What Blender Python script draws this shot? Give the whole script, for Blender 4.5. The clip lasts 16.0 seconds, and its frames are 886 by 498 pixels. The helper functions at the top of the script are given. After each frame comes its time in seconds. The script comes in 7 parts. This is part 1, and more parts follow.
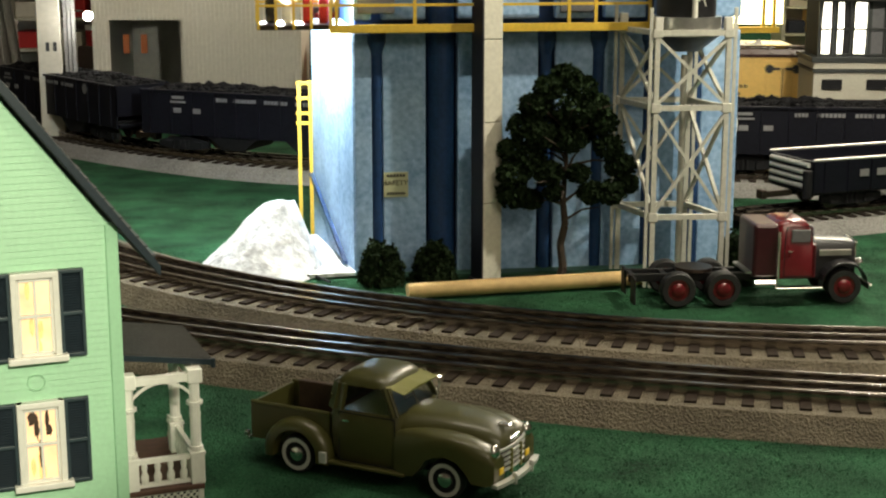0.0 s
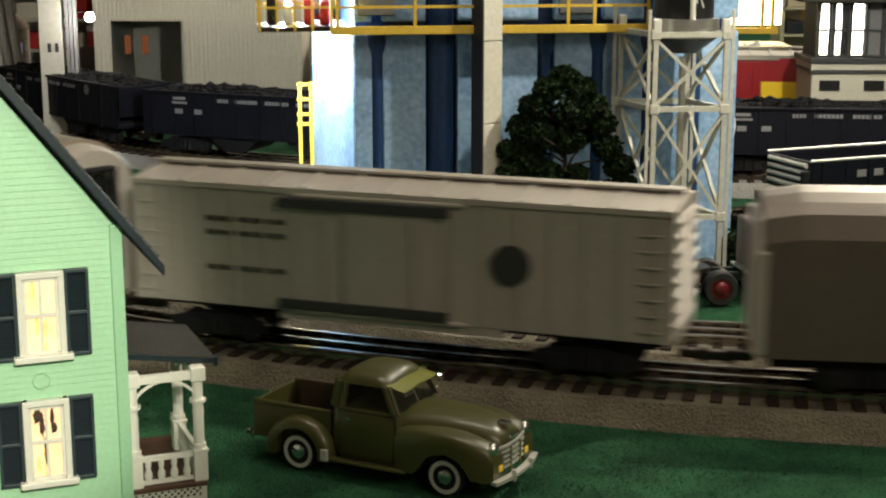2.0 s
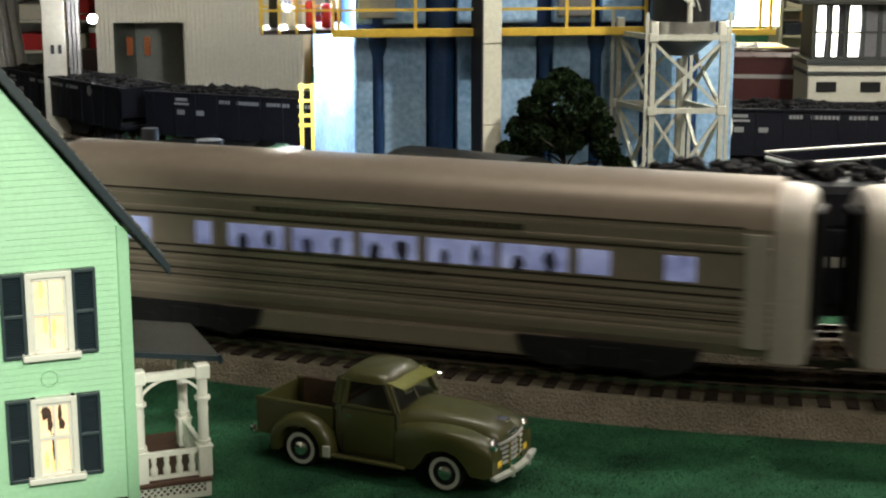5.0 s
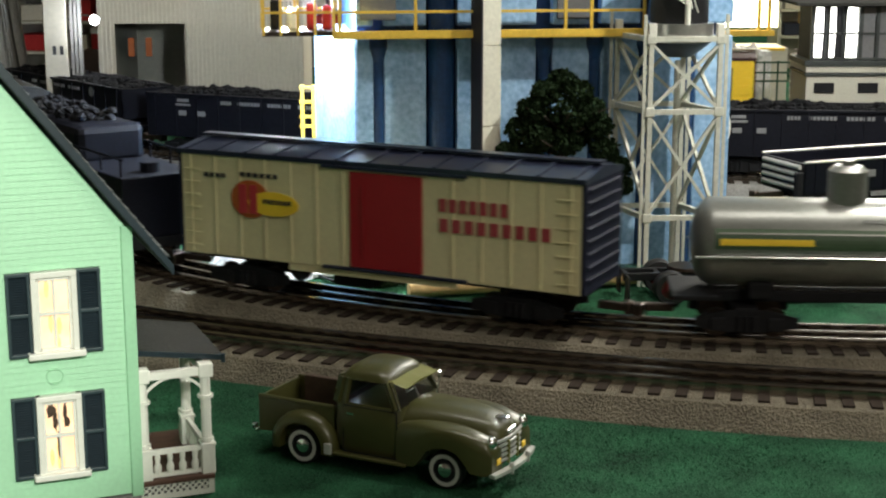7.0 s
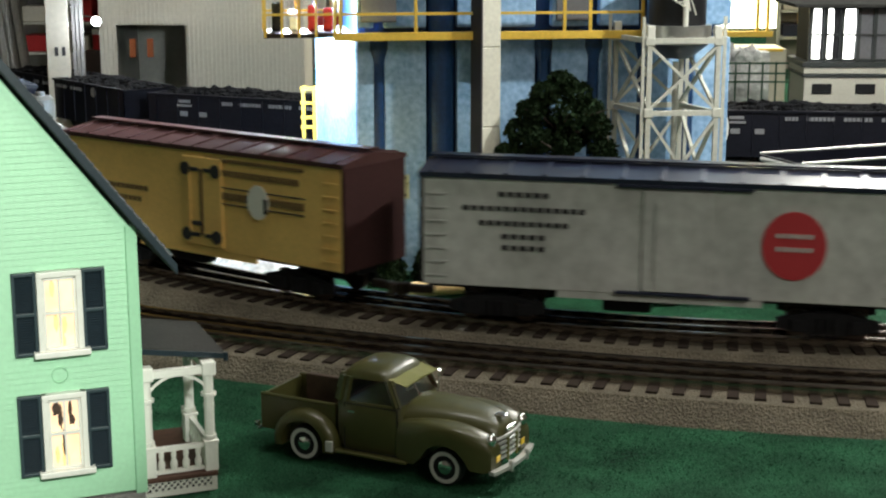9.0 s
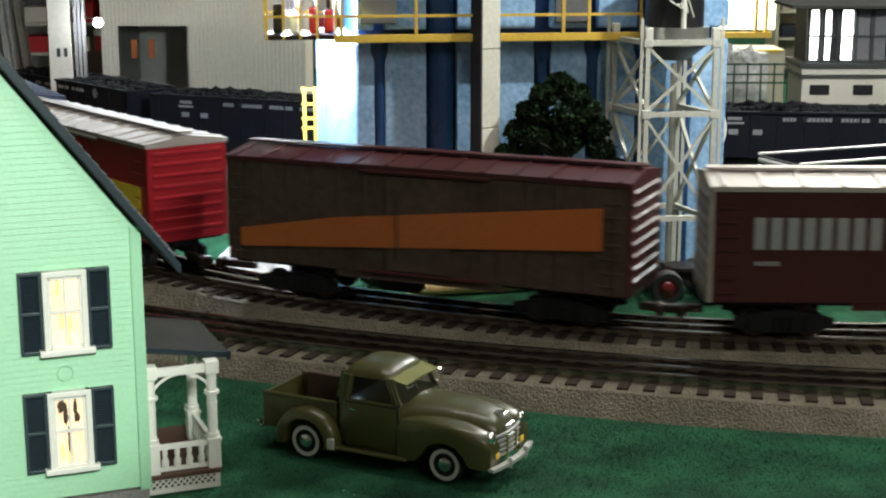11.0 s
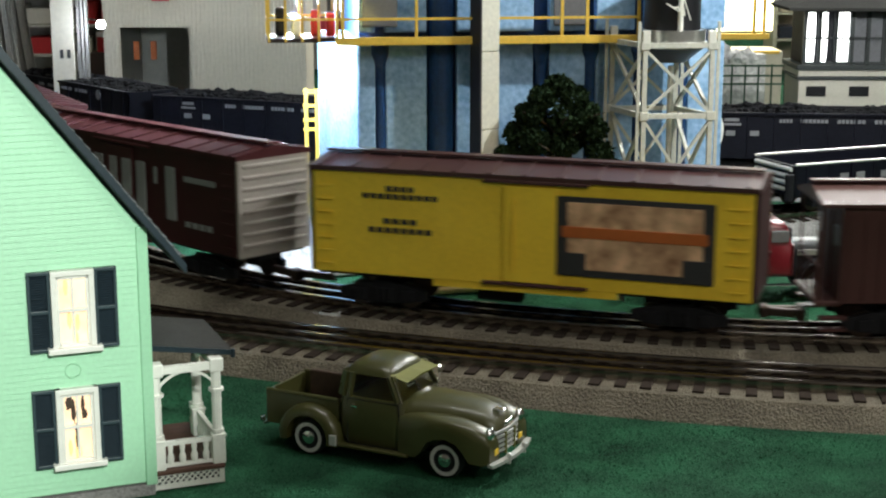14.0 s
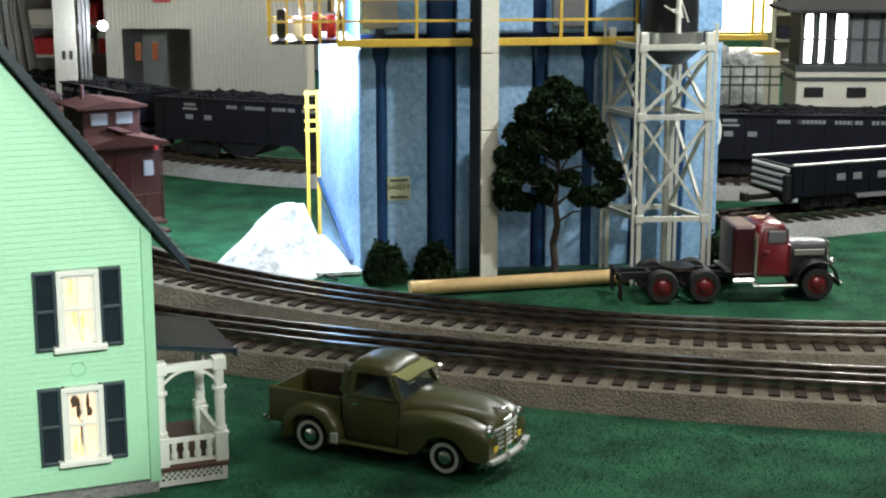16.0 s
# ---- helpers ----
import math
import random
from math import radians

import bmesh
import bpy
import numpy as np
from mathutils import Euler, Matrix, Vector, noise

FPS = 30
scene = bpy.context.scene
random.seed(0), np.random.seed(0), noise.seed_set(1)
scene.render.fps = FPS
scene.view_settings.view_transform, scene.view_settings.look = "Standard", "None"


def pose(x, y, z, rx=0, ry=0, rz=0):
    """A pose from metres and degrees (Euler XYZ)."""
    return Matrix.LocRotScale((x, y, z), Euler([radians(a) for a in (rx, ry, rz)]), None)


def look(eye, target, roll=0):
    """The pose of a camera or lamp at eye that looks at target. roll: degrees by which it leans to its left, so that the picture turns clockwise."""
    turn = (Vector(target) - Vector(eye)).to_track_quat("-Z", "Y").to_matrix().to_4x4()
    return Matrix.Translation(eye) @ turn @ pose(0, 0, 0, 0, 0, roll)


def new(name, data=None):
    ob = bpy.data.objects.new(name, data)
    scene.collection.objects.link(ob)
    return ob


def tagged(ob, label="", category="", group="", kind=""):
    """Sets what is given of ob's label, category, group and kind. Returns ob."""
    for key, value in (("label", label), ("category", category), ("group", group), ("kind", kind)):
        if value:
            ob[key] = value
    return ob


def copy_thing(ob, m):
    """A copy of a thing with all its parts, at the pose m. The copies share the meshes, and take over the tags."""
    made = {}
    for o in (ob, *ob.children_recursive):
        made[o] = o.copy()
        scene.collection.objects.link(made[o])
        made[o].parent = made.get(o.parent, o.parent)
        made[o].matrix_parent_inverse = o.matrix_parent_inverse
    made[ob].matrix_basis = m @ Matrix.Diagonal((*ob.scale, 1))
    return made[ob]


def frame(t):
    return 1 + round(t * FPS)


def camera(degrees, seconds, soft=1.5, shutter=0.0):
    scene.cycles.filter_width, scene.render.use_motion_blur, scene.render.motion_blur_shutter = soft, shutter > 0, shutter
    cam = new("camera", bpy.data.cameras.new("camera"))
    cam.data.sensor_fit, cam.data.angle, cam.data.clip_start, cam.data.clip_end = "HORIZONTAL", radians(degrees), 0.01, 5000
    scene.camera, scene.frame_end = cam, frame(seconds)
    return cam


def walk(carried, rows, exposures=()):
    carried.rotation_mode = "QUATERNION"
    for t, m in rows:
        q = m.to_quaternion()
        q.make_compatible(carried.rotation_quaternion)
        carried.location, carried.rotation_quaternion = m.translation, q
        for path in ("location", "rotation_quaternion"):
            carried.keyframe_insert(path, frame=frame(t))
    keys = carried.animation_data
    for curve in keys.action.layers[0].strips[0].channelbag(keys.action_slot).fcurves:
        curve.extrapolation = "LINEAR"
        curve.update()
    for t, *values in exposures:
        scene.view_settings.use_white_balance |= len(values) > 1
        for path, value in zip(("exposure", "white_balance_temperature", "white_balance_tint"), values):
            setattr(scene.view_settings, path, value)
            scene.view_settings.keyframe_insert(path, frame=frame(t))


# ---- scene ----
cam = camera(32.6, 16.0, soft=2.2, shutter=0.3)
TILT = 12.4
HIGH = 0.262
AXIS = (math.cos(radians(TILT)), -math.sin(radians(TILT)))


def eye_back(d):
    """The camera drawn back by d metres along its axis."""
    return pose(0, -d * AXIS[0], HIGH - d * AXIS[1], 90 - TILT, 0, 0)


MIDDLE = 0.84
rows = []
for i in range(17):
    zoom = (1 - 0.083 * i / 16) / 0.9585
    rows.append((i, eye_back(MIDDLE * (1 / zoom - 1))))
walk(cam, rows, exposures=[(0, 0.06, 7600, 10), (2.5, 0.14, 7250, 10), (4, 0.20, 6950, 10), (6.5, 0.20, 6550, 10), (16, 0.28, 6050, 10)])

# ---- light: dim room, unseen fill panels around the layout, small lamps on it ----
world = bpy.data.worlds.new("room_dark")
scene.world = world
world.use_nodes = True
world.node_tree.nodes["Background"].inputs[0].default_value = (0.75, 0.85, 1.0, 1)
world.node_tree.nodes["Background"].inputs[1].default_value = 0.035


def area_lamp(name, eye, target, w, h, watts, colour):
    data = bpy.data.lights.new(name, "AREA")
    data.shape, data.size, data.size_y, data.energy, data.color = "RECTANGLE", w, h, watts, colour
    ob = new(name, data)
    ob.matrix_world = look(eye, target)
    return ob


def point_lamp(name, at, watts, colour, radius=0.008):
    data = bpy.data.lights.new(name, "POINT")
    data.energy, data.color, data.shadow_soft_size = watts, colour, radius
    ob = new(name, data)
    ob.location = at
    return ob


def spot_lamp(name, eye, target, cone, watts, colour):
    data = bpy.data.lights.new(name, "SPOT")
    data.energy, data.color, data.spot_size, data.spot_blend, data.shadow_soft_size = watts, colour, radians(cone), 0.5, 0.02
    ob = new(name, data)
    ob.matrix_world = look(eye, target)
    return ob


# unseen area fills below the ceiling, added to brighten roofs, ground and train sides
area_lamp("back_fill", (1.15, 2.9, 1.30), (0.3, 1.2, 0), 0.8, 0.5, 34, (1.0, 0.97, 0.86))
area_lamp("overhead_fill", (0.15, 0.70, 1.75), (0.15, 0.95, 0), 1.0, 0.25, 8.5, (1.0, 0.97, 0.88))
area_lamp("front_fill", (0.9, -0.65, 1.15), (0.25, 0.85, 0), 0.9, 0.5, 7.6, (1.0, 0.94, 0.80))
# unseen spot added to brighten the house front, cone kept off the train
spot_lamp("house_fill_spot", (0.10, -0.12, 0.46), (-0.212, 0.635, 0.112), 18, 26, (0.95, 1.0, 0.88))
point_lamp("mill_lamp", (-0.118, 1.165, 0.205), 4.0, (0.82, 0.94, 1.0))
point_lamp("yard_lamp", (-0.397, 1.712, 0.146), 0.10, (0.9, 0.96, 1.0), 0.004)
# two bare point lights added out of view on the right, without fixtures
point_lamp("unseen_back_right", (0.36, 1.28, 0.27), 1.0, (0.96, 1.0, 0.94))
point_lamp("unseen_front_right", (0.37, 0.945, 0.46), 6.5, (1.0, 1.0, 0.90))


# ---- materials ----
def mat(name, colour, rough=0.6, metal=0.0, vary=0.15, fine=400.0, coarse=25.0, bump=0.1, depth=0.0006, glow=0.0, coat=0.0, wear=None, spec=0.5):
    m = bpy.data.materials.new(name)
    m.use_nodes = True
    nt = m.node_tree
    n, l = nt.nodes, nt.links
    b = n["Principled BSDF"]
    co = n.new("ShaderNodeTexCoord")

    def noisy(scale, detail):
        t = n.new("ShaderNodeTexNoise")
        t.inputs["Scale"].default_value, t.inputs["Detail"].default_value = scale, detail
        l.new(co.outputs["Object"], t.inputs["Vector"])
        return t.outputs["Fac"]

    f1, f2 = noisy(fine, 3), noisy(coarse, 4)
    add = n.new("ShaderNodeMath")
    add.operation = "ADD"
    l.new(f1, add.inputs[0]), l.new(f2, add.inputs[1])
    ramp = n.new("ShaderNodeMapRange")
    ramp.inputs[1].default_value, ramp.inputs[2].default_value = 0.7, 1.3
    ramp.inputs[3].default_value, ramp.inputs[4].default_value = 0, 1
    l.new(add.outputs[0], ramp.inputs[0])
    mix = n.new("ShaderNodeMix")
    mix.data_type = "RGBA"
    lo = [max(0.0, c * (1 - vary)) for c in colour]
    hi = [min(1.0, c * (1 + vary)) for c in (wear or colour)]
    mix.inputs[6].default_value, mix.inputs[7].default_value = (*lo, 1), (*hi, 1)
    l.new(ramp.outputs[0], mix.inputs[0])
    l.new(mix.outputs[2], b.inputs["Base Color"])
    b.inputs["Metallic"].default_value = metal
    b.inputs["Specular IOR Level"].default_value = spec
    b.inputs["Coat Weight"].default_value = coat
    rr = n.new("ShaderNodeMapRange")
    rr.inputs[3].default_value, rr.inputs[4].default_value = max(0.02, rough - 0.08), min(1, rough + 0.1)
    l.new(f2, rr.inputs[0])
    l.new(rr.outputs[0], b.inputs["Roughness"])
    if bump:
        bp = n.new("ShaderNodeBump")
        bp.inputs["Strength"].default_value, bp.inputs["Distance"].default_value = bump, depth
        l.new(f1, bp.inputs["Height"])
        l.new(bp.outputs[0], b.inputs["Normal"])
    if glow:
        l.new(mix.outputs[2], b.inputs["Emission Color"])
        b.inputs["Emission Strength"].default_value = glow
    return m


def glass_mat(name, colour, rough=0.05):
    m = bpy.data.materials.new(name)
    m.use_nodes = True
    b = m.node_tree.nodes["Principled BSDF"]
    b.inputs["Base Color"].default_value = (*colour, 1)
    b.inputs["Transmission Weight"].default_value = 1
    b.inputs["Roughness"].default_value = rough
    b.inputs["IOR"].default_value = 1.2
    return m


M = {}
M["turf"] = mat("turf", (0.016, 0.062, 0.031), 0.95, vary=0.6, fine=900, coarse=30, bump=1.0, depth=0.002, wear=(0.025, 0.098, 0.049), spec=0.12)
M["blade"] = mat("blade", (0.020, 0.082, 0.040), 0.9, vary=0.6, fine=300, coarse=30, bump=0, spec=0.12)
M["bed"] = mat("bed", (0.185, 0.160, 0.120), 0.85, vary=0.35, fine=700, coarse=40, bump=1.0, depth=0.0034, spec=0.12)
M["ballast"] = mat("ballast", (0.26, 0.25, 0.24), 0.95, vary=0.35, fine=500, coarse=20, bump=0.8, depth=0.002)
M["tie"] = mat("tie", (0.032, 0.024, 0.019), 0.95, vary=0.3, bump=0.3, spec=0.08)
M["rail"] = mat("rail", (0.30, 0.26, 0.23), 0.19, 1.0, vary=0.15, bump=0.05)
M["rail_dark"] = mat("rail_dark", (0.08, 0.06, 0.05), 0.35, 0.9, vary=0.2)
M["blue_panel"] = mat("blue_panel", (0.21, 0.42, 0.74), 0.55, vary=0.22, fine=250, coarse=22, bump=0.35, depth=0.0008, wear=(0.36, 0.54, 0.76))
M["blue_deep"] = mat("blue_deep", (0.012, 0.05, 0.15), 0.4, vary=0.3, fine=300, coarse=25)
M["column"] = mat("column", (0.74, 0.72, 0.62), 0.6, vary=0.12, fine=300, coarse=30, bump=0.3)
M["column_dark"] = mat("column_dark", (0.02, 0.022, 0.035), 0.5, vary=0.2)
M["yellow_paint"] = mat("yellow_paint", (0.75, 0.50, 0.07), 0.45, vary=0.12, bump=0.1)
M["mint"] = mat("mint", (0.36, 0.66, 0.42), 0.5, vary=0.06, fine=500, coarse=20, bump=0.15)
M["shutter"] = mat("shutter", (0.012, 0.022, 0.03), 0.4, vary=0.2)
M["shutter_edge"] = mat("shutter_edge", (0.030, 0.050, 0.058), 0.45, vary=0.15)
M["shingle"] = mat("shingle", (0.05, 0.055, 0.055), 0.8, vary=0.25, bump=0.4)
M["porch_roof"] = mat("porch_roof", (0.042, 0.041, 0.038), 0.92, vary=0.25, fine=600, bump=0.5, spec=0.12)
M["white_trim"] = mat("white_trim", (0.80, 0.79, 0.72), 0.4, vary=0.05, bump=0.1)
M["lit_pane"] = mat("lit_pane", (1.0, 0.60, 0.36), 0.5, vary=0.22, fine=90, coarse=60, bump=0, glow=0.74)
M["curtain"] = mat("curtain", (0.9, 0.6, 0.25), 0.7, vary=0.15, fine=200, bump=0, glow=0.5)
M["olive"] = mat("olive", (0.058, 0.057, 0.015), 0.40, vary=0.08, fine=200, bump=0.05, coat=0.25)
M["olive_light"] = mat("olive_light", (0.17, 0.17, 0.035), 0.5, vary=0.06, bump=0.03)
M["brown_seat"] = mat("brown_seat", (0.06, 0.035, 0.022), 0.6, vary=0.25)
M["tyre"] = mat("tyre", (0.015, 0.015, 0.016), 0.6, vary=0.2, bump=0.2)
M["whitewall"] = mat("whitewall", (0.50, 0.50, 0.47), 0.5, vary=0.06)
M["chrome"] = mat("chrome", (0.85, 0.85, 0.84), 0.15, 1.0, vary=0.04, bump=0.02)
M["steel"] = mat("steel", (0.58, 0.58, 0.56), 0.3, 0.9, vary=0.1, bump=0.06)
M["maroon_paint"] = mat("maroon_paint", (0.045, 0.005, 0.010), 0.35, vary=0.15, coat=0.3, bump=0.03)
M["deck_wood"] = mat("deck_wood", (0.085, 0.040, 0.026), 0.7, vary=0.25, fine=300, bump=0.2)
M["red_paint"] = mat("red_paint", (0.135, 0.007, 0.012), 0.28, vary=0.1, coat=0.5, bump=0.03)
M["black_paint"] = mat("black_paint", (0.009, 0.009, 0.011), 0.4, vary=0.2, bump=0.05)
M["black_dull"] = mat("black_dull", (0.012, 0.012, 0.014), 0.7, vary=0.3, bump=0.15, spec=0.2)
M["log"] = mat("log", (0.55, 0.38, 0.17), 0.7, vary=0.15, fine=200, coarse=30, bump=0.3)
M["plaster"] = mat("plaster", (0.50, 0.51, 0.53), 0.95, vary=0.25, fine=160, coarse=22, bump=0.5, depth=0.003, wear=(0.8, 0.8, 0.82))
M["bark"] = mat("bark", (0.06, 0.045, 0.035), 0.9, vary=0.3, bump=0.7)
M["leaf"] = mat("leaf", (0.017, 0.030, 0.014), 0.95, vary=0.5, fine=200, coarse=40, bump=0, spec=0.03)
M["lattice"] = mat("lattice", (0.62, 0.62, 0.55), 0.5, vary=0.15, fine=300, coarse=40, bump=0.15)
M["beige_metal"] = mat("beige_metal", (0.58, 0.54, 0.45), 0.6, vary=0.08, fine=200, coarse=10)
M["coal"] = mat("coal", (0.014, 0.014, 0.016), 0.8, vary=0.4, fine=300, bump=0.9, depth=0.003, spec=0.12)
M["grey_train"] = mat("grey_train", (0.125, 0.098, 0.080), 0.45, 0.2, vary=0.1, fine=150, coarse=15, bump=0.05)
M["silver_car"] = mat("silver_car", (0.30, 0.245, 0.20), 0.42, 0.35, vary=0.08, fine=150, coarse=14, bump=0.05)
M["silver_flat"] = mat("silver_flat", (0.40, 0.36, 0.32), 0.5, 0.15, vary=0.08, coarse=20, bump=0.05)
M["reefer_silver"] = mat("reefer_silver", (0.54, 0.55, 0.53), 0.45, 0.0, vary=0.2, fine=120, coarse=18, bump=0.1)
M["car_window"] = mat("car_window", (0.36, 0.41, 0.92), 0.4, vary=0.45, fine=70, coarse=45, bump=0, glow=0.24)
M["car_window_off"] = mat("car_window_off", (0.16, 0.16, 0.17), 0.2, vary=0.1, bump=0)
M["seat_shape"] = mat("seat_shape", (0.03, 0.03, 0.06), 0.8, vary=0.1, bump=0)
M["head_glow"] = mat("head_glow", (1.0, 0.62, 0.3), 0.4, vary=0.02, bump=0, glow=9)
# pale pane colour carries the glints in the caboose windows, no emission
M["window_glint"] = mat("window_glint", (0.42, 0.45, 0.48), 0.25, vary=0.05, bump=0)
M["lamp_glow"] = mat("lamp_glow", (0.95, 0.97, 1.0), 0.4, vary=0.0, bump=0, glow=40)
M["cream"] = mat("cream", (0.74, 0.66, 0.40), 0.4, vary=0.06, coarse=20, bump=0.08)
M["tuscan"] = mat("tuscan", (0.060, 0.015, 0.016), 0.42, vary=0.12, coarse=25, bump=0.08, spec=0.3)
M["weathered_brown"] = mat("weathered_brown", (0.085, 0.055, 0.044), 0.6, vary=0.3, fine=160, coarse=30, bump=0.1, spec=0.2)
M["caboose_red"] = mat("caboose_red", (0.078, 0.034, 0.030), 0.45, vary=0.12, coarse=25, bump=0.08, spec=0.2)
M["reefer_yellow"] = mat("reefer_yellow", (0.86, 0.56, 0.18), 0.42, vary=0.08, coarse=25, bump=0.08)
M["bright_yellow"] = mat("bright_yellow", (0.95, 0.63, 0.04), 0.4, vary=0.08, coarse=25, bump=0.08)
M["orange"] = mat("orange", (0.46, 0.12, 0.025), 0.45, vary=0.1, bump=0.08)
M["brown_roof"] = mat("brown_roof", (0.06, 0.026, 0.024), 0.38, vary=0.15, bump=0.08, spec=0.32)
M["door_red"] = mat("door_red", (0.33, 0.010, 0.018), 0.4, vary=0.08, bump=0.05)
M["sign_red"] = mat("sign_red", (0.50, 0.04, 0.05), 0.5, vary=0.06, bump=0)
M["ink"] = mat("ink", (0.03, 0.03, 0.032), 0.6, vary=0.1, bump=0)
M["ink_pale"] = mat("ink_pale", (0.14, 0.14, 0.13), 0.6, vary=0.2, bump=0)
M["ink_red"] = mat("ink_red", (0.36, 0.05, 0.06), 0.6, vary=0.1, bump=0)
M["pale_ink"] = mat("pale_ink", (0.31, 0.31, 0.30), 0.6, vary=0.1, bump=0)
M["hopper_black"] = mat("hopper_black", (0.006, 0.0065, 0.012), 0.5, vary=0.3, bump=0.05, spec=0.2)
M["ink_soft"] = mat("ink_soft", (0.17, 0.11, 0.05), 0.6, vary=0.2, bump=0)
M["bright_trim"] = mat("bright_trim", (0.66, 0.66, 0.63), 0.28, 0.35, vary=0.06, bump=0.02, coat=0.3)
M["hopper_ink"] = mat("hopper_ink", (0.20, 0.20, 0.21), 0.6, vary=0.1, bump=0)
# opaque panes whose yellow-green colour stands for light in the baggage car windows
M["strip_lit_tint"] = mat("strip_lit_tint", (0.34, 0.31, 0.17), 0.25, vary=0.6, fine=45, coarse=30, bump=0, wear=(0.42, 0.30, 0.14))
M["navy"] = mat("navy", (0.013, 0.016, 0.034), 0.3, vary=0.15, bump=0.05, spec=0.5)
M["navy_end"] = mat("navy_end", (0.012, 0.014, 0.028), 0.65, vary=0.2, bump=0.05, spec=0.15)
M["brown_end"] = mat("brown_end", (0.045, 0.019, 0.018), 0.7, vary=0.2, bump=0.08, spec=0.12)
M["tank_grey"] = mat("tank_grey", (0.26, 0.26, 0.24), 0.32, 0.5, vary=0.12, coarse=20, bump=0.05)
M["stripe_green"] = mat("stripe_green", (0.05, 0.09, 0.045), 0.4, vary=0.1, bump=0)
M["mural"] = mat("mural", (0.42, 0.18, 0.08), 0.5, vary=0.5, fine=90, coarse=55, bump=0, wear=(0.60, 0.38, 0.22))
M["wall_room"] = mat("wall_room", (0.42, 0.38, 0.33), 0.9, vary=0.1, fine=100, coarse=3, bump=0.1)
M["room_floor"] = mat("room_floor", (0.10, 0.08, 0.07), 0.7, vary=0.2, fine=60, coarse=2)
M["tower_wall"] = mat("tower_wall", (0.52, 0.50, 0.42), 0.6, vary=0.08, bump=0.1)
M["tower_trim"] = mat("tower_trim", (0.03, 0.035, 0.035), 0.5, vary=0.15)
M["window_bright"] = mat("window_bright", (1.0, 0.98, 0.9), 0.5, vary=0.03, bump=0, glow=5.0)
M["lit_room"] = mat("lit_room", (1.0, 0.86, 0.5), 0.5, vary=0.1, fine=40, coarse=25, bump=0, glow=7.0)
M["red_cloth"] = mat("red_cloth", (0.45, 0.02, 0.02), 0.6, vary=0.2, bump=0.1)
M["grey_cloth"] = mat("grey_cloth", (0.40, 0.39, 0.36), 0.9, vary=0.15, fine=200, coarse=20, bump=0.3)
M["green_metal"] = mat("green_metal", (0.03, 0.10, 0.06), 0.5, vary=0.15)
M["sign_pale"] = mat("sign_pale", (0.52, 0.55, 0.36), 0.6, vary=0.1, bump=0)
M["glass"] = glass_mat("glass", (0.85, 0.9, 0.88))
M["dome_glass"] = glass_mat("dome_glass", (0.86, 0.88, 0.92), 0.35)


# ---- building blocks ----
def part(name, bm, material, parent=None, label="", smooth=False):
    me = bpy.data.meshes.new(name)
    bmesh.ops.recalc_face_normals(bm, faces=bm.faces)
    bm.to_mesh(me)
    bm.free()
    if smooth:
        me.shade_smooth()
        me.set_sharp_from_angle(angle=radians(40))
    me.materials.append(M[material] if isinstance(material, str) else material)
    ob = new(name, me)
    if parent is not None:
        ob.parent = parent
    if label:
        ob["label"] = label
    return ob


def thing(name, m, label, category, group=""):
    ob = new(name)
    ob.empty_display_size = 0.01
    ob.matrix_world = m
    return tagged(ob, label, category, group)


def box(bm, x, y, z, sx, sy, sz, bevel=0.0, m=None):
    """A box centred at x, y, z."""
    v = bmesh.ops.create_cube(bm, size=1)["verts"]
    bmesh.ops.scale(bm, vec=(sx, sy, sz), verts=v)
    if bevel:
        es = list({e for q in v for e in q.link_edges})
        r = bmesh.ops.bevel(bm, geom=es, offset=bevel, segments=2, affect="EDGES", profile=0.5)
        v = list({q for f in r["faces"] for q in f.verts} | {q for q in v if q.is_valid})
        grown = set(v)
        stack = list(v)
        while stack:
            q = stack.pop()
            for e in q.link_edges:
                o = e.other_vert(q)
                if o not in grown:
                    grown.add(o)
                    stack.append(o)
        v = list(grown)
    bmesh.ops.translate(bm, vec=(x, y, z), verts=v)
    if m is not None:
        bmesh.ops.transform(bm, matrix=m, verts=v)
    return v


def rod(bm, a, b, r, seg=8, r2=None):
    """A round bar from a to b."""
    a, b = Vector(a), Vector(b)
    d = b - a
    v = bmesh.ops.create_cone(bm, cap_ends=True, segments=seg, radius1=r, radius2=r if r2 is None else r2, depth=d.length)["verts"]
    m = Matrix.Translation((a + b) / 2) @ d.to_track_quat("Z", "Y").to_matrix().to_4x4()
    bmesh.ops.transform(bm, matrix=m, verts=v)
    return v


def bar(bm, a, b, w, h):
    """A square bar from a to b."""
    a, b = Vector(a), Vector(b)
    d = b - a
    v = bmesh.ops.create_cube(bm, size=1)["verts"]
    bmesh.ops.scale(bm, vec=(w, h, d.length), verts=v)
    m = Matrix.Translation((a + b) / 2) @ d.to_track_quat("Z", "Y").to_matrix().to_4x4()
    bmesh.ops.transform(bm, matrix=m, verts=v)
    return v


def extrude(bm, profile, a, b, axis="y"):
    """A prism: the profile's points in x, z (or y, z for axis x) swept from a to b along the axis."""
    rings = []
    for q in (a, b):
        rings.append([bm.verts.new((p[0], q, p[1]) if axis == "y" else (q, p[0], p[1])) for p in profile])
    n = len(profile)
    for i in range(n):
        bm.faces.new((rings[0][i], rings[0][(i + 1) % n], rings[1][(i + 1) % n], rings[1][i]))
    bm.faces.new(rings[0])
    bm.faces.new(rings[1][::-1])


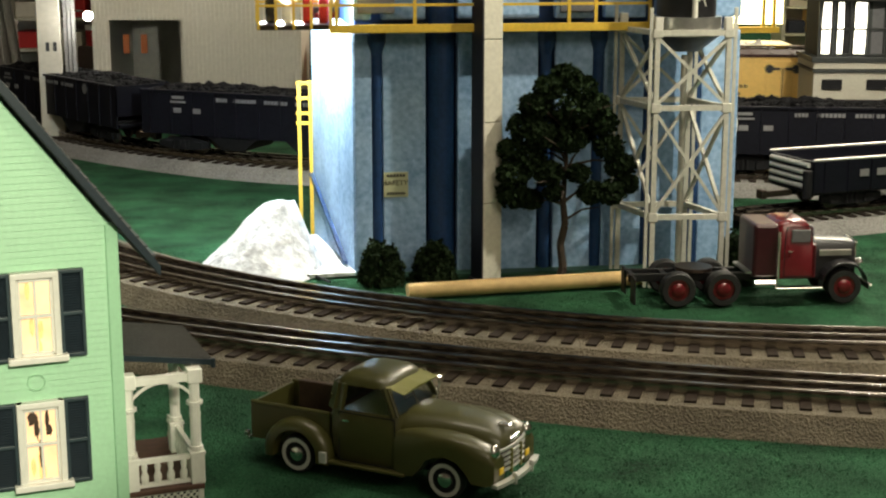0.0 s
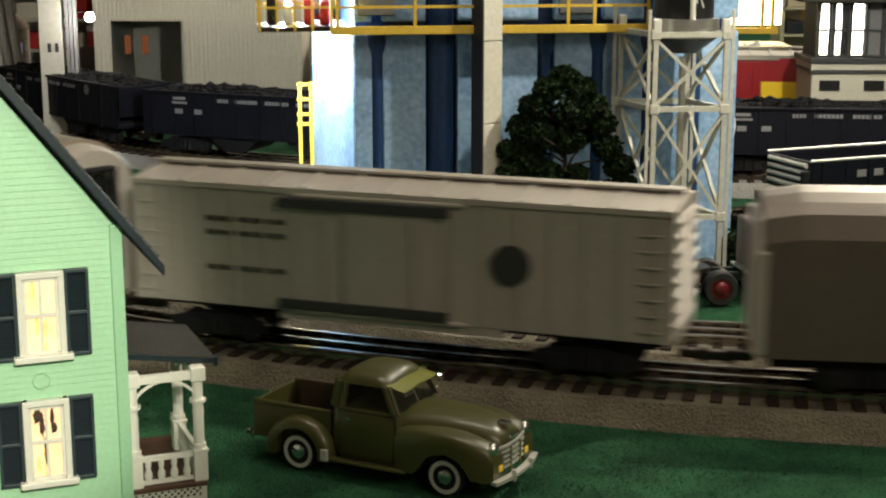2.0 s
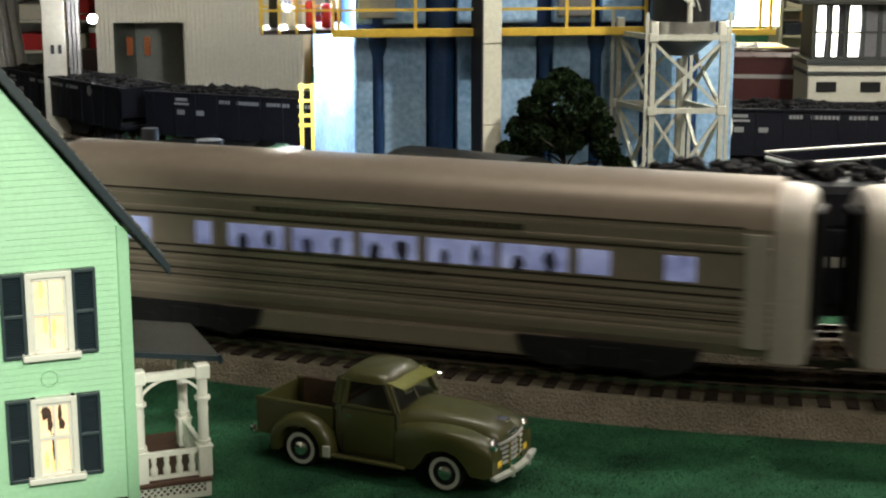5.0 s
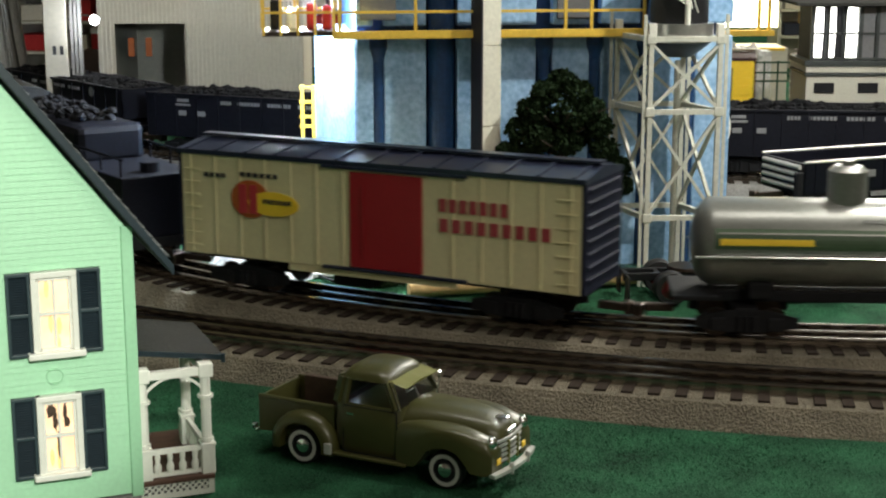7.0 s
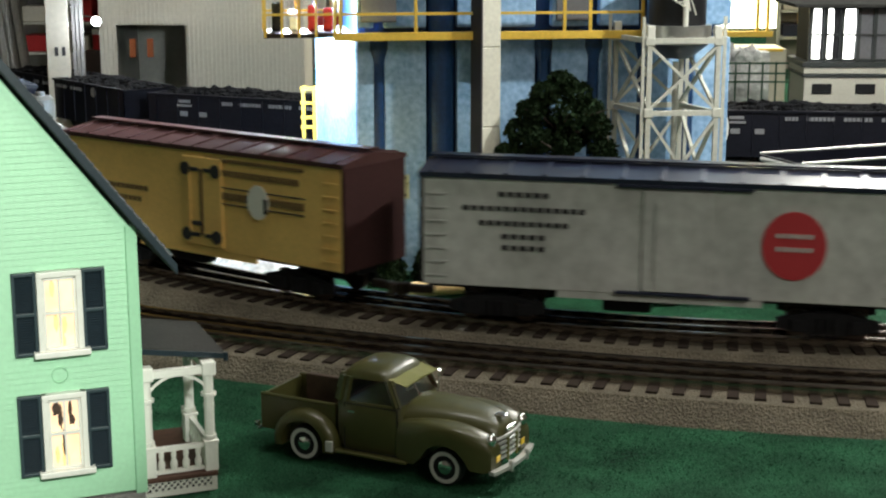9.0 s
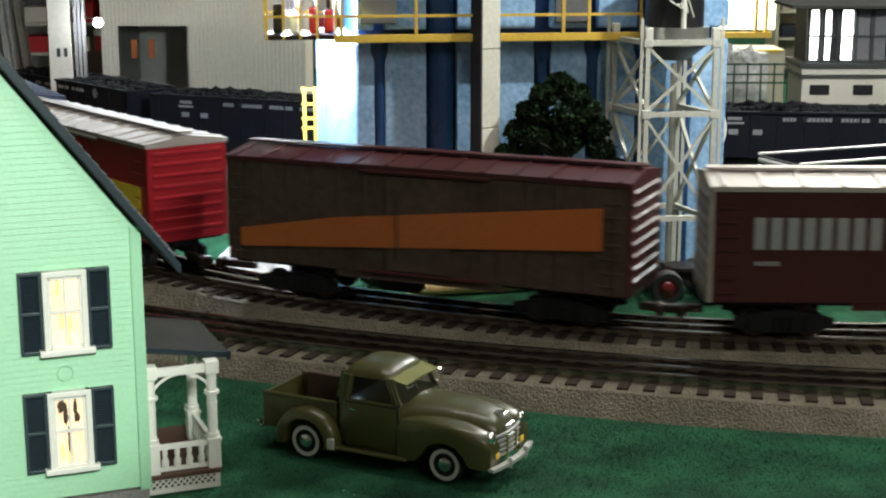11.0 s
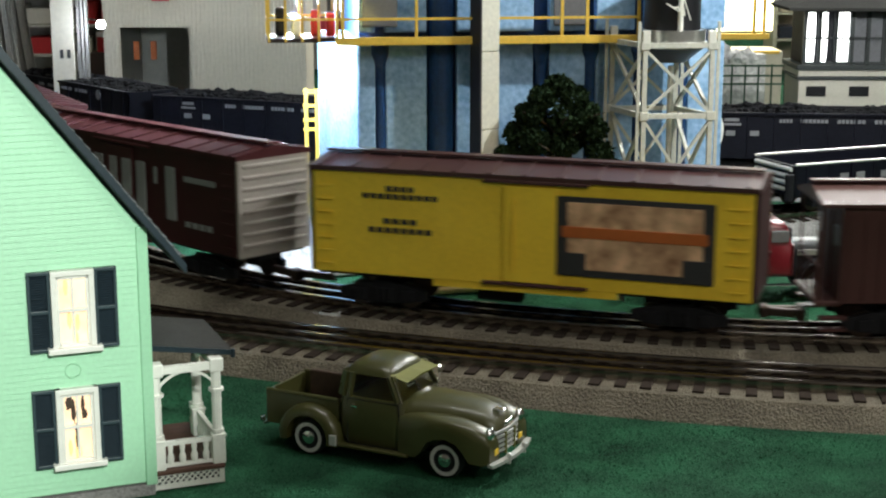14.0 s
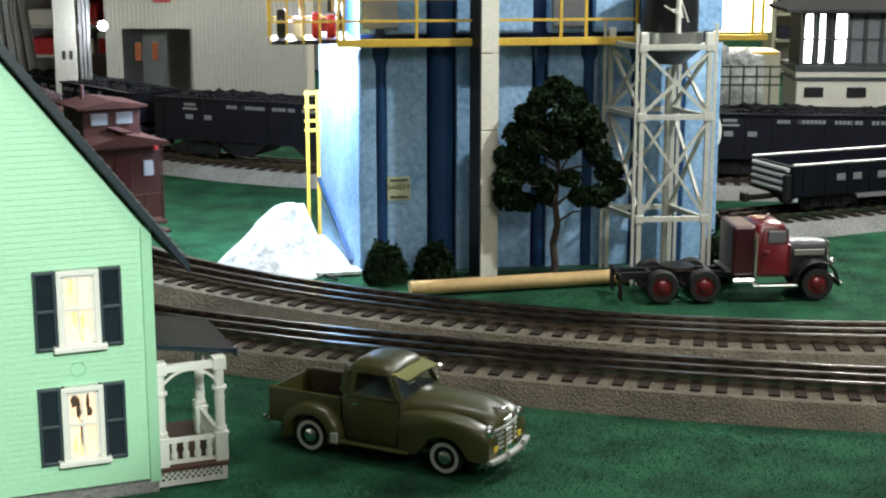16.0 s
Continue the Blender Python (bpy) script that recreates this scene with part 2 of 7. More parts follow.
def loft(bm, rings, close=True, caps=True):
    """Skin a list of rings of points."""
    vs = [[bm.verts.new(p) for p in ring] for ring in rings]
    n = len(vs[0])
    for a, b in zip(vs, vs[1:]):
        for i in range(n if close else n - 1):
            bm.faces.new((a[i], a[(i + 1) % n], b[(i + 1) % n], b[i]))
    if caps:
        bm.faces.new(vs[0][::-1])
        bm.faces.new(vs[-1])


def wheel_mesh(bm, x, y, z, r, w, seg=20, hole=0.0):
    """A wheel whose axle lies along y."""
    v = bmesh.ops.create_cone(bm, cap_ends=True, segments=seg, radius1=r, radius2=r, depth=w)["verts"]
    bmesh.ops.transform(bm, matrix=pose(x, y, z, 90), verts=v)
    return v


def lump(bm, centre, size, seed, rough=0.2, sub=3):
    """An uneven rounded lump."""
    v = bmesh.ops.create_icosphere(bm, subdivisions=sub, radius=1)["verts"]
    for q in v:
        k = 1 + rough * noise.noise(q.co * 2.2 + Vector((seed, 0, 0))) + rough * 0.5 * noise.noise(q.co * 6 + Vector((0, seed, 0)))
        q.co = Vector((q.co.x * size[0] * k + centre[0], q.co.y * size[1] * k + centre[1], q.co.z * size[2] * k + centre[2]))
    return v


def text_mesh(body, size, m, material, parent, name="lettering", label="", extrude_by=0.0002, bold=0.0):
    """Letters in the built-in font, as a mesh."""
    cu = bpy.data.curves.new(name, "FONT")
    cu.body, cu.size, cu.extrude, cu.offset, cu.align_x, cu.align_y = body, size, extrude_by, bold, "CENTER", "CENTER"
    tmp = bpy.data.objects.new(name, cu)
    me = bpy.data.meshes.new_from_object(tmp)
    bpy.data.objects.remove(tmp)
    me.materials.append(M[material])
    ob = new(name, me)
    ob.parent = parent
    ob.matrix_basis = m
    if label:
        ob["label"] = label
    return ob


# ---- tracks as paths ----
RAIL_TOP = 0.017
STEP = 0.004


def path_of(x, y, heading, pieces):
    """Points every STEP metres: pieces of (length, turn to the left per metre)."""
    pts, h = [(x, y)], radians(heading)
    for length, bend in pieces:
        for _ in range(round(length / STEP)):
            h += bend * STEP / 2
            x, y = x + STEP * math.cos(h), y + STEP * math.sin(h)
            h += bend * STEP / 2
            pts.append((x, y))
    return np.array(pts)


def on_path(path, s):
    i = min(max(s / STEP, 0), len(path) - 1.001)
    k = int(i)
    return path[k] + (path[k + 1] - path[k]) * (i - k)


# outer loop: comes from the far left, swings past the camera, leaves to the right (its way: rightwards)
R_OUT = 1.5457
ARC_OUT = R_OUT * math.asin(0.685 / R_OUT)
back = path_of(-0.19, 2.309 - math.sqrt(R_OUT ** 2 - 0.685 ** 2), 180 - math.degrees(math.asin(0.685 / R_OUT)), [(1.0, -1 / 0.75), (0.5, 1 / 0.6), (2.5, 0)])
front = path_of(-0.19, 2.309 - math.sqrt(R_OUT ** 2 - 0.685 ** 2), -math.degrees(math.asin(0.685 / R_OUT)), [(ARC_OUT, 1 / R_OUT), (1.2, 0), (1.257, 1 / 0.8), (2.6, 0)])
OUTER = np.concatenate([back[:0:-1], front])
OUTER_ZERO = (len(back) - 1) * STEP + ARC_OUT
# inner loop, in the freight train's way: from behind the mill, round the right, past the camera leftwards, round the left
R_IN = 0.772
lead = path_of(0.345, 1.68, 174, [(0.15, 0), (0.513, -1 / 0.35), (2.4, 0)])
main = path_of(0.345, 1.68, -6, [(0.62, 0), (3.037 * 0.3695, -1 / 0.3695), (0.621, 0), (0.55, -1 / R_IN), (0.18, -1 / 0.5), (0.45, 0), (0.55, 1 / 0.5), (3.5, 0)])
INNER = np.concatenate([lead[:0:-1], main])
INNER_ZERO = (len(lead) - 1) * STEP + 0.62 + 3.037 * 0.3695 + 0.621
# storage track behind the mill
STORE = path_of(-0.64, 2.025, -52, [(0.35, 0), (0.54, 1 / 0.68), (1.15, 0.02)])
# short siding beside the mill
STORE_S = (0.36, 0.685, 1.245, 1.57)
SIDING_S = 0.147
SIDING = path_of(0.25, 1.262, 22, [(0.30, 0)])


def offset_path(path, d):
    t = np.gradient(path, axis=0)
    t /= np.linalg.norm(t, axis=1)[:, None]
    return path + d * np.c_[-t[:, 1], t[:, 0]]


def ribbon(name, path, profile, material, parent, label="", every=4):
    """A strip with the given cross-section (offset, height) along a path."""
    pts = path[::every]
    t = np.gradient(pts, axis=0)
    t /= np.linalg.norm(t, axis=1)[:, None]
    nrm = np.c_[-t[:, 1], t[:, 0]]
    k = len(profile)
    verts = [(p[0] + o * q[0], p[1] + o * q[1], h) for p, q in zip(pts, nrm) for o, h in profile]
    faces = [(i * k + j, i * k + (j + 1) % k, (i + 1) * k + (j + 1) % k, (i + 1) * k + j) for i in range(len(pts) - 1) for j in range(k)]
    me = bpy.data.meshes.new(name)
    me.from_pydata(verts, [], faces)
    me.materials.append(M[material])
    ob = new(name, me)
    ob.parent = parent
    if label:
        ob["label"] = label
    return ob


def lay_track(name, path, a, b, label, bed="bed", picked=(0, 0)):
    """Roadbed, ties and three rails along the path from a to b."""
    piece = path[int(a / STEP):int(b / STEP)]
    base = tagged(new(name), label, "track", kind="structure")
    ribbon("roadbed", piece, [(-0.049, -0.002), (0.049, -0.002), (0.037, 0.0105), (-0.037, 0.0105)], bed, base)
    rail = [(-0.0017, 0.011), (0.0017, 0.011), (0.0014, 0.0150), (0.0020, 0.0162), (0.0014, 0.0171), (-0.0014, 0.0171), (-0.0020, 0.0162), (-0.0014, 0.0150)]
    for off, kind in ((-0.0159, "rail"), (0.0, "rail"), (0.0159, "rail")):
        ribbon("rail", offset_path(piece, off), rail, kind, base)
    me = None
    rest_v, rest_f = [], []
    s = a
    while s < b:
        p, q = on_path(path, s), on_path(path, s + 0.004)
        ang = math.atan2(q[1] - p[1], q[0] - p[0])
        if picked[0] <= p[0] <= picked[1]:
            if me is None:
                bm = bmesh.new()
                box(bm, 0, 0, 0.0092, 0.0062, 0.062, 0.005)
                me = bpy.data.meshes.new("tie")
                bm.to_mesh(me)
                bm.free()
                me.materials.append(M["tie"])
            ob = new("tie", me)
            ob.parent = base
            ob.matrix_basis = pose(p[0], p[1], 0, 0, 0, math.degrees(ang))
        else:
            c, d = math.cos(ang), math.sin(ang)
            k = len(rest_v)
            for zz in (0.007, 0.0117):
                for u, v in ((-1, -1), (1, -1), (1, 1), (-1, 1)):
                    rest_v.append((p[0] + u * 0.0031 * c - v * 0.031 * d, p[1] + u * 0.0031 * d + v * 0.031 * c, zz))
            rest_f += [(k + 4, k + 5, k + 6, k + 7), (k, k + 1, k + 5, k + 4), (k + 1, k + 2, k + 6, k + 5), (k + 2, k + 3, k + 7, k + 6), (k + 3, k, k + 4, k + 7)]
        s += 0.0142
    if rest_f:
        me2 = bpy.data.meshes.new("tie_row")
        me2.from_pydata(rest_v, [], rest_f)
        me2.materials.append(M["tie"])
        ob = new("tie_row", me2)
        ob.parent = base
        tagged(ob, kind="stuff")
    return base


# ---- ground, tracks, room ----
def ground_and_room():
    bm = bmesh.new()
    bmesh.ops.create_grid(bm, x_segments=120, y_segments=80, size=1)
    for v in bm.verts:
        v.co = Vector((v.co.x * 3.3, 2.65 + v.co.y * 2.65, 0))
        v.co.z = 0.0012 * noise.noise(Vector((v.co.x * 9, v.co.y * 9, 0))) - 0.001
    ob = part("ground", bm, "turf")
    tagged(ob, "green flocked turf mat covering the layout table", "ground", kind="structure")
    bm = bmesh.new()
    box(bm, 0, 2.65, -0.05, 6.6, 5.3, 0.09)
    tagged(part("table", bm, "room_floor"), "dark wooden layout table under the turf", "table", kind="structure")
    bm = bmesh.new()
    box(bm, 0, 1.5, -1.0, 7.4, 8.0, 0.1)
    tagged(part("floor", bm, "room_floor"), "dark room floor below the layout", "floor", kind="structure")
    bm = bmesh.new()
    box(bm, 0, 1.5, 2.15, 7.4, 8.0, 0.1)
    tagged(part("ceiling", bm, "wall_room"), "plain pale ceiling of the room", "ceiling", kind="structure")
    for name, x, y, sx, sy in (("wall_north", 0, 5.4, 7.4, 0.1), ("wall_south", 0, -2.4, 7.4, 0.1), ("wall_east", 3.65, 1.5, 0.1, 7.7), ("wall_west", -3.65, 1.5, 0.1, 7.7)):
        bm = bmesh.new()
        box(bm, x, y, 0.58, sx, sy, 3.04)
        tagged(part(name, bm, "wall_room"), "plain grey-brown room wall", "wall", kind="structure")


ground_and_room()
lay_track("track_outer", OUTER, 0.0, OUTER_ZERO + 5.0, "three-rail toy track on moulded brown ballast roadbed", picked=(-0.32, 0.36))
lay_track("track_inner", INNER, 0.0, INNER_ZERO + 5.1, "three-rail toy track on moulded brown ballast roadbed", picked=(-0.30, 0.40))
lay_track("track_storage", STORE, 0.0, 2.0, "three-rail track on grey ballast behind the mill", bed="ballast")
lay_track("track_siding", SIDING, 0.0, 0.28, "short siding on grey ballast beside the mill", bed="ballast")


# ---- rolling stock: x along the car (front at +x), z from the rail top ----
def make_bogie(parent, x, spread=0.034, wheel=0.0085, mat_name="black_dull"):
    """A four-wheel truck with side frames; its wheels are pieces of their own."""
    bm = bmesh.new()
    for side in (-1, 1):
        y = side * 0.0215
        extrude(bm, [(-0.030, 0.0065), (-0.030, 0.0125), (-0.012, 0.0165), (0.012, 0.0165), (0.030, 0.0125), (0.030, 0.0065), (0.012, 0.0035), (-0.012, 0.0035)], y - 0.0015, y + 0.0015)
        for sx in (-1, 1):
            box(bm, sx * spread / 2, y + side * 0.002, 0.0085, 0.009, 0.003, 0.008, 0.0008)
        for k in (-1, 0, 1):
            rod(bm, (k * 0.0045, y + side * 0.0018, 0.0045), (k * 0.0045, y + side * 0.0018, 0.0135), 0.0018, 6)
    box(bm, 0, 0, 0.015, 0.014, 0.044, 0.006, 0.001)
    b = part("bogie", bm, mat_name, parent)
    b.location = (x, 0, 0)
    me = None
    for sx in (-1, 1):
        for side in (-1, 1):
            if me is None:
                bm = bmesh.new()
                wheel_mesh(bm, 0, 0, 0, wheel, 0.003, 18)
                wheel_mesh(bm, 0, side * 0.0018, 0, wheel * 0.55, 0.0024, 12)
                w = part("wheel", bm, "rail_dark", b)
                me = w.data
            else:
                w = new("wheel", me)
                w.parent = b
            w.location = (sx * spread / 2, side * 0.0165, wheel)
    return b


def make_coupler(parent, x, way):
    bm = bmesh.new()
    box(bm, x + way * 0.012, 0, 0.0125, 0.026, 0.005, 0.005, 0.001)
    box(bm, x + way * 0.026, 0.002, 0.0125, 0.006, 0.009, 0.008, 0.0015)
    part("coupler", bm, "rail_dark", parent)


def bars(parent, y, x0, x1, z, h, count, material, way=1, name="lettering", gap=0.3):
    """Lettering that cannot be read, as a row of plain bars on the side at y."""
    bm = bmesh.new()
    w = (x1 - x0) / count
    for i in range(count):
        box(bm, x0 + (i + 0.5) * w, y, z, abs(w) * (1 - gap), 0.0005, h)
    return part(name, bm, material, parent)


def disc(parent, y, x, z, rx, rz, material, name="emblem", label=""):
    bm = bmesh.new()
    v = bmesh.ops.create_cone(bm, cap_ends=True, segments=28, radius1=1, radius2=1, depth=0.0006)["verts"]
    bmesh.ops.transform(bm, matrix=pose(x, y, z, 90) @ Matrix.Diagonal((rx, rz, 1, 1)), verts=v)
    return part(name, bm, material, parent, label)


def slab(parent, y, x, z, w, h, material, name, label="", thick=0.0012):
    bm = bmesh.new()
    box(bm, x, y, z, w, thick, h, min(thick, w, h) * 0.3)
    return part(name, bm, material, parent, label)


def boxcar(label, length, side, roof, end, ribs=0, door=None, door_x=0.0, door_w=0.044, panel_roof=True, group="freight cars", low=0.024, top=0.092, width=0.062, notch=True, end_ribs=8, tracks=True):
    """A freight boxcar: sides, ends with ribs, peaked roof with ribs and walkway, doors, ladders, bogies."""
    car = thing("boxcar", pose(0, 0, 0), label, "boxcar", group)
    half, w = length / 2, width / 2
    for sy in (-1, 1):
        bm = bmesh.new()
        box(bm, 0, sy * (w - 0.001), (low + top) / 2, length - 0.002, 0.002, top - low, 0.0004)
        if notch:
            box(bm, 0, sy * (w - 0.0012), low - 0.002, length * 0.42, 0.0016, 0.005)
        part("side", bm, side, car)
        me = None
        for i in range(ribs):
            x = -half + 0.008 + (length - 0.016) * i / (ribs - 1)
            if door and abs(x - door_x) < door_w / 2 + 0.003:
                continue
            if me is None:
                bm = bmesh.new()
                box(bm, 0, 0, (low + top) / 2, 0.0022, 0.0012, top - low - 0.003, 0.0003)
                q = part("rib", bm, side, car)
                me = q.data
            else:
                q = new("rib", me)
                q.parent = car
            q.location = (x, sy * (w + 0.0004), 0)
        if door:
            slab(car, sy * (w + 0.001), door_x, (low + top) / 2 - 0.001, door_w, top - low - 0.007, door, "door", thick=0.002)
            if tracks:
                slab(car, sy * (w + 0.0012), door_x - door_w * 0.1, top - 0.002, door_w * 2.0, 0.0022, roof, "door_track", thick=0.003)
                slab(car, sy * (w + 0.0012), door_x - door_w * 0.1, low + 0.001, door_w * 2.0, 0.0022, roof, "door_track", thick=0.003)
            bm = bmesh.new()
            rod(bm, (door_x + door_w * 0.3, sy * (w + 0.003), low + 0.01), (door_x + door_w * 0.3, sy * (w + 0.003), top - 0.012), 0.0007, 6)
            part("door_rod", bm, door, car)
        for ex in (-1, 1):
            me = None
            for k in range(7):
                if me is None:
                    bm = bmesh.new()
                    bar(bm, (ex * (half - 0.016), sy * (w + 0.0012), 0), (ex * (half - 0.004), sy * (w + 0.0012), 0), 0.0008, 0.0008)
                    q = part("rung", bm, side, car)
                    me = q.data
                else:
                    q = new("rung", me)
                    q.parent = car
                q.location = (0, 0, low + 0.006 + k * 0.0085)
    for ex in (-1, 1):
        bm = bmesh.new()
        peak = top + 0.006
        extrude(bm, [(-w, low), (w, low), (w, top), (0, peak - 0.001), (-w, top)], ex * half - 0.0012, ex * half + 0.0012, "x")
        wall = part("end_wall", bm, end, car)
        me = None
        for k in range(end_ribs):
            if me is None:
                bm = bmesh.new()
                rod(bm, (ex * (half + 0.001), -w + 0.004, 0), (ex * (half + 0.001), w - 0.004, 0), 0.0016, 6)
                q = part("end_rib", bm, end, wall)
                me = q.data
            else:
                q = new("end_rib", me)
                q.parent = wall
            q.location = (0, 0, low + 0.008 + k * 0.0078)
        make_coupler(car, ex * half, ex)
        make_bogie(car, ex * (half - 0.046))
    bm = bmesh.new()
    extrude(bm, [(-w - 0.0015, top - 0.001), (w + 0.0015, top - 0.001), (w + 0.0015, top + 0.002), (0, top + 0.0065), (-w - 0.0015, top + 0.002)], -half - 0.0015, half + 0.0015, "x")
    if panel_roof:
        n = 13
        for i in range(n):
            x = -half + 0.006 + (length - 0.012) * i / (n - 1)
            for sy in (-1, 1):
                bar(bm, (x, sy * (w + 0.001), top + 0.0024), (x, sy * 0.004, top + 0.0066), 0.0022, 0.0012)
    part("roof", bm, roof, car)
    bm = bmesh.new()
    box(bm, 0, 0, top + 0.0082, length, 0.010, 0.0014)
    part("roof_walk", bm, roof, car)
    bm = bmesh.new()
    box(bm, 0, 0, low - 0.003, length * 0.96, 0.02, 0.006)
    box(bm, 0, 0, low - 0.001, length * 0.98, width - 0.006, 0.002)
    box(bm, 0.02, 0.012, low - 0.010, 0.03, 0.012, 0.010, 0.002)
    part("underframe", bm, "black_dull", car)
    rod_bm = bmesh.new()
    wheel_mesh(rod_bm, half - 0.004, 0.008, top - 0.010, 0.005, 0.001, 14)
    q = part("brake_wheel", rod_bm, "black_dull", car)
    return car


def shell_y(sy, r, lift, dz):
    return sy * math.sqrt((r + lift) ** 2 - dz * dz)


def band(parent, sy, r, zc, x0, x1, a0, a1, lift, material, name):
    """A strip that lies on a round tank between two angles above its middle."""
    bm = bmesh.new()
    angles = [radians(a0 + (a1 - a0) * k / 6) for k in range(7)]
    ring = [(math.cos(a) * (r + lift), math.sin(a) * (r + lift)) for a in angles] + [(math.cos(a) * (r - 0.0006), math.sin(a) * (r - 0.0006)) for a in reversed(angles)]
    loft(bm, [[(x, sy * y, zc + z) for y, z in ring] for x in (x0, x1)])
    return part(name, bm, material, parent)


def shell_disc(parent, sy, r, zc, x, dz, rx, rz, lift, material, name):
    """A round plate bent to the tank."""
    bm = bmesh.new()
    rings = []
    for k in (0.05, 0.4, 0.75, 1.0):
        pts = [(x + rx * k * math.cos(a), dz + rz * k * math.sin(a)) for a in [i * math.tau / 28 for i in range(28)]]
        rings.append([(px, shell_y(sy, r, lift, pz), zc + pz) for px, pz in pts])
    rings.append([(px, shell_y(sy, r, -0.0006, pz - zc), pz) for px, _, pz in rings[-1]])
    loft(bm, rings)
    return part(name, bm, material, parent)


def tank_car(length=0.225):
    car = thing("tank_car", pose(0, 0, 0), "grey tank car with dark green stripe and round emblem", "tank car", "freight cars")
    half, r, zc = length / 2 - 0.006, 0.0265, 0.054
    bm = bmesh.new()
    rings = []
    rear, fore = -half + 0.0035, half - 0.0035
    for x, k in ((rear, 0.3), (rear + 0.003, 0.72), (rear + 0.007, 0.92), (rear + 0.012, 1), (fore - 0.012, 1), (fore - 0.007, 0.92), (fore - 0.003, 0.72), (fore, 0.3)):
        rings.append([(x, r * k * math.cos(a), zc + r * k * math.sin(a)) for a in [i * math.tau / 32 for i in range(32)]])
    loft(bm, rings)
    part("tank", bm, "tank_grey", car, smooth=True)
    for sy in (-1, 1):
        band(car, sy, r, zc, rear + 0.012, fore - 0.012, 1, 27, 0.0003, "stripe_green", "stripe")
        band(car, sy, r, zc, rear + 0.014, fore - 0.014, 20, 22, 0.0006, "tank_grey", "stripe_line")
        band(car, sy, r, zc, 0.034, 0.088, 6, 14, 0.0006, "bright_yellow", "lettering")
        band(car, sy, r, zc, -0.048, 0.006, 36, 41, 0.0003, "ink_pale", "lettering")
        band(car, sy, r, zc, 0.026, 0.058, -19, -14, 0.0003, "ink_pale", "lettering")
        shell_disc(car, sy, r, zc, -0.045, 0.001, 0.0145, 0.0145, 0.0009, "white_trim", "emblem")
        shell_disc(car, sy, r, zc, -0.045, -0.005, 0.0050, 0.0050, 0.0013, "stripe_green", "emblem_leaf")
        band(car, sy, r, zc, -0.0570, -0.0330, 6, 16, 0.0013, "bright_yellow", "emblem_bar")
        bm = bmesh.new()
        rod(bm, (-half + 0.008, sy * 0.029, zc - 0.004), (half - 0.004, sy * 0.029, zc - 0.004), 0.0007, 6)
        for k in range(6):
            x = -half + 0.014 + k * (2 * half - 0.028) / 5
            rod(bm, (x, sy * 0.029, zc - 0.004), (x, sy * 0.025, zc - 0.006), 0.0006, 5)
        part("handrail", bm, "steel", car)
    bm = bmesh.new()
    rod(bm, (0.012, 0, zc + r - 0.003), (0.012, 0, zc + r + 0.017), 0.0115, 24)
    rod(bm, (0.012, 0, zc + r + 0.017), (0.012, 0, zc + r + 0.020), 0.0115, 24, 0.008)
    rod(bm, (0.012, 0, zc + r + 0.020), (0.012, 0, zc + r + 0.023), 0.004, 12)
    part("dome", bm, "tank_grey", car)
    bm = bmesh.new()
    box(bm, 0, 0, 0.022, length + 0.004, 0.016, 0.007, 0.001)
    for ex in (-1, 1):
        box(bm, ex * (length / 2 - 0.012), 0, 0.0245, 0.028, 0.052, 0.003, 0.0006)
        box(bm, ex * (length / 2 - 0.05), 0, 0.028, 0.014, 0.04, 0.010, 0.001)
    part("frame", bm, "black_dull", car)
    for ex in (-1, 1):
        make_bogie(car, ex * (length / 2 - 0.042))
        make_coupler(car, ex * length / 2, ex)
    return car


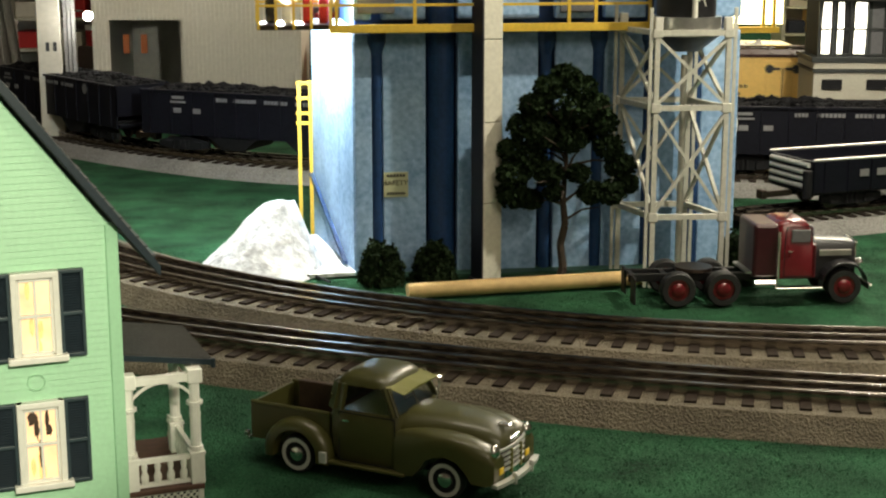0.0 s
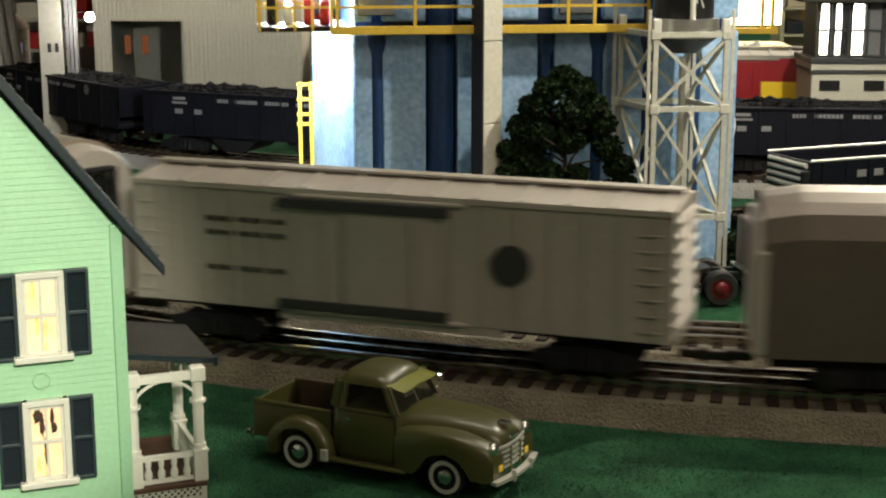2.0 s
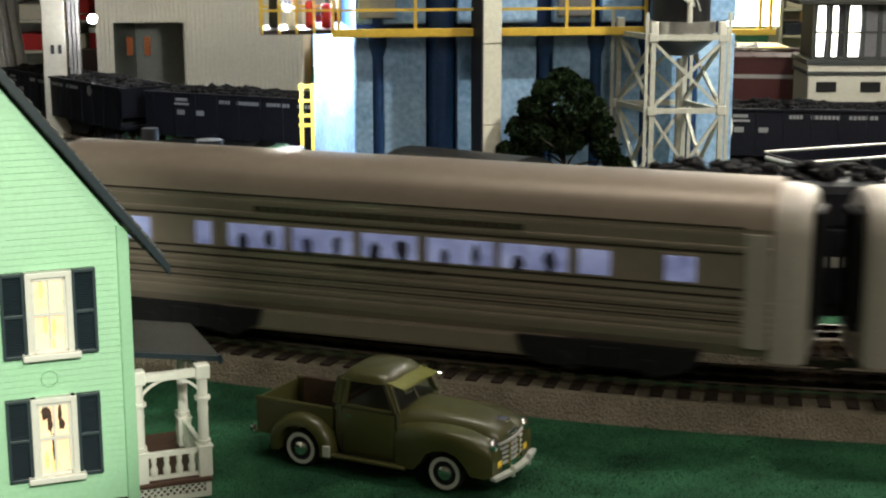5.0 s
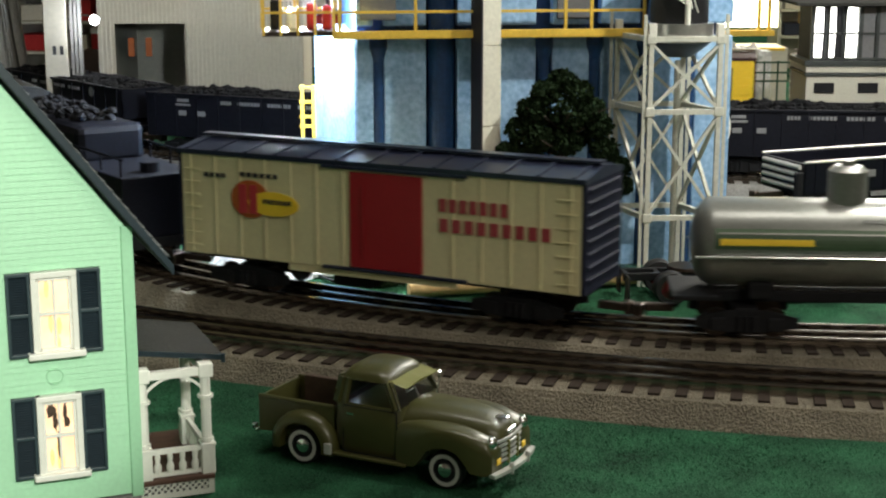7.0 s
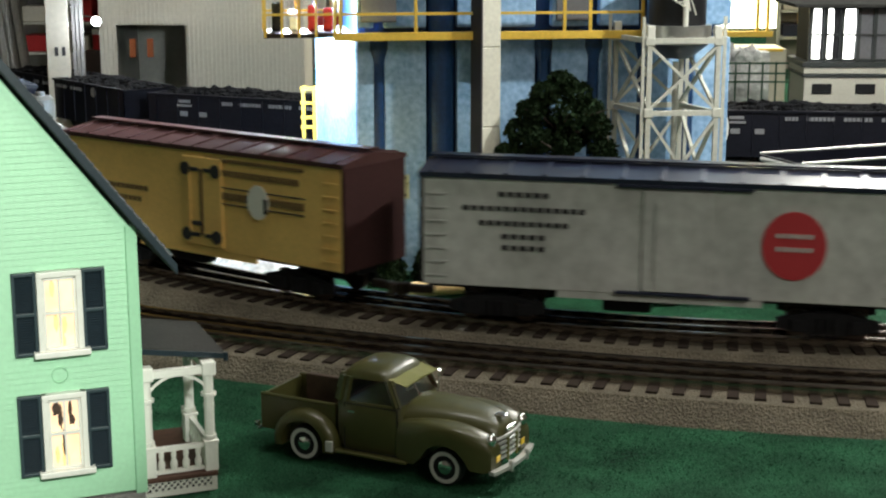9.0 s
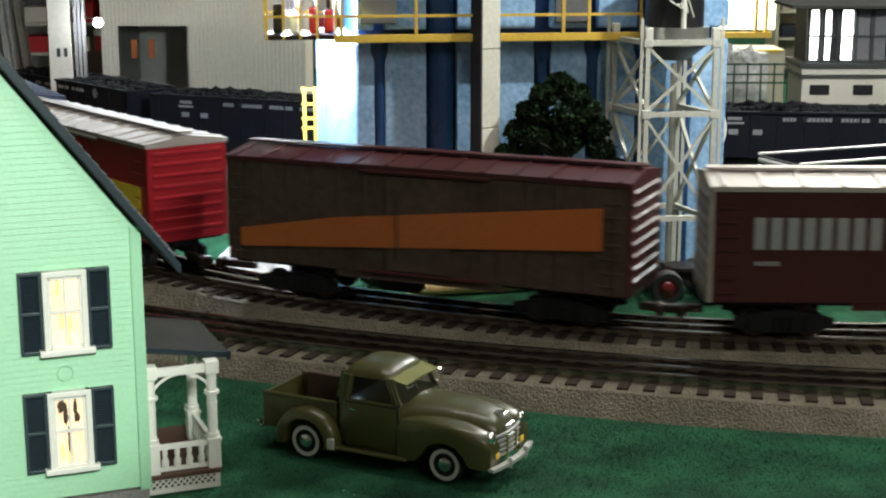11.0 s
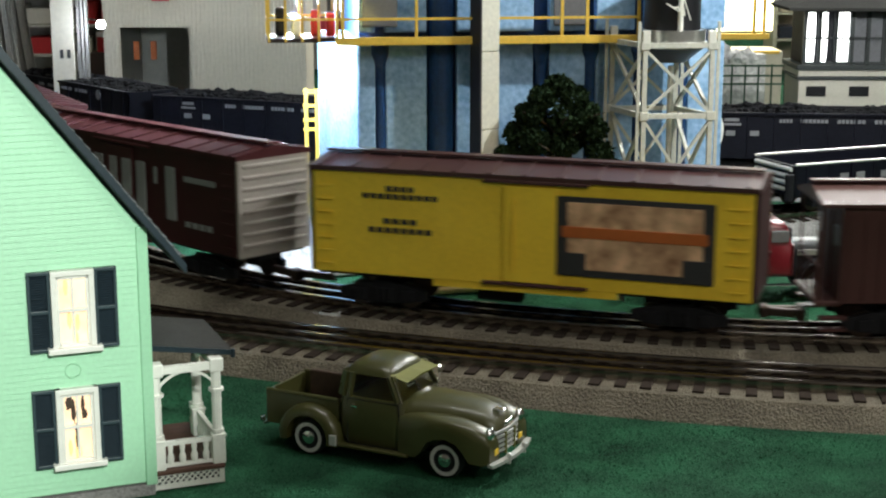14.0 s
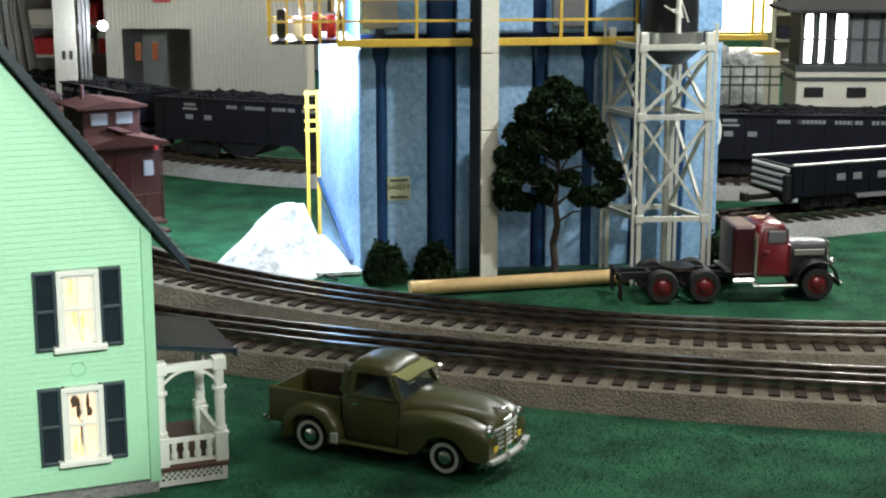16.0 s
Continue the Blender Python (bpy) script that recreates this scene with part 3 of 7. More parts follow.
def caboose(length=0.226):
    car = thing("caboose", pose(0, 0, 0), "brown-red caboose with cupola, some windows coloured pale as if lit", "caboose", "freight cars")
    half, w, low, top = length / 2, 0.030, 0.024, 0.084
    body = half - 0.014
    for sy in (-1, 1):
        bm = bmesh.new()
        box(bm, 0, sy * (w - 0.001), (low + top) / 2, 2 * body, 0.002, top - low, 0.0004)
        part("side", bm, "caboose_red", car)
        me = None
        for k in range(24):
            if me is None:
                bm = bmesh.new()
                box(bm, 0, 0, (low + top) / 2, 0.0010, 0.0007, top - low - 0.004)
                q = part("batten", bm, "caboose_red", car)
                me = q.data
            else:
                q = new("batten", me)
                q.parent = car
            q.location = (-body + 0.004 + k * (2 * body - 0.008) / 23, sy * (w + 0.0002), 0)
        for x in (-0.065, -0.02, 0.03, 0.07):
            f = slab(car, sy * (w + 0.0006), x, 0.066, 0.013, 0.014, "caboose_red", "window", thick=0.002)
            slab(f, sy * (w + 0.0014), x, 0.066, 0.009, 0.010, "window_glint" if x == 0.03 else "brown_seat", "pane", thick=0.0008)
        bars(car, sy * (w + 0.0006), -0.012 * sy - 0.012, -0.012 * sy + 0.012, 0.050, 0.005, 4, "pale_ink")
        bars(car, sy * (w + 0.0006), -0.012 * sy - 0.011, -0.012 * sy + 0.011, 0.0415, 0.004, 6, "pale_ink")
    for ex in (-1, 1):
        bm = bmesh.new()
        extrude(bm, [(-w, low), (w, low), (w, top), (0, top + 0.006), (-w, top)], ex * body - 0.001, ex * body + 0.001, "x")
        part("end_wall", bm, "caboose_red", car)
        slab(car, 0, ex * (body + 0.001), 0.052, 0.002, 0.05, "tuscan", "end_door", thick=0.014)
        for y in (-0.020, 0.020):
            slab(car, y, ex * (body + 0.0012), 0.064, 0.002, 0.012, "window_glint", "end_window", thick=0.008)
        bm = bmesh.new()
        box(bm, ex * (half - 0.007), 0, 0.0235, 0.016, 0.058, 0.003, 0.0006)
        for k in range(5):
            y = -0.026 + k * 0.013
            rod(bm, (ex * (half - 0.002), y, 0.025), (ex * (half - 0.002), y, 0.045), 0.0007, 6)
        rod(bm, (ex * (half - 0.002), -0.027, 0.045), (ex * (half - 0.002), 0.027, 0.045), 0.0009, 6)
        for sy in (-1, 1):
            rod(bm, (ex * (half - 0.002), sy * 0.027, 0.024), (ex * (half - 0.002), sy * 0.027, top), 0.0008, 6)
            for k in range(2):
                box(bm, ex * (half - 0.010), sy * 0.029, 0.015 - k * 0.007, 0.016, 0.007, 0.0015)
        part("platform", bm, "caboose_red", car)
        make_bogie(car, ex * (half - 0.048))
        make_coupler(car, ex * half, ex)
    bm = bmesh.new()
    extrude(bm, [(-w - 0.003, top - 0.001), (w + 0.003, top - 0.001), (w + 0.003, top + 0.001), (0, top + 0.0085), (-w - 0.003, top + 0.001)], -half, half, "x")
    box(bm, 0, 0, top + 0.010, length, 0.008, 0.0014)
    part("roof", bm, "caboose_red", car)
    bm = bmesh.new()
    cx, cz = -0.066, top + 0.004
    box(bm, cx, 0, cz + 0.010, 0.046, 0.046, 0.022, 0.001)
    cup = part("cupola", bm, "caboose_red", car)
    bm = bmesh.new()
    extrude(bm, [(-0.028, cz + 0.021), (0.028, cz + 0.021), (0.028, cz + 0.0225), (0, cz + 0.027), (-0.028, cz + 0.0225)], cx - 0.028, cx + 0.028, "x")
    rod(bm, (cx + 0.015, 0.01, cz + 0.024), (cx + 0.015, 0.01, cz + 0.036), 0.002, 8)
    part("cupola_roof", bm, "caboose_red", cup)
    for sy in (-1, 1):
        for dx in (-0.011, 0.011):
            slab(cup, sy * 0.0234, cx + dx, cz + 0.013, 0.013, 0.009, "brown_seat", "pane", thick=0.001)
        for ex in (-1, 1):
            slab(cup, sy * 0.010, cx + ex * 0.0234, cz + 0.013, 0.001, 0.009, "window_glint", "pane", thick=0.013)
    slab(car, -0.022, -half + 0.001, top - 0.003, 0.003, 0.004, "sign_red", "tail_lamp", thick=0.004)
    bm = bmesh.new()
    box(bm, 0, 0, low - 0.003, length * 0.94, 0.02, 0.006)
    box(bm, 0, 0, low - 0.001, 2 * body, 0.05, 0.002)
    part("underframe", bm, "black_dull", car)
    return car


def steam_tender(length=0.285):
    """Black tender with a heaped coal load."""
    car = thing("steam_tender", pose(0, 0, 0), "black steam locomotive tender heaped with coal", "tender", "freight cars")
    half, w = length / 2, 0.030
    bm = bmesh.new()
    box(bm, 0, 0, 0.045, length, 2 * w, 0.044, 0.001)
    box(bm, length * 0.13, 0, 0.078, length * 0.66, 2 * w - 0.006, 0.030, 0.006)
    part("tank", bm, "hopper_black", car)
    bm = bmesh.new()
    for k in range(90):
        lump(bm, (random.uniform(-0.03, 0.10), random.uniform(-0.018, 0.018), 0.094 + random.uniform(-0.002, 0.005)), (0.005, 0.0045, 0.0035), k, 0.5, 1)
    tagged(part("coal_load", bm, "coal", car), kind="stuff")
    for sy in (-1, 1):
        bars(car, sy * (w + 0.0004), -0.055, 0.055, 0.048, 0.006, 14, "pale_ink")
    bm = bmesh.new()
    for sy in (-1, 1):
        rod(bm, (-half + 0.005, sy * 0.027, 0.079), (-0.05, sy * 0.027, 0.079), 0.0008, 6)
        for k in range(3):
            rod(bm, (-half + 0.008 + k * 0.035, sy * 0.027, 0.066), (-half + 0.008 + k * 0.035, sy * 0.027, 0.079), 0.0008, 6)
    rod(bm, (-half + 0.02, 0, 0.066), (-half + 0.02, 0, 0.074), 0.007, 14)
    part("deck_rail", bm, "hopper_black", car)
    bm = bmesh.new()
    box(bm, 0, 0, 0.019, length, 0.054, 0.008, 0.001)
    part("frame", bm, "black_dull", car)
    for ex in (-1, 1):
        make_bogie(car, ex * (half - 0.055), spread=0.040, wheel=0.0095)
        make_coupler(car, ex * half, ex)
    return car


def steam_engine(length=0.40):
    """Black steam locomotive ahead of the tender."""
    car = thing("steam_locomotive", pose(0, 0, 0), "black steam locomotive pulling the freight cars", "locomotive", "freight cars")
    half = length / 2
    bm = bmesh.new()
    rings = [[(x, r * math.cos(a), 0.060 + r * math.sin(a)) for a in [i * math.tau / 28 for i in range(28)]] for x, r in ((-0.09, 0.026), (0.06, 0.025), (0.15, 0.023), (0.158, 0.018))]
    loft(bm, rings)
    for x, r, h in ((0.125, 0.006, 0.014), (0.07, 0.009, 0.010), (0.0, 0.009, 0.010)):
        rod(bm, (x, 0, 0.080), (x, 0, 0.082 + h), r, 14)
    part("boiler", bm, "black_paint", car, smooth=True)
    bm = bmesh.new()
    box(bm, -0.13, 0, 0.062, 0.075, 0.060, 0.056, 0.003)
    rings = [[(x, 0.034 * math.cos(a), 0.088 + 0.012 * math.sin(a)) for a in [i * math.pi / 12 for i in range(13)]] for x in (-0.178, -0.09)]
    loft(bm, rings)
    part("cab", bm, "black_paint", car)
    for sy in (-1, 1):
        slab(car, sy * 0.0305, -0.125, 0.074, 0.030, 0.016, "car_window_off", "cab_window")
    bm = bmesh.new()
    box(bm, 0, 0, 0.026, length - 0.04, 0.05, 0.01, 0.001)
    box(bm, 0.01, 0, 0.038, 0.27, 0.062, 0.003)
    rod(bm, (half, -0.024, 0.006), (half - 0.03, -0.024, 0.020), 0.006, 6)
    rod(bm, (half, 0.024, 0.006), (half - 0.03, 0.024, 0.020), 0.006, 6)
    for sy in (-1, 1):
        rod(bm, (0.10, sy * 0.026, 0.018), (0.14, sy * 0.026, 0.018), 0.009, 12)
        bar(bm, (-0.07, sy * 0.025, 0.014), (0.11, sy * 0.025, 0.017), 0.003, 0.002)
    part("frame", bm, "black_dull", car)
    for sy in (-1, 1):
        for k in range(3):
            bm = bmesh.new()
            wheel_mesh(bm, -0.06 + k * 0.05, sy * 0.018, 0.020, 0.020, 0.004, 24)
            part("driving_wheel", bm, "rail_dark", car)
    return car


def streamlined_engine(length=0.455):
    """Grey streamlined locomotive with a sloping shovel nose and arched skirts."""
    car = thing("streamlined_locomotive", pose(0, 0, 0), "grey streamlined steam locomotive with sloping nose and arched skirts", "locomotive", "express train")
    half, w = length / 2, 0.031

    def section(x, low, top, width, round_top):
        pts = []
        for a in range(13):
            ang = math.pi * a / 12
            pts.append((x, -width * math.cos(ang) * (1 - 0.12 * math.sin(ang)), top - round_top + round_top * math.sin(ang)))
        return [(x, -width, low)] + pts + [(x, width, low)]

    bm = bmesh.new()
    rings = []
    for x, low, top, wd, rt in ((-half + 0.004, 0.022, 0.112, 0.031, 0.022), (-half + 0.05, 0.022, 0.112, 0.031, 0.022), (-half + 0.08, 0.026, 0.112, 0.031, 0.026),
                                (-half + 0.12, 0.034, 0.112, 0.031, 0.030), (-half + 0.16, 0.039, 0.112, 0.031, 0.030), (-half + 0.20, 0.040, 0.112, 0.031, 0.030),
                                (-half + 0.25, 0.038, 0.112, 0.031, 0.030), (-half + 0.30, 0.030, 0.112, 0.031, 0.030), (half - 0.085, 0.020, 0.111, 0.030, 0.031), (half - 0.058, 0.013, 0.107, 0.0285, 0.032),
                                (half - 0.042, 0.010, 0.098, 0.026, 0.032), (half - 0.032, 0.008, 0.085, 0.024, 0.030), (half - 0.022, 0.006, 0.064, 0.022, 0.026),
                                (half - 0.012, 0.005, 0.038, 0.021, 0.018), (half - 0.002, 0.004, 0.014, 0.018, 0.006)):
        rings.append(section(x, low, top, wd, rt))
    loft(bm, rings)
    part("shroud", bm, "grey_train", car, smooth=True)
    # raised boiler lines along the flanks
    for sy in (-1, 1):
        bm = bmesh.new()
        bar(bm, (-half + 0.075, sy * 0.0312, 0.067), (half - 0.085, sy * 0.0308, 0.066), 0.0012, 0.0022)
        part("side_strip", bm, "rail_dark", car)
        bm = bmesh.new()
        bar(bm, (-half + 0.075, sy * 0.0305, 0.082), (half - 0.085, sy * 0.0302, 0.081), 0.0010, 0.0014)
        part("side_strip", bm, "grey_train", car)
        f = slab(car, sy * 0.0312, -half + 0.032, 0.078, 0.032, 0.016, "grey_train", "cab_window", thick=0.001)
        for dx in (-0.008, 0.008):
            slab(f, sy * 0.0316, -half + 0.032 + dx, 0.078, 0.013, 0.012, "car_window_off", "pane", thick=0.001)
    bm = bmesh.new()
    box(bm, half - 0.018, 0, 0.078, 0.014, 0.015, 0.013, 0.004)
    lampbox = part("headlight_housing", bm, "grey_train", car)
    bm = bmesh.new()
    wheel_mesh(bm, 0, 0, 0, 0.0052, 0.002, 16)
    lens = part("headlight", bm, "head_glow", lampbox, "glowing warm headlight")
    lens.matrix_basis = pose(half - 0.0110, 0, 0.078, 0, 0, 90)
    bm = bmesh.new()
    extrude(bm, [(half - 0.056, 0.098), (half - 0.030, 0.074), (half - 0.006, 0.010), (half + 0.006, 0.010), (half - 0.013, 0.076), (half - 0.036, 0.104), (half - 0.054, 0.108)], -0.010, 0.010)
    part("nose_fin", bm, "reefer_silver", car, "bright slanted nose strip")
    bm = bmesh.new()
    box(bm, half - 0.008, 0, 0.010, 0.020, 0.044, 0.008, 0.003)
    part("pilot", bm, "silver_flat", car)
    for x, r, h in ((0.06, 0.006, 0.004), (-0.02, 0.009, 0.004), (-0.10, 0.008, 0.003)):
        bm = bmesh.new()
        rod(bm, (x, 0, 0.108), (x, 0, 0.1105 + h), r, 16)
        part("roof_dome", bm, "grey_train", car)
    bm = bmesh.new()
    box(bm, 0, 0, 0.018, length * 0.86, 0.030, 0.012, 0.001)
    for sy in (-1, 1):
        bar(bm, (-0.07, sy * 0.026, 0.014), (0.08, sy * 0.026, 0.017), 0.004, 0.002)
        rod(bm, (0.09, sy * 0.024, 0.018), (0.125, sy * 0.024, 0.018), 0.008, 12)
    part("running_gear", bm, "black_dull", car)
    for sy in (-1, 1):
        for k in range(3):
            bm = bmesh.new()
            wheel_mesh(bm, -0.05 + k * 0.046, sy * 0.020, 0.020, 0.020, 0.004, 24)
            part("driving_wheel", bm, "rail_dark", car)
    make_bogie(car, half - 0.075, 0.030, 0.0085)
    make_bogie(car, -half + 0.060, 0.034, 0.0095)
    make_coupler(car, -half, -1)
    return car


def grey_tender(length=0.285):
    car = thing("streamlined_tender", pose(0, 0, 0), "plain grey streamlined tender with rounded shoulders", "tender", "express train")
    half, w = length / 2, 0.031
    bm = bmesh.new()

    def section(x, top, wd):
        pts = [(x, -wd, 0.020), (x, -wd, top - 0.022)]
        for a in range(1, 8):
            ang = math.pi * a / 8
            pts.append((x, -wd * math.cos(ang) * (0.94), top - 0.016 + 0.016 * math.sin(ang)))
        return pts + [(x, wd, top - 0.022), (x, wd, 0.020)]

    loft(bm, [section(-half, 0.101, w * 0.98), section(-half + 0.02, 0.104, w), section(half - 0.045, 0.106, w), section(half - 0.02, 0.105, w), section(half, 0.103, w * 0.97)])
    part("body", bm, "grey_train", car)
    for ex in (-1, 1):
        bm = bmesh.new()
        extrude(bm, [(-w, 0.022), (w, 0.022), (w, 0.074), (w * 0.8, 0.090), (-w * 0.8, 0.090), (-w, 0.074)], ex * half - 0.003, ex * half + 0.003, "x")
        part("end_frame", bm, "silver_flat", car)
        make_coupler(car, ex * half, ex)
        make_bogie(car, ex * (half - 0.058), 0.040, 0.009)
    bm = bmesh.new()
    box(bm, 0.01, 0, 0.106, 0.10, 0.024, 0.003, 0.001)
    part("hatch", bm, "silver_flat", car)
    bm = bmesh.new()
    box(bm, 0, 0, 0.017, length * 0.95, 0.046, 0.007)
    part("frame", bm, "black_dull", car)
    return car


def coach(kind, length=0.422):
    """Fluted silver passenger car; kind: baggage, coach, dome or tail."""
    labels = {"baggage": "fluted silver baggage car with side doors", "coach": "fluted silver passenger coach with lit windows",
              "dome": "fluted silver coach with a glazed roof dome", "tail": "fluted silver passenger coach closing the train"}
    car = thing("passenger_coach" if kind != "baggage" else "baggage_car", pose(0, 0, 0), labels[kind], "passenger car", "express train")
    half, w = length / 2, 0.0305
    side = [(-w + 0.003, 0.020), (-w, 0.026)]
    z = 0.030
    while z < 0.050:
        side += [(-w - 0.0007, z), (-w - 0.0007, z + 0.0016), (-w, z + 0.0020), (-w, z + 0.0030)]
        z += 0.0036
    side += [(-w, 0.053), (-w, 0.0745)]
    for z in (0.0765, 0.0835):
        side += [(-w - 0.0007, z), (-w - 0.0007, z + 0.0014), (-w, z + 0.0018)]
    side += [(-w, 0.088)]
    roof = [(-w * math.cos(math.pi * a / 16), 0.088 + 0.0218 * math.sin(math.pi * a / 16)) for a in range(17)]
    bm = bmesh.new()
    under = [(-y, q) for y, q in reversed(side)]
    extrude(bm, side + [under[0]] + under[1:], -half, half, "x")
    part("body", bm, "silver_car", car)
    bm = bmesh.new()
    extrude(bm, [(roof[0][0] - 0.0006, 0.0875)] + roof[1:-1] + [(roof[-1][0] + 0.0006, 0.0875)], -half, half, "x")
    part("roof", bm, "silver_car", car, smooth=True)
    for ex in (-1, 1):
        bm = bmesh.new()
        outer = [(-0.0295, 0.018)] + [(-0.0295 * math.cos(math.pi * a / 14), 0.084 + 0.0235 * math.sin(math.pi * a / 14)) for a in range(15)] + [(0.0295, 0.018)]
        inner = [(y * 0.52, 0.030 + (z - 0.018) * 0.72) for y, z in outer]
        rings = [[(ex * (half + d), y * k, z if z < 0.03 else 0.084 + (z - 0.084) * k) for y, z in outer] for d, k in ((-0.001, 1.0), (0.008, 0.99), (0.014, 0.95), (0.017, 0.88))]
        loft(bm, rings + [[(ex * (half + 0.017), y, z) for y, z in inner], [(ex * (half + 0.010), y, z) for y, z in inner]])
        part("vestibule", bm, "silver_flat", car, smooth=True)
        bm = bmesh.new()
        box(bm, ex * (half + 0.0108), 0, 0.060, 0.0012, 0.028, 0.058, 0.0004)
        part("end_door", bm, "black_dull", car)
        bm = bmesh.new()
        for z in (0.034, 0.094):
            box(bm, ex * (half + 0.0195), 0, z, 0.005, 0.022, 0.003, 0.0008)
        for y in (-0.012, 0.012):
            box(bm, ex * (half + 0.0195), y, 0.064, 0.005, 0.003, 0.062, 0.0008)
        part("gangway", bm, "black_dull", car)
        make_bogie(car, ex * (half - 0.085), 0.046, 0.0095)
        bm = bmesh.new()
        for sy in (-1, 1):
            c = ex * (half - 0.085)
            extrude(bm, [(c - 0.050, 0.0215), (c + 0.050, 0.0215), (c + 0.047, 0.0120), (c + 0.034, 0.0062), (c + 0.015, 0.0080), (c - 0.015, 0.0080), (c - 0.034, 0.0062), (c - 0.047, 0.0120)], sy * 0.0290 - 0.0025, sy * 0.0290 + 0.0025)
            for k in (-1, 1):
                rod(bm, (c + k * 0.023, sy * 0.0300, 0.0105), (c + k * 0.023, sy * 0.0335, 0.0105), 0.0042, 12)
            for k in (-1, 0, 1):
                rod(bm, (c + k * 0.006, sy * 0.0318, 0.0085), (c + k * 0.006, sy * 0.0318, 0.0190), 0.0020, 8)
        part("truck_frame", bm, "black_dull", car)
        make_coupler(car, ex * half, ex)
    bm = bmesh.new()
    box(bm, 0, 0, 0.0155, length * 0.50, 0.060, 0.013, 0.002)
    part("underbody", bm, "silver_car", car)
    pairs = [(-0.0785, 0.035, 1), (-0.0375, 0.037, 1), (0.0025, 0.033, 1), (0.044, 0.038, 1), (0.0855, 0.037, 1)]
    spans = {"coach": [(-0.191, 0.016, 0), (-0.1545, 0.015, 1), (-0.112, 0.010, 1)] + pairs + [(0.1185, 0.017, 1), (0.164, 0.016, 1)],
             "dome": [(-0.185, 0.014, 0), (-0.150, 0.026, 0), (-0.110, 0.026, 0), (-0.070, 0.016, 1), (-0.0255, 0.014, 1), (-0.0015, 0.008, 1), (0.0215, 0.010, 1), (0.0475, 0.010, 1), (0.095, 0.034, 1), (0.135, 0.034, 1), (0.1645, 0.013, 0)],
             "baggage": [(-0.100, 0.011, 0), (-0.0765, 0.011, 0), (0.094, 0.012, 0), (0.1105, 0.010, 0)] + [(-0.040, 0.036, 2), (-0.0145, 0.011, 2), (0.0435, 0.029, 2), (0.0675, 0.014, 2), (0.1345, 0.031, 2), (0.1735, 0.040, 2)],
             "tail": [(-0.196, 0.012, 1), (-0.170, 0.012, 1), (-0.138, 0.014, 1)] + [(x - 0.012, q, lit) for x, q, lit in pairs] + [(0.1185, 0.017, 1), (0.164, 0.016, 0)]}[kind]
    for sy in (-1, 1):
        for x, ww, lit in spans:
            f = slab(car, sy * (w + 0.0002), -sy * x, 0.0645, ww + 0.003, 0.0165, "silver_car", "window", thick=0.0016)
            pane = slab(f, sy * (w + 0.0008), -sy * x, 0.0645, ww, 0.0135, ("ink", "car_window", "strip_lit_tint")[lit] if kind == "baggage" else "car_window" if lit else "car_window_off", "pane", thick=0.0010)
            if lit == 1 and ww > 0.02:
                for k in (-1, 1):
                    bm = bmesh.new()
                    lump(bm, (-sy * x + k * ww * 0.24, sy * (w + 0.0014), 0.0620 + 0.001 * k), (0.0030 + 0.0008 * math.sin(x * 400), 0.0003, 0.0052 + 0.0009 * math.sin(x * 300 + k)), x * 90 + k, 0.55, 2)
                    part("seat_shape", bm, "seat_shape", f)
        if kind == "baggage":
            for x in (sy * 0.089, -sy * 0.102):
                slab(car, sy * (w + 0.0001), x, 0.055, 0.058, 0.052, "silver_flat", "cargo_door", thick=0.0012)
        for x in (-0.203, 0.203):
            slab(car, sy * (w + 0.0004), x, 0.055, 0.012, 0.060, "silver_flat", "side_door", thick=0.0014)
        # dark strips stand in for shade in the grooves of the fluted side
        for z in (0.0385, 0.0425, 0.0515, 0.0560, 0.0745, 0.0880):
            slab(car, sy * (w + 0.0004), 0, z, length - 0.030, 0.0009, "rail_dark", "groove_shade", "thin dark strip standing for a groove's shade", thick=0.0009)
        bars(car, sy * (w + 0.0009), -0.08, 0.08, 0.0805, 0.0034, 26, "rail_dark")
        bars(car, sy * (w + 0.0010), -0.03, 0.03, 0.0515, 0.0022, 14, "rail_dark", name="name_plate")
    if kind == "dome":
        bm = bmesh.new()
        prof = [(-0.024, 0.102), (-0.024, 0.112), (-0.017, 0.123), (0, 0.127), (0.017, 0.123), (0.024, 0.112), (0.024, 0.102)]
        loft(bm, [[(x, y * k, 0.102 + (z - 0.102) * kz) for y, z in prof] for x, k, kz in ((-0.022, 0.8, 0.2), (-0.010, 0.95, 0.9), (0.004, 1, 1), (0.078, 1, 1), (0.092, 0.95, 0.9), (0.106, 0.8, 0.2))])
        d = part("dome", bm, "dome_glass", car, "clear glazed observation dome", smooth=True)
        bm = bmesh.new()
        for k in range(8):
            x = -0.010 + k * 0.102 / 7
            for a, b in zip(prof, prof[1:]):
                bar(bm, (x, a[0] * 1.01, a[1] + 0.0004), (x, b[0] * 1.01, b[1] + 0.0004), 0.0016, 0.0016)
        for y, z in ((-0.0243, 0.1105), (0.0243, 0.1105), (0, 0.1275)):
            bar(bm, (-0.012, y, z), (0.094, y, z), 0.0016, 0.0016)
        part("dome_frame", bm, "silver_car", d)
    return car


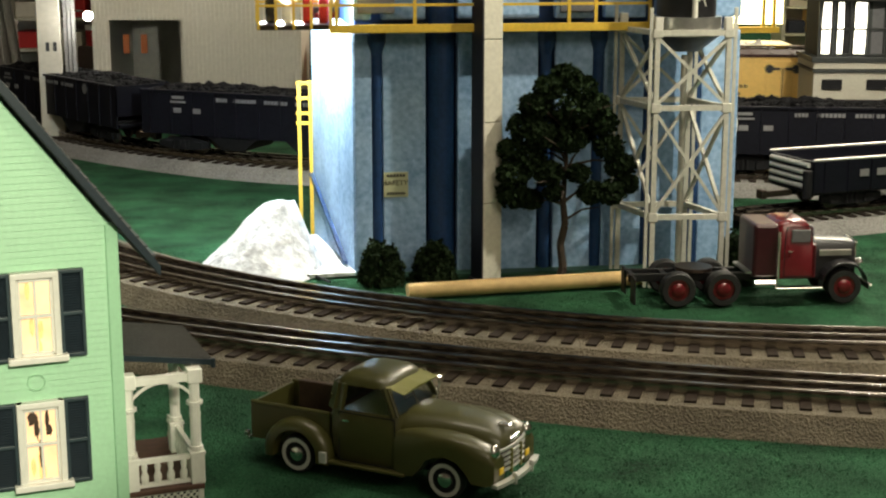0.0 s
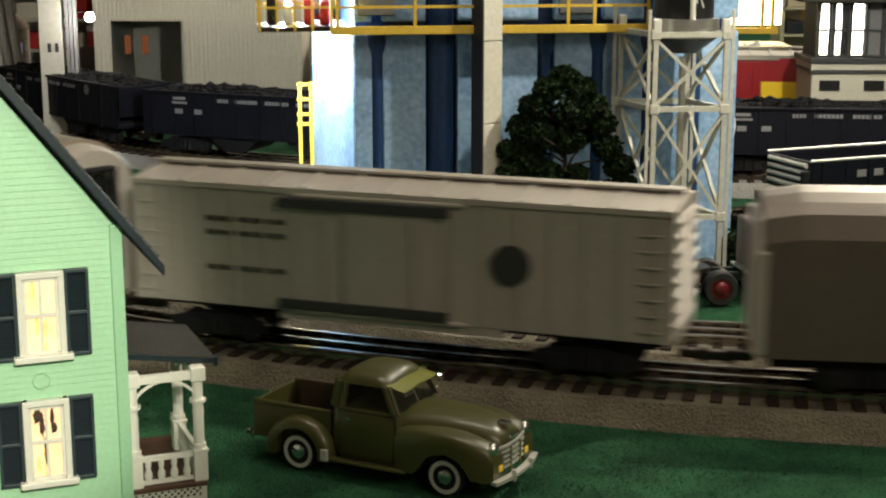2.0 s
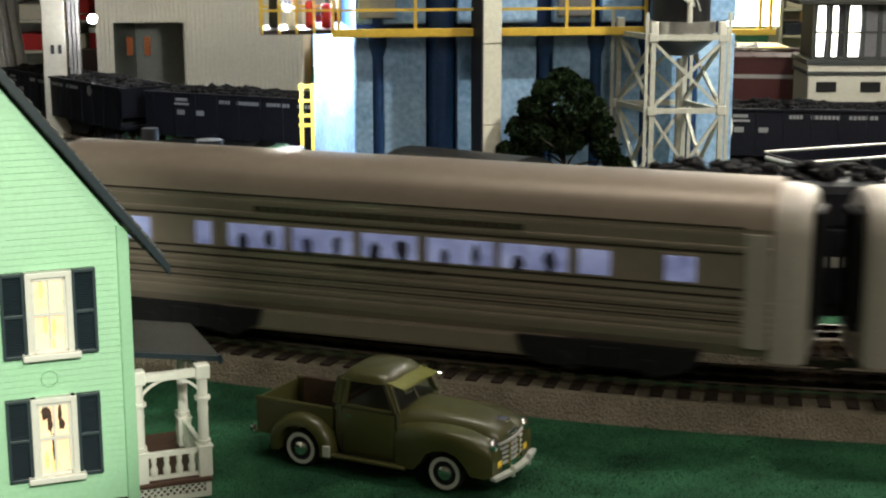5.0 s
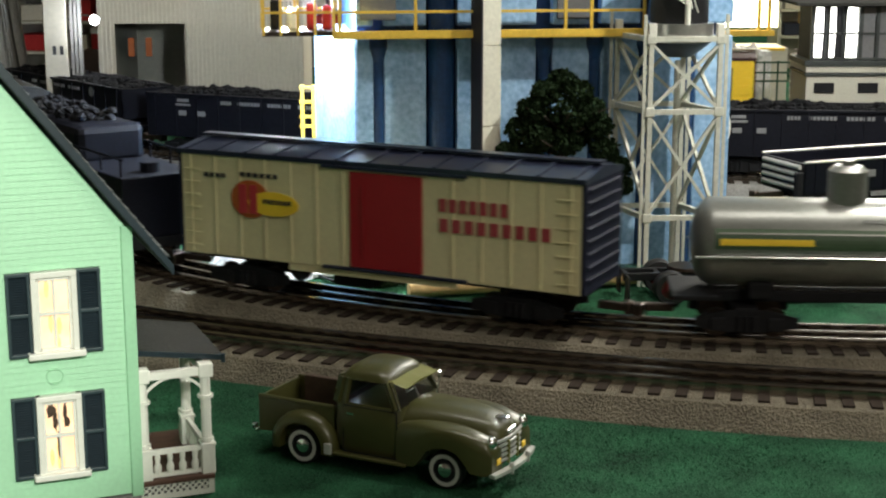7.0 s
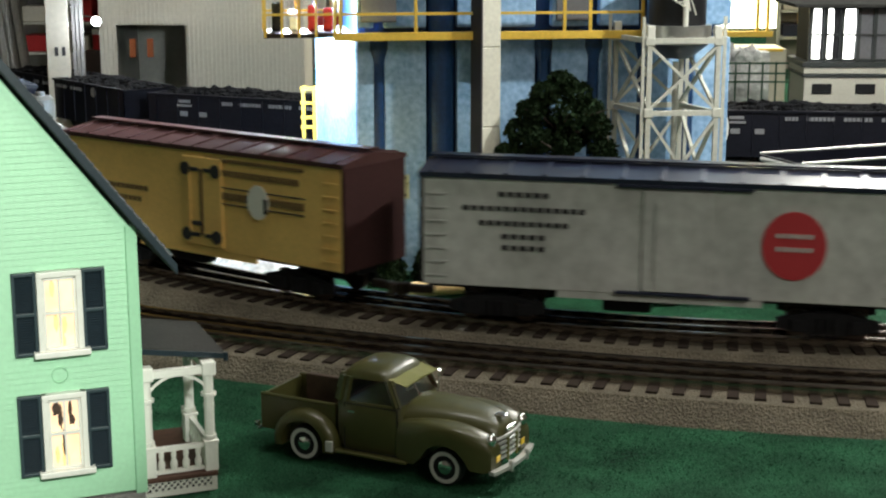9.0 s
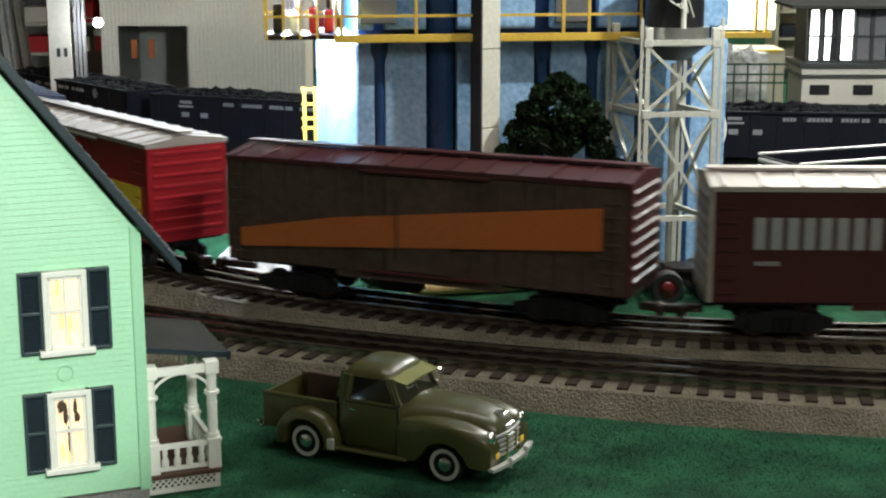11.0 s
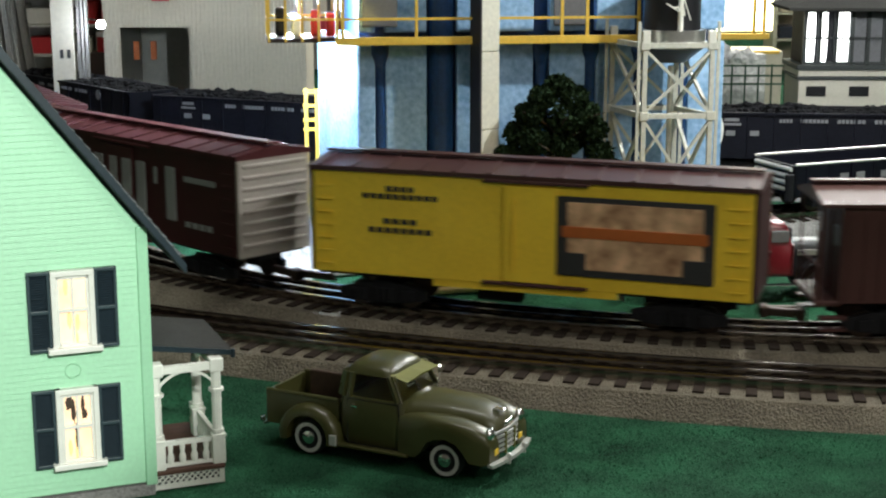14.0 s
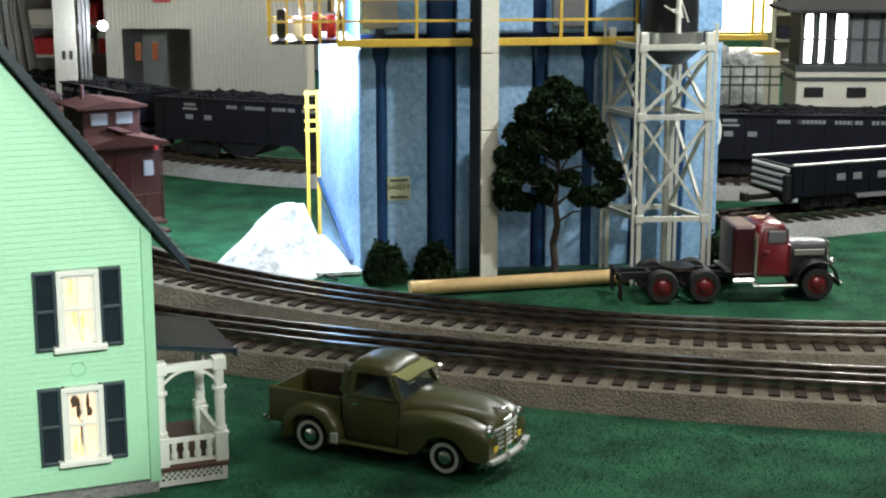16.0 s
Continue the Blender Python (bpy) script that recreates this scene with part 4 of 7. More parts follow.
# ---- the express on the outer track ----
express = [(streamlined_engine(0.425), 0.425, 0.044), (grey_tender(0.275), 0.275, 0.0375)]
van = boxcar("silver express boxcar with dark door tracks and round emblem", 0.310, "silver_flat", "silver_flat", "silver_flat", ribs=17, door="silver_flat", door_x=0.0, door_w=0.05, group="express train", width=0.062)
for sy in (-1, 1):
    disc(van, sy * 0.0328, -sy * 0.070, 0.060, 0.011, 0.011, "ink")
    for zz in (0.074, 0.066, 0.046):
        bars(van, sy * 0.0316, -0.11, -0.06, zz, 0.003, 7, "rail_dark")
for sy in (-1, 1):
    for zz in (0.0860, 0.0290):
        slab(van, sy * 0.0345, sy * 0.014, zz, 0.100, 0.0058, "ink", "door_runner", "dark door runner", thick=0.0016)
express.append((van, 0.310, 0.048))
for kind in ("baggage", "coach", "dome", "coach", "tail"):
    express.append((coach(kind), 0.422, 0.0536))

# ---- the freight on the inner track (distance of each car's front behind the reference, length) ----
freight = [(steam_engine(), -0.735, 0.40), (steam_tender(), -0.325, 0.285)]
car = boxcar("cream boxcar with a red sliding door and navy roof", 0.286, "cream", "navy", "navy_end", ribs=15, door="door_red", door_x=-0.012, door_w=0.051)
for sy in (1, -1):
    y = sy * 0.0322
    disc(car, y, sy * 0.088, 0.064, 0.0145, 0.0125, "orange")
    disc(car, sy * 0.0326, sy * 0.070, 0.062, 0.019, 0.0080, "bright_yellow", "emblem_oval")
    bars(car, sy * 0.0331, sy * 0.078, sy * 0.056, 0.0635, 0.0030, 7, "ink")
    bars(car, sy * 0.0330, sy * 0.097, sy * 0.081, 0.064, 0.019, 2, "sign_red")
    bars(car, y, sy * 0.096, sy * 0.066, 0.080, 0.003, 6, "ink")
    bars(car, y, -sy * 0.048, -sy * 0.096, 0.0715, 0.0082, 7, "ink_red", gap=0.36)
    bars(car, y, -sy * 0.048, -sy * 0.124, 0.0590, 0.0082, 9, "ink_red", gap=0.36)
    bars(car, y, sy * 0.124, sy * 0.106, 0.078, 0.003, 4, "ink")
freight.append((car, 0.0, 0.286))
freight.append((tank_car(), 0.328, 0.225))
car = boxcar("yellow wooden reefer with black hinges and brown roof", 0.264, "reefer_yellow", "brown_roof", "brown_end", ribs=0, door="reefer_yellow", door_x=-0.009, door_w=0.036, end_ribs=0, tracks=False)
for sy in (1, -1):
    y = sy * 0.0318
    mid = -0.009
    for zz in (0.034, 0.079):
        for way in (-1, 1):
            slab(car, sy * 0.0336, mid + way * 0.0085, zz, 0.012, 0.0028, "ink", "hinge")
            disc(car, sy * 0.0343, mid + way * 0.0140, zz, 0.0046, 0.0046, "ink", "hinge_plate")
    slab(car, sy * 0.0336, mid, 0.057, 0.0016, 0.046, "brown_seat", "latch_bar", thick=0.0012)
    slab(car, sy * 0.0339, mid + sy * 0.004, 0.042, 0.010, 0.003, "ink", "latch_handle", thick=0.0012)
    bars(car, y, sy * 0.087, sy * 0.045, 0.060, 0.0034, 9, "ink_soft")
    bars(car, y, sy * 0.080, sy * 0.052, 0.052, 0.0034, 6, "ink_soft")
    bars(car, y, -sy * 0.012, -sy * 0.100, 0.0868, 0.0026, 22, "ink_soft")
    bars(car, y, -sy * 0.012, -sy * 0.096, 0.0785, 0.0042, 20, "ink_soft")
    bars(car, y, -sy * 0.009, -sy * 0.100, 0.0630, 0.0050, 22, "ink_soft")
    for zz in (0.0575, 0.0685):
        slab(car, y, -sy * 0.0545, zz, 0.092, 0.0009, "ink", "lettering_rule", thick=0.0006)
    disc(car, sy * 0.0324, -sy * 0.0600, 0.062, 0.0095, 0.0115, "white_trim")
    slab(car, sy * 0.0328, -sy * 0.0670, 0.060, 0.003, 0.010, "ink", "emblem_shade", thick=0.0006)
freight.append((car, 0.583, 0.264))
car = boxcar("weathered silver refrigerator car with a red round emblem", 0.291, "reefer_silver", "navy", "black_dull", ribs=0, door="reefer_silver", door_x=-0.01, door_w=0.040)
for sy in (1, -1):
    y = sy * 0.0318
    disc(car, y, -sy * 0.078, 0.058, 0.0185, 0.0205, "sign_red")
    for zz, q in ((0.082, 0.016), (0.073, 0.038), (0.064, 0.028), (0.056, 0.014), (0.049, 0.014)):
        bars(car, y, sy * (0.082 + q), sy * (0.082 - q), zz, 0.0030, max(4, int(q * 420)), "ink")
    for zz in (0.064, 0.056):
        bars(car, sy * 0.0324, -sy * 0.067, -sy * 0.089, zz, 0.0026, 6, "reefer_silver")
freight.append((car, 0.888, 0.291))
car = boxcar("red and yellow boxcar with slanted stripe", 0.27, "door_red", "silver_flat", "door_red", ribs=0, door="door_red", door_x=-0.01)
for sy in (1, -1):
    slab(car, sy * 0.0318, 0.06, 0.048, 0.12, 0.036, "bright_yellow", "stripe", thick=0.0008)
    slab(car, sy * 0.0318, -0.085, 0.048, 0.08, 0.030, "bright_yellow", "stripe", thick=0.0008)
    bars(car, sy * 0.0326, sy * 0.095, sy * 0.03, 0.052, 0.016, 5, "sign_red")
freight.append((car, 1.223, 0.27))
car = boxcar("dark brown boxcar with a long orange arrow", 0.276, "weathered_brown", "tuscan", "tuscan", ribs=15, door="weathered_brown", door_x=0.0)
for sy in (1, -1):
    bm = bmesh.new()
    extrude(bm, [(sy * 0.128, 0.034), (-sy * 0.122, 0.052), (-sy * 0.122, 0.078), (sy * 0.060, 0.058), (sy * 0.128, 0.046)], sy * 0.0328, sy * 0.0336)
    part("stripe", bm, "orange", car)
freight.append((car, 1.551, 0.276))


def brown_car(label, roof, end, big):
    c = boxcar(label, 0.291, "tuscan", roof, end, ribs=0, door="tuscan" if big else "reefer_silver", door_x=-0.006 if big else 0.002, door_w=0.036)
    for sy in (1, -1):
        y = sy * 0.0318
        if big:
            for i in range(8):
                x = sy * (0.056 - i * 0.0182)
                hh = 0.038 if i != 6 else 0.012
                zz = 0.060 if i != 6 else 0.071
                ww = 0.0112 if i != 6 else 0.0035
                f = slab(c, sy * 0.0330, x, zz, ww, hh, "pale_ink", "letter_block", thick=0.0008)
            bars(c, y, sy * 0.128, sy * 0.096, 0.070, 0.004, 9, "pale_ink")
            bars(c, y, sy * 0.118, sy * 0.104, 0.050, 0.004, 3, "pale_ink")
            bars(c, y, sy * 0.118, sy * 0.104, 0.044, 0.004, 3, "pale_ink")
            slab(c, y, -sy * 0.104, 0.072, 0.036, 0.004, "pale_ink", "stripe", thick=0.0006)
            bars(c, y, -sy * 0.085, -sy * 0.118, 0.040, 0.004, 4, "pale_ink")
        else:
            bars(c, y, sy * 0.122, sy * 0.045, 0.066, 0.019, 8, "pale_ink", gap=0.3)
            slab(c, y, -sy * 0.078, 0.073, 0.100, 0.0042, "pale_ink", "stripe", thick=0.0006)
            disc(c, sy * 0.0345, 0.002, 0.064, 0.0036, 0.0036, "pale_ink")
            slab(c, sy * 0.0345, 0.002, 0.046, 0.010, 0.008, "pale_ink", "door_panel", thick=0.0008)
            bars(c, y, -sy * 0.04, -sy * 0.075, 0.044, 0.003, 7, "ink_red")
            bars(c, y, -sy * 0.085, -sy * 0.115, 0.042, 0.005, 5, "ink_red")
            bars(c, y, sy * 0.120, sy * 0.105, 0.048, 0.0025, 4, "pale_ink")
    return c


freight.append((brown_car("dark brown boxcar with silver roof, pale door and lettering", "silver_flat", "silver_flat", False), 1.862, 0.291))
freight.append((brown_car("dark brown boxcar with brown roof and pale door", "tuscan", "tuscan", False), 2.191, 0.291))
freight.append((brown_car("dark brown boxcar with tall pale letter blocks and silver ends", "tuscan", "silver_flat", True), 2.52, 0.294))
car = boxcar("bright yellow reefer with a brown mural and brown roof", 0.286, "bright_yellow", "brown_roof", "brown_end", ribs=0, door="bright_yellow", door_x=-0.004, door_w=0.034, end_ribs=0)
for sy in (1, -1):
    y = sy * 0.0319
    slab(car, y, -sy * 0.070, 0.058, 0.098, 0.050, "ink", "mural_ground", thick=0.0008)
    slab(car, sy * 0.0323, -sy * 0.070, 0.0585, 0.084, 0.042, "mural", "mural", "brown wooden barrel mural", thick=0.0008)
    slab(car, sy * 0.0330, -sy * 0.070, 0.061, 0.090, 0.007, "orange", "mural_band", thick=0.0006)
    for k in (-1, 1):
        slab(car, sy * 0.0329, -sy * 0.070 + k * 0.038, 0.041, 0.016, 0.014, "ink", "mural_corner", thick=0.0006)
    for zz, q in ((0.081, 0.010), (0.076, 0.026), (0.060, 0.012), (0.054, 0.022)):
        bars(car, y, sy * (0.082 + q), sy * (0.082 - q), zz, 0.0034, max(4, int(q * 400)), "ink")
freight.append((car, 2.857, 0.286))
freight.append((caboose(0.246), 3.170, 0.246))


# ---- the house: x along the gable wall (corner at 0), y into the house ----
def clapboards(bm, x0, x1, z0, z1, gable=None, y=0.0, pitch=0.0028):
    """One sawtooth sheet of overlapping boards."""
    rings = []
    z = z0
    while z < z1:
        for zz, d in ((z, 0.0007), (z + pitch, 0.0001)):
            a, b = x0, x1
            if gable and zz > gable[0]:
                k = (zz - gable[0]) / (gable[1] - gable[0])
                mid = (x0 + x1) / 2
                a, b = x0 + (mid - x0) * k, x1 + (mid - x1) * k
            rings.append([(a, y - d, zz), (b, y - d, zz)])
        z += pitch
    loft(bm, rings, close=False, caps=False)


def house_window(house, x, low, high, width, draped=False):
    w = new("window")
    w.parent = house
    bm = bmesh.new()
    t = 0.0026
    mid = (low + high) / 2
    for sx in (-1, 1):
        box(bm, x + sx * (width / 2 - t / 2), -0.0022, mid, t, 0.0044, high - low, 0.0004)
    box(bm, x, -0.0022, high - t / 2, width, 0.0046, t, 0.0004)
    part("frame", bm, "white_trim", w)
    bm = bmesh.new()
    box(bm, x, -0.0026, low + 0.0005, width + 0.005, 0.007, 0.0028, 0.0005)
    part("sill", bm, "white_trim", w)
    bm = bmesh.new()
    iw = width - 2 * t
    box(bm, x, -0.0024, mid, iw, 0.0016, 0.0014)
    box(bm, x, -0.0022, mid, 0.0011, 0.0014, high - low - t)
    for zz in (low + 0.0025, high - t - 0.0008):
        box(bm, x, -0.0023, zz, iw, 0.0015, 0.0014)
    for sx in (-1, 1):
        box(bm, x + sx * (iw / 2 - 0.0006), -0.0023, mid, 0.0012, 0.0015, high - low - t)
    part("sash", bm, "white_trim", w)
    for k in range(4):
        px, pz = x + (-1 if k % 2 else 1) * iw / 4, mid + (-1 if k < 2 else 1) * (high - low - t) / 4
        bm = bmesh.new()
        box(bm, px, -0.0012, pz, iw / 2, 0.0006, (high - low - t) / 2)
        part("pane", bm, "lit_pane", w)
    bm = bmesh.new()
    for k in range(5):
        lump(bm, (x + random.uniform(-0.3, 0.3) * iw, -0.0016, low + random.uniform(0.1, 0.8) * (high - low)), (0.0010, 0.0003, 0.004), k + low * 99, 0.3, 2)
    part("curtain", bm, "curtain", w)
    if draped:
        for dx, dz, rx, rz, seed in ((-0.0032, 0.0300, 0.0023, 0.0030, 1), (-0.0018, 0.0255, 0.0012, 0.0045, 2), (0.0026, 0.0285, 0.0010, 0.0050, 3), (0.0032, 0.0240, 0.0014, 0.0024, 4), (-0.0008, 0.0130, 0.0006, 0.0070, 5)):
            bm = bmesh.new()
            lump(bm, (x + dx, -0.0017, low + dz), (rx * 0.8, 0.0003, rz * 0.9), seed, 0.7, 3)
            part("drape", bm, "brown_seat", w, "dark brown drape behind the pane")
    for sx in (-1, 1):
        cx = x + sx * (width / 2 + 0.0052)
        s = new("shutter")
        s.parent = house
        bm = bmesh.new()
        h = high - low
        for ex in (-1, 1):
            box(bm, cx + ex * 0.0044, -0.0020, mid, 0.0014, 0.0026, h, 0.0003)
        for zz in (low + 0.0008, mid, high - 0.0008):
            box(bm, cx, -0.0020, zz, 0.0090, 0.0024, 0.0016, 0.0003)
        part("shutter_frame", bm, "shutter_edge", s)
        bm = bmesh.new()
        zz = low + 0.002
        while zz < high - 0.001:
            v = box(bm, 0, 0, 0, 0.0082, 0.0012, 0.0003)
            bmesh.ops.transform(bm, matrix=pose(cx, -0.0014, zz, 40), verts=v)
            zz += 0.0011
        part("louvre_panel", bm, "shutter", s)


def make_house():
    house = thing("house", pose(-0.1385, 0.652, 0, 0, 0, 22), "mint green clapboard toy house with lit windows and dark shutters", "house")
    wide, eave, peak, deep = 0.132, 0.129, 0.2155, 0.125
    mid = -wide / 2
    bm = bmesh.new()
    clapboards(bm, -wide, 0, 0.006, peak - 0.004, (eave, peak))
    part("gable_wall", bm, "mint", house)
    bm = bmesh.new()
    extrude(bm, [(-wide, 0.004), (0, 0.004), (0, eave), (mid, peak - 0.002), (-wide, eave)], 0.0018, deep)
    part("wall_core", bm, "mint", house)
    for x in (0.0, -wide):
        bm = bmesh.new()
        box(bm, x, 0.0006, (eave + 0.005) / 2, 0.0052, 0.0052, eave - 0.004, 0.0005)
        part("corner_board", bm, "mint", house)
    bm = bmesh.new()
    box(bm, mid, deep / 2, 0.002, wide + 0.003, deep + 0.003, 0.0055)
    part("foundation", bm, "ballast", house)
    slope = (peak - eave) / (wide / 2)
    for sx in (-1, 1):
        over = 0.018
        a = (mid, peak + 0.002)
        b = (mid + sx * (wide / 2 + over), peak + 0.002 - slope * (wide / 2 + over))
        th = 0.0042
        bm = bmesh.new()
        extrude(bm, [a, b, (b[0], b[1] + th), (a[0], a[1] + th * 1.35)], -0.010, deep + 0.01)
        r = part("roof", bm, "shingle", house)
        bm = bmesh.new()
        extrude(bm, [(a[0], a[1] + 0.0008), (b[0], b[1] + 0.0008), (b[0], b[1] + 0.0052), (a[0], a[1] + 0.007)], -0.0122, -0.0100)
        part("rake_board", bm, "shutter", r)
        bm = bmesh.new()
        n = 26
        for k in range(n):
            q = k / n
            x, z = a[0] + (b[0] - a[0]) * q, a[1] + (b[1] - a[1]) * q + th * 1.2
            bar(bm, (x, -0.011, z), (x, deep + 0.01, z), 0.0032, 0.0008)
        part("shingle_course", bm, "shingle", r)
    house_window(house, -0.0325, 0.0748, 0.1122, 0.0195)
    house_window(house, -0.0330, 0.0195, 0.0568, 0.0195, True)
    bm = bmesh.new()
    for k in range(20):
        a, b = k * math.tau / 20, (k + 1) * math.tau / 20
        bar(bm, (-0.0337 + 0.0035 * math.cos(a), -0.0009, 0.0645 + 0.0035 * math.sin(a)), (-0.0337 + 0.0035 * math.cos(b), -0.0009, 0.0645 + 0.0035 * math.sin(b)), 0.0005, 0.0006)
    part("round_mark", bm, "mint", house)

    # porch along the side wall
    porch = new("porch")
    porch.parent = house
    x0, x1, y0, y1, deck, beam = 0.0045, 0.0335, 0.004, 0.064, 0.0095, 0.0585
    back = 0.047

    def post(x, y, full=True):
        bm = bmesh.new()
        box(bm, x, y, deck + 0.007, 0.0062, 0.0062, 0.014, 0.0005)
        box(bm, x, y, deck + 0.0143, 0.0072, 0.0072, 0.0012, 0.0003)
        rod(bm, (x, y, deck + 0.014), (x, y, beam - 0.002), 0.0024, 12)
        for zz, r in ((deck + 0.0165, 0.0032), (deck + 0.0315, 0.0026), (beam - 0.012, 0.0037)):
            rod(bm, (x, y, zz - 0.0007), (x, y, zz + 0.0007), r, 12)
        box(bm, x, y, beam + 0.0005, 0.0065, 0.0065, 0.0065, 0.0005)
        part("post", bm, "white_trim", porch)

    for x, y in ((x0, y0), (x1, y0), (x1, back)):
        post(x, y)

    def railing(a, b, n):
        bm = bmesh.new()
        a, b = Vector(a), Vector(b)
        for zz, t in ((deck + 0.0125, 0.0022), (deck + 0.0015, 0.0018)):
            bar(bm, a + Vector((0, 0, zz)), b + Vector((0, 0, zz)), t, t)
        part("rail", bm, "white_trim", porch)
        for k in range(n):
            p = a + (b - a) * ((k + 0.5) / n)
            bm = bmesh.new()
            prof = ((0.0020, 0.0012), (0.0035, 0.0017), (0.0055, 0.0018), (0.0075, 0.0010), (0.0095, 0.0014), (0.0118, 0.0011))
            loft(bm, [[(p.x + r * math.cos(t), p.y + r * math.sin(t), deck + zz) for t in [i * math.tau / 8 for i in range(8)]] for zz, r in prof])
            part("baluster", bm, "white_trim", porch, smooth=True)

    railing((x0 + 0.003, y0, 0), (x1 - 0.003, y0, 0), 4)
    railing((x1, y0 + 0.003, 0), (x1, y1 - 0.003, 0), 10)
    bm = bmesh.new()
    bar(bm, (x0, y0, beam), (x1, y0, beam), 0.0035, 0.0035)
    bar(bm, (x1, y0, beam), (x1, y1, beam), 0.0035, 0.0035)
    part("beam", bm, "white_trim", porch)
    for (ax, ay), (bx, by) in (((x0, y0), (x1, y0)), ((x1, y0), (x1, back))):
        bm = bmesh.new()
        pts = []
        for k in range(13):
            q = k / 12
            pts.append((ax + (bx - ax) * q, ay + (by - ay) * q, beam - 0.0115 + 0.0100 * math.sin(math.pi * q) ** 0.6))
        for p, q in zip(pts, pts[1:]):
            bar(bm, p, q, 0.0012, 0.0012)
        part("arch", bm, "white_trim", porch)
    bm = bmesh.new()
    extrude(bm, [(-0.002, beam + 0.0105), (x1 + 0.010, beam + 0.0034), (x1 + 0.010, beam + 0.0050), (-0.002, beam + 0.0125)], y0 + 0.004, y1 + 0.006)
    roof_sheet = part("porch_roof", bm, "porch_roof", porch)
    bm = bmesh.new()
    bar(bm, (-0.002, y0 + 0.003, beam + 0.0112), (x1 + 0.010, y0 + 0.003, beam + 0.0042), 0.0012, 0.0024)
    rod(bm, (x1 + 0.0095, y0 + 0.003, beam + 0.0020), (x1 + 0.0095, y0 + 0.003, beam + 0.0060), 0.0011, 8)
    part("gutter", bm, "shutter", roof_sheet)
    bm = bmesh.new()
    box(bm, (x1 + 0.001) / 2, (y0 + y1) / 2, deck - 0.0010, x1 + 0.004, y1 - y0 + 0.008, 0.0022, 0.0003)
    part("deck", bm, "deck_wood", porch)
    bm = bmesh.new()
    w = x1 + 0.002
    yy = y0 - 0.0022
    for zz in (0.0012, 0.0078):
        box(bm, w / 2, yy, zz, w, 0.0014, 0.0022)
    for xx in (0.001, w - 0.001):
        box(bm, xx, yy, 0.0045, 0.0024, 0.0014, 0.0085)
    n = 11
    for k in range(n):
        x = 0.002 + (w - 0.004) * k / n
        for sgn in (-1, 1):
            bar(bm, (x, yy + 0.0003 * sgn, 0.0022 if sgn > 0 else 0.0070), (min(x + 0.0048, w), yy + 0.0003 * sgn, 0.0070 if sgn > 0 else 0.0022), 0.0007, 0.0007)
    part("lattice", bm, "white_trim", porch)
    bm = bmesh.new()
    box(bm, w / 2, (y0 + y1) / 2 + 0.002, 0.004, w - 0.003, y1 - y0, 0.0078)
    part("porch_base", bm, "black_dull", porch)


make_house()


# ---- the pickup: x forward, z from the turf ----
def oval(x, y, z, rx, ry, n=24, power=0.5):
    """A rounded rectangle ring in the plane of z."""
    pts = []
    for i in range(n):
        a = i * math.tau / n
        c, s = math.cos(a), math.sin(a)
        pts.append((x + rx * math.copysign(abs(c) ** power, c), y + ry * math.copysign(abs(s) ** power, s), z))
    return pts


def arch_ring(x, low, top, half, n=12, power=0.62):
    """An arched section across the car at x."""
    pts = [(x, -half, low)]
    for i in range(n + 1):
        a = math.pi * i / n
        c, s = math.cos(a), math.sin(a)
        pts.append((x, -half * math.copysign(abs(c) ** power, c), low + 0.004 + (top - low - 0.004) * s ** power))
    pts.append((x, half, low))
    return pts


def car_wheel(parent, x, y, r, w, out, hub="chrome", wall="whitewall", rim="olive"):
    bm = bmesh.new()
    prof = [(r * 0.62, -w / 2), (r * 0.9, -w / 2), (r * 0.985, -w * 0.3), (r, 0), (r * 0.985, w * 0.3), (r * 0.9, w / 2), (r * 0.62, w / 2)]
    loft(bm, [[(p[0] * math.cos(a), p[1], p[0] * math.sin(a)) for p in prof] for a in [i * math.tau / 28 for i in range(29)]], close=True, caps=False)
    bmesh.ops.remove_doubles(bm, verts=bm.verts, dist=1e-6)
    wheel = part("wheel", bm, "tyre", parent, smooth=True)
    wheel.location = (x, y, r)
    if wall:
        bm = bmesh.new()
        for a in range(28):
            t, u = a * math.tau / 28, (a + 1) * math.tau / 28
            q = [(k * r * math.cos(g), out * (w / 2 + 0.0003), k * r * math.sin(g)) for k, g in ((0.64, t), (0.85, t), (0.85, u), (0.64, u))]
            bm.faces.new([bm.verts.new(p) for p in q])
        part("sidewall", bm, wall, wheel, "white sidewall band" if wall == "whitewall" else "")
    bm = bmesh.new()
    wheel_mesh(bm, 0, out * w * (0.25 if wall else 0.18), 0, r * (0.63 if wall else 0.60), w * 0.4, 24)
    part("rim", bm, rim, wheel)
    bm = bmesh.new()
    loft(bm, [[(k * r * math.cos(a), out * (w * 0.45 + d), k * r * math.sin(a)) for a in [i * math.tau / 18 for i in range(18)]] for k, d in ((0.40, 0), (0.36, 0.0007), (0.22, 0.0012), (0.06, 0.0014))])
    part("hubcap", bm, hub, wheel, smooth=True)
    return wheel


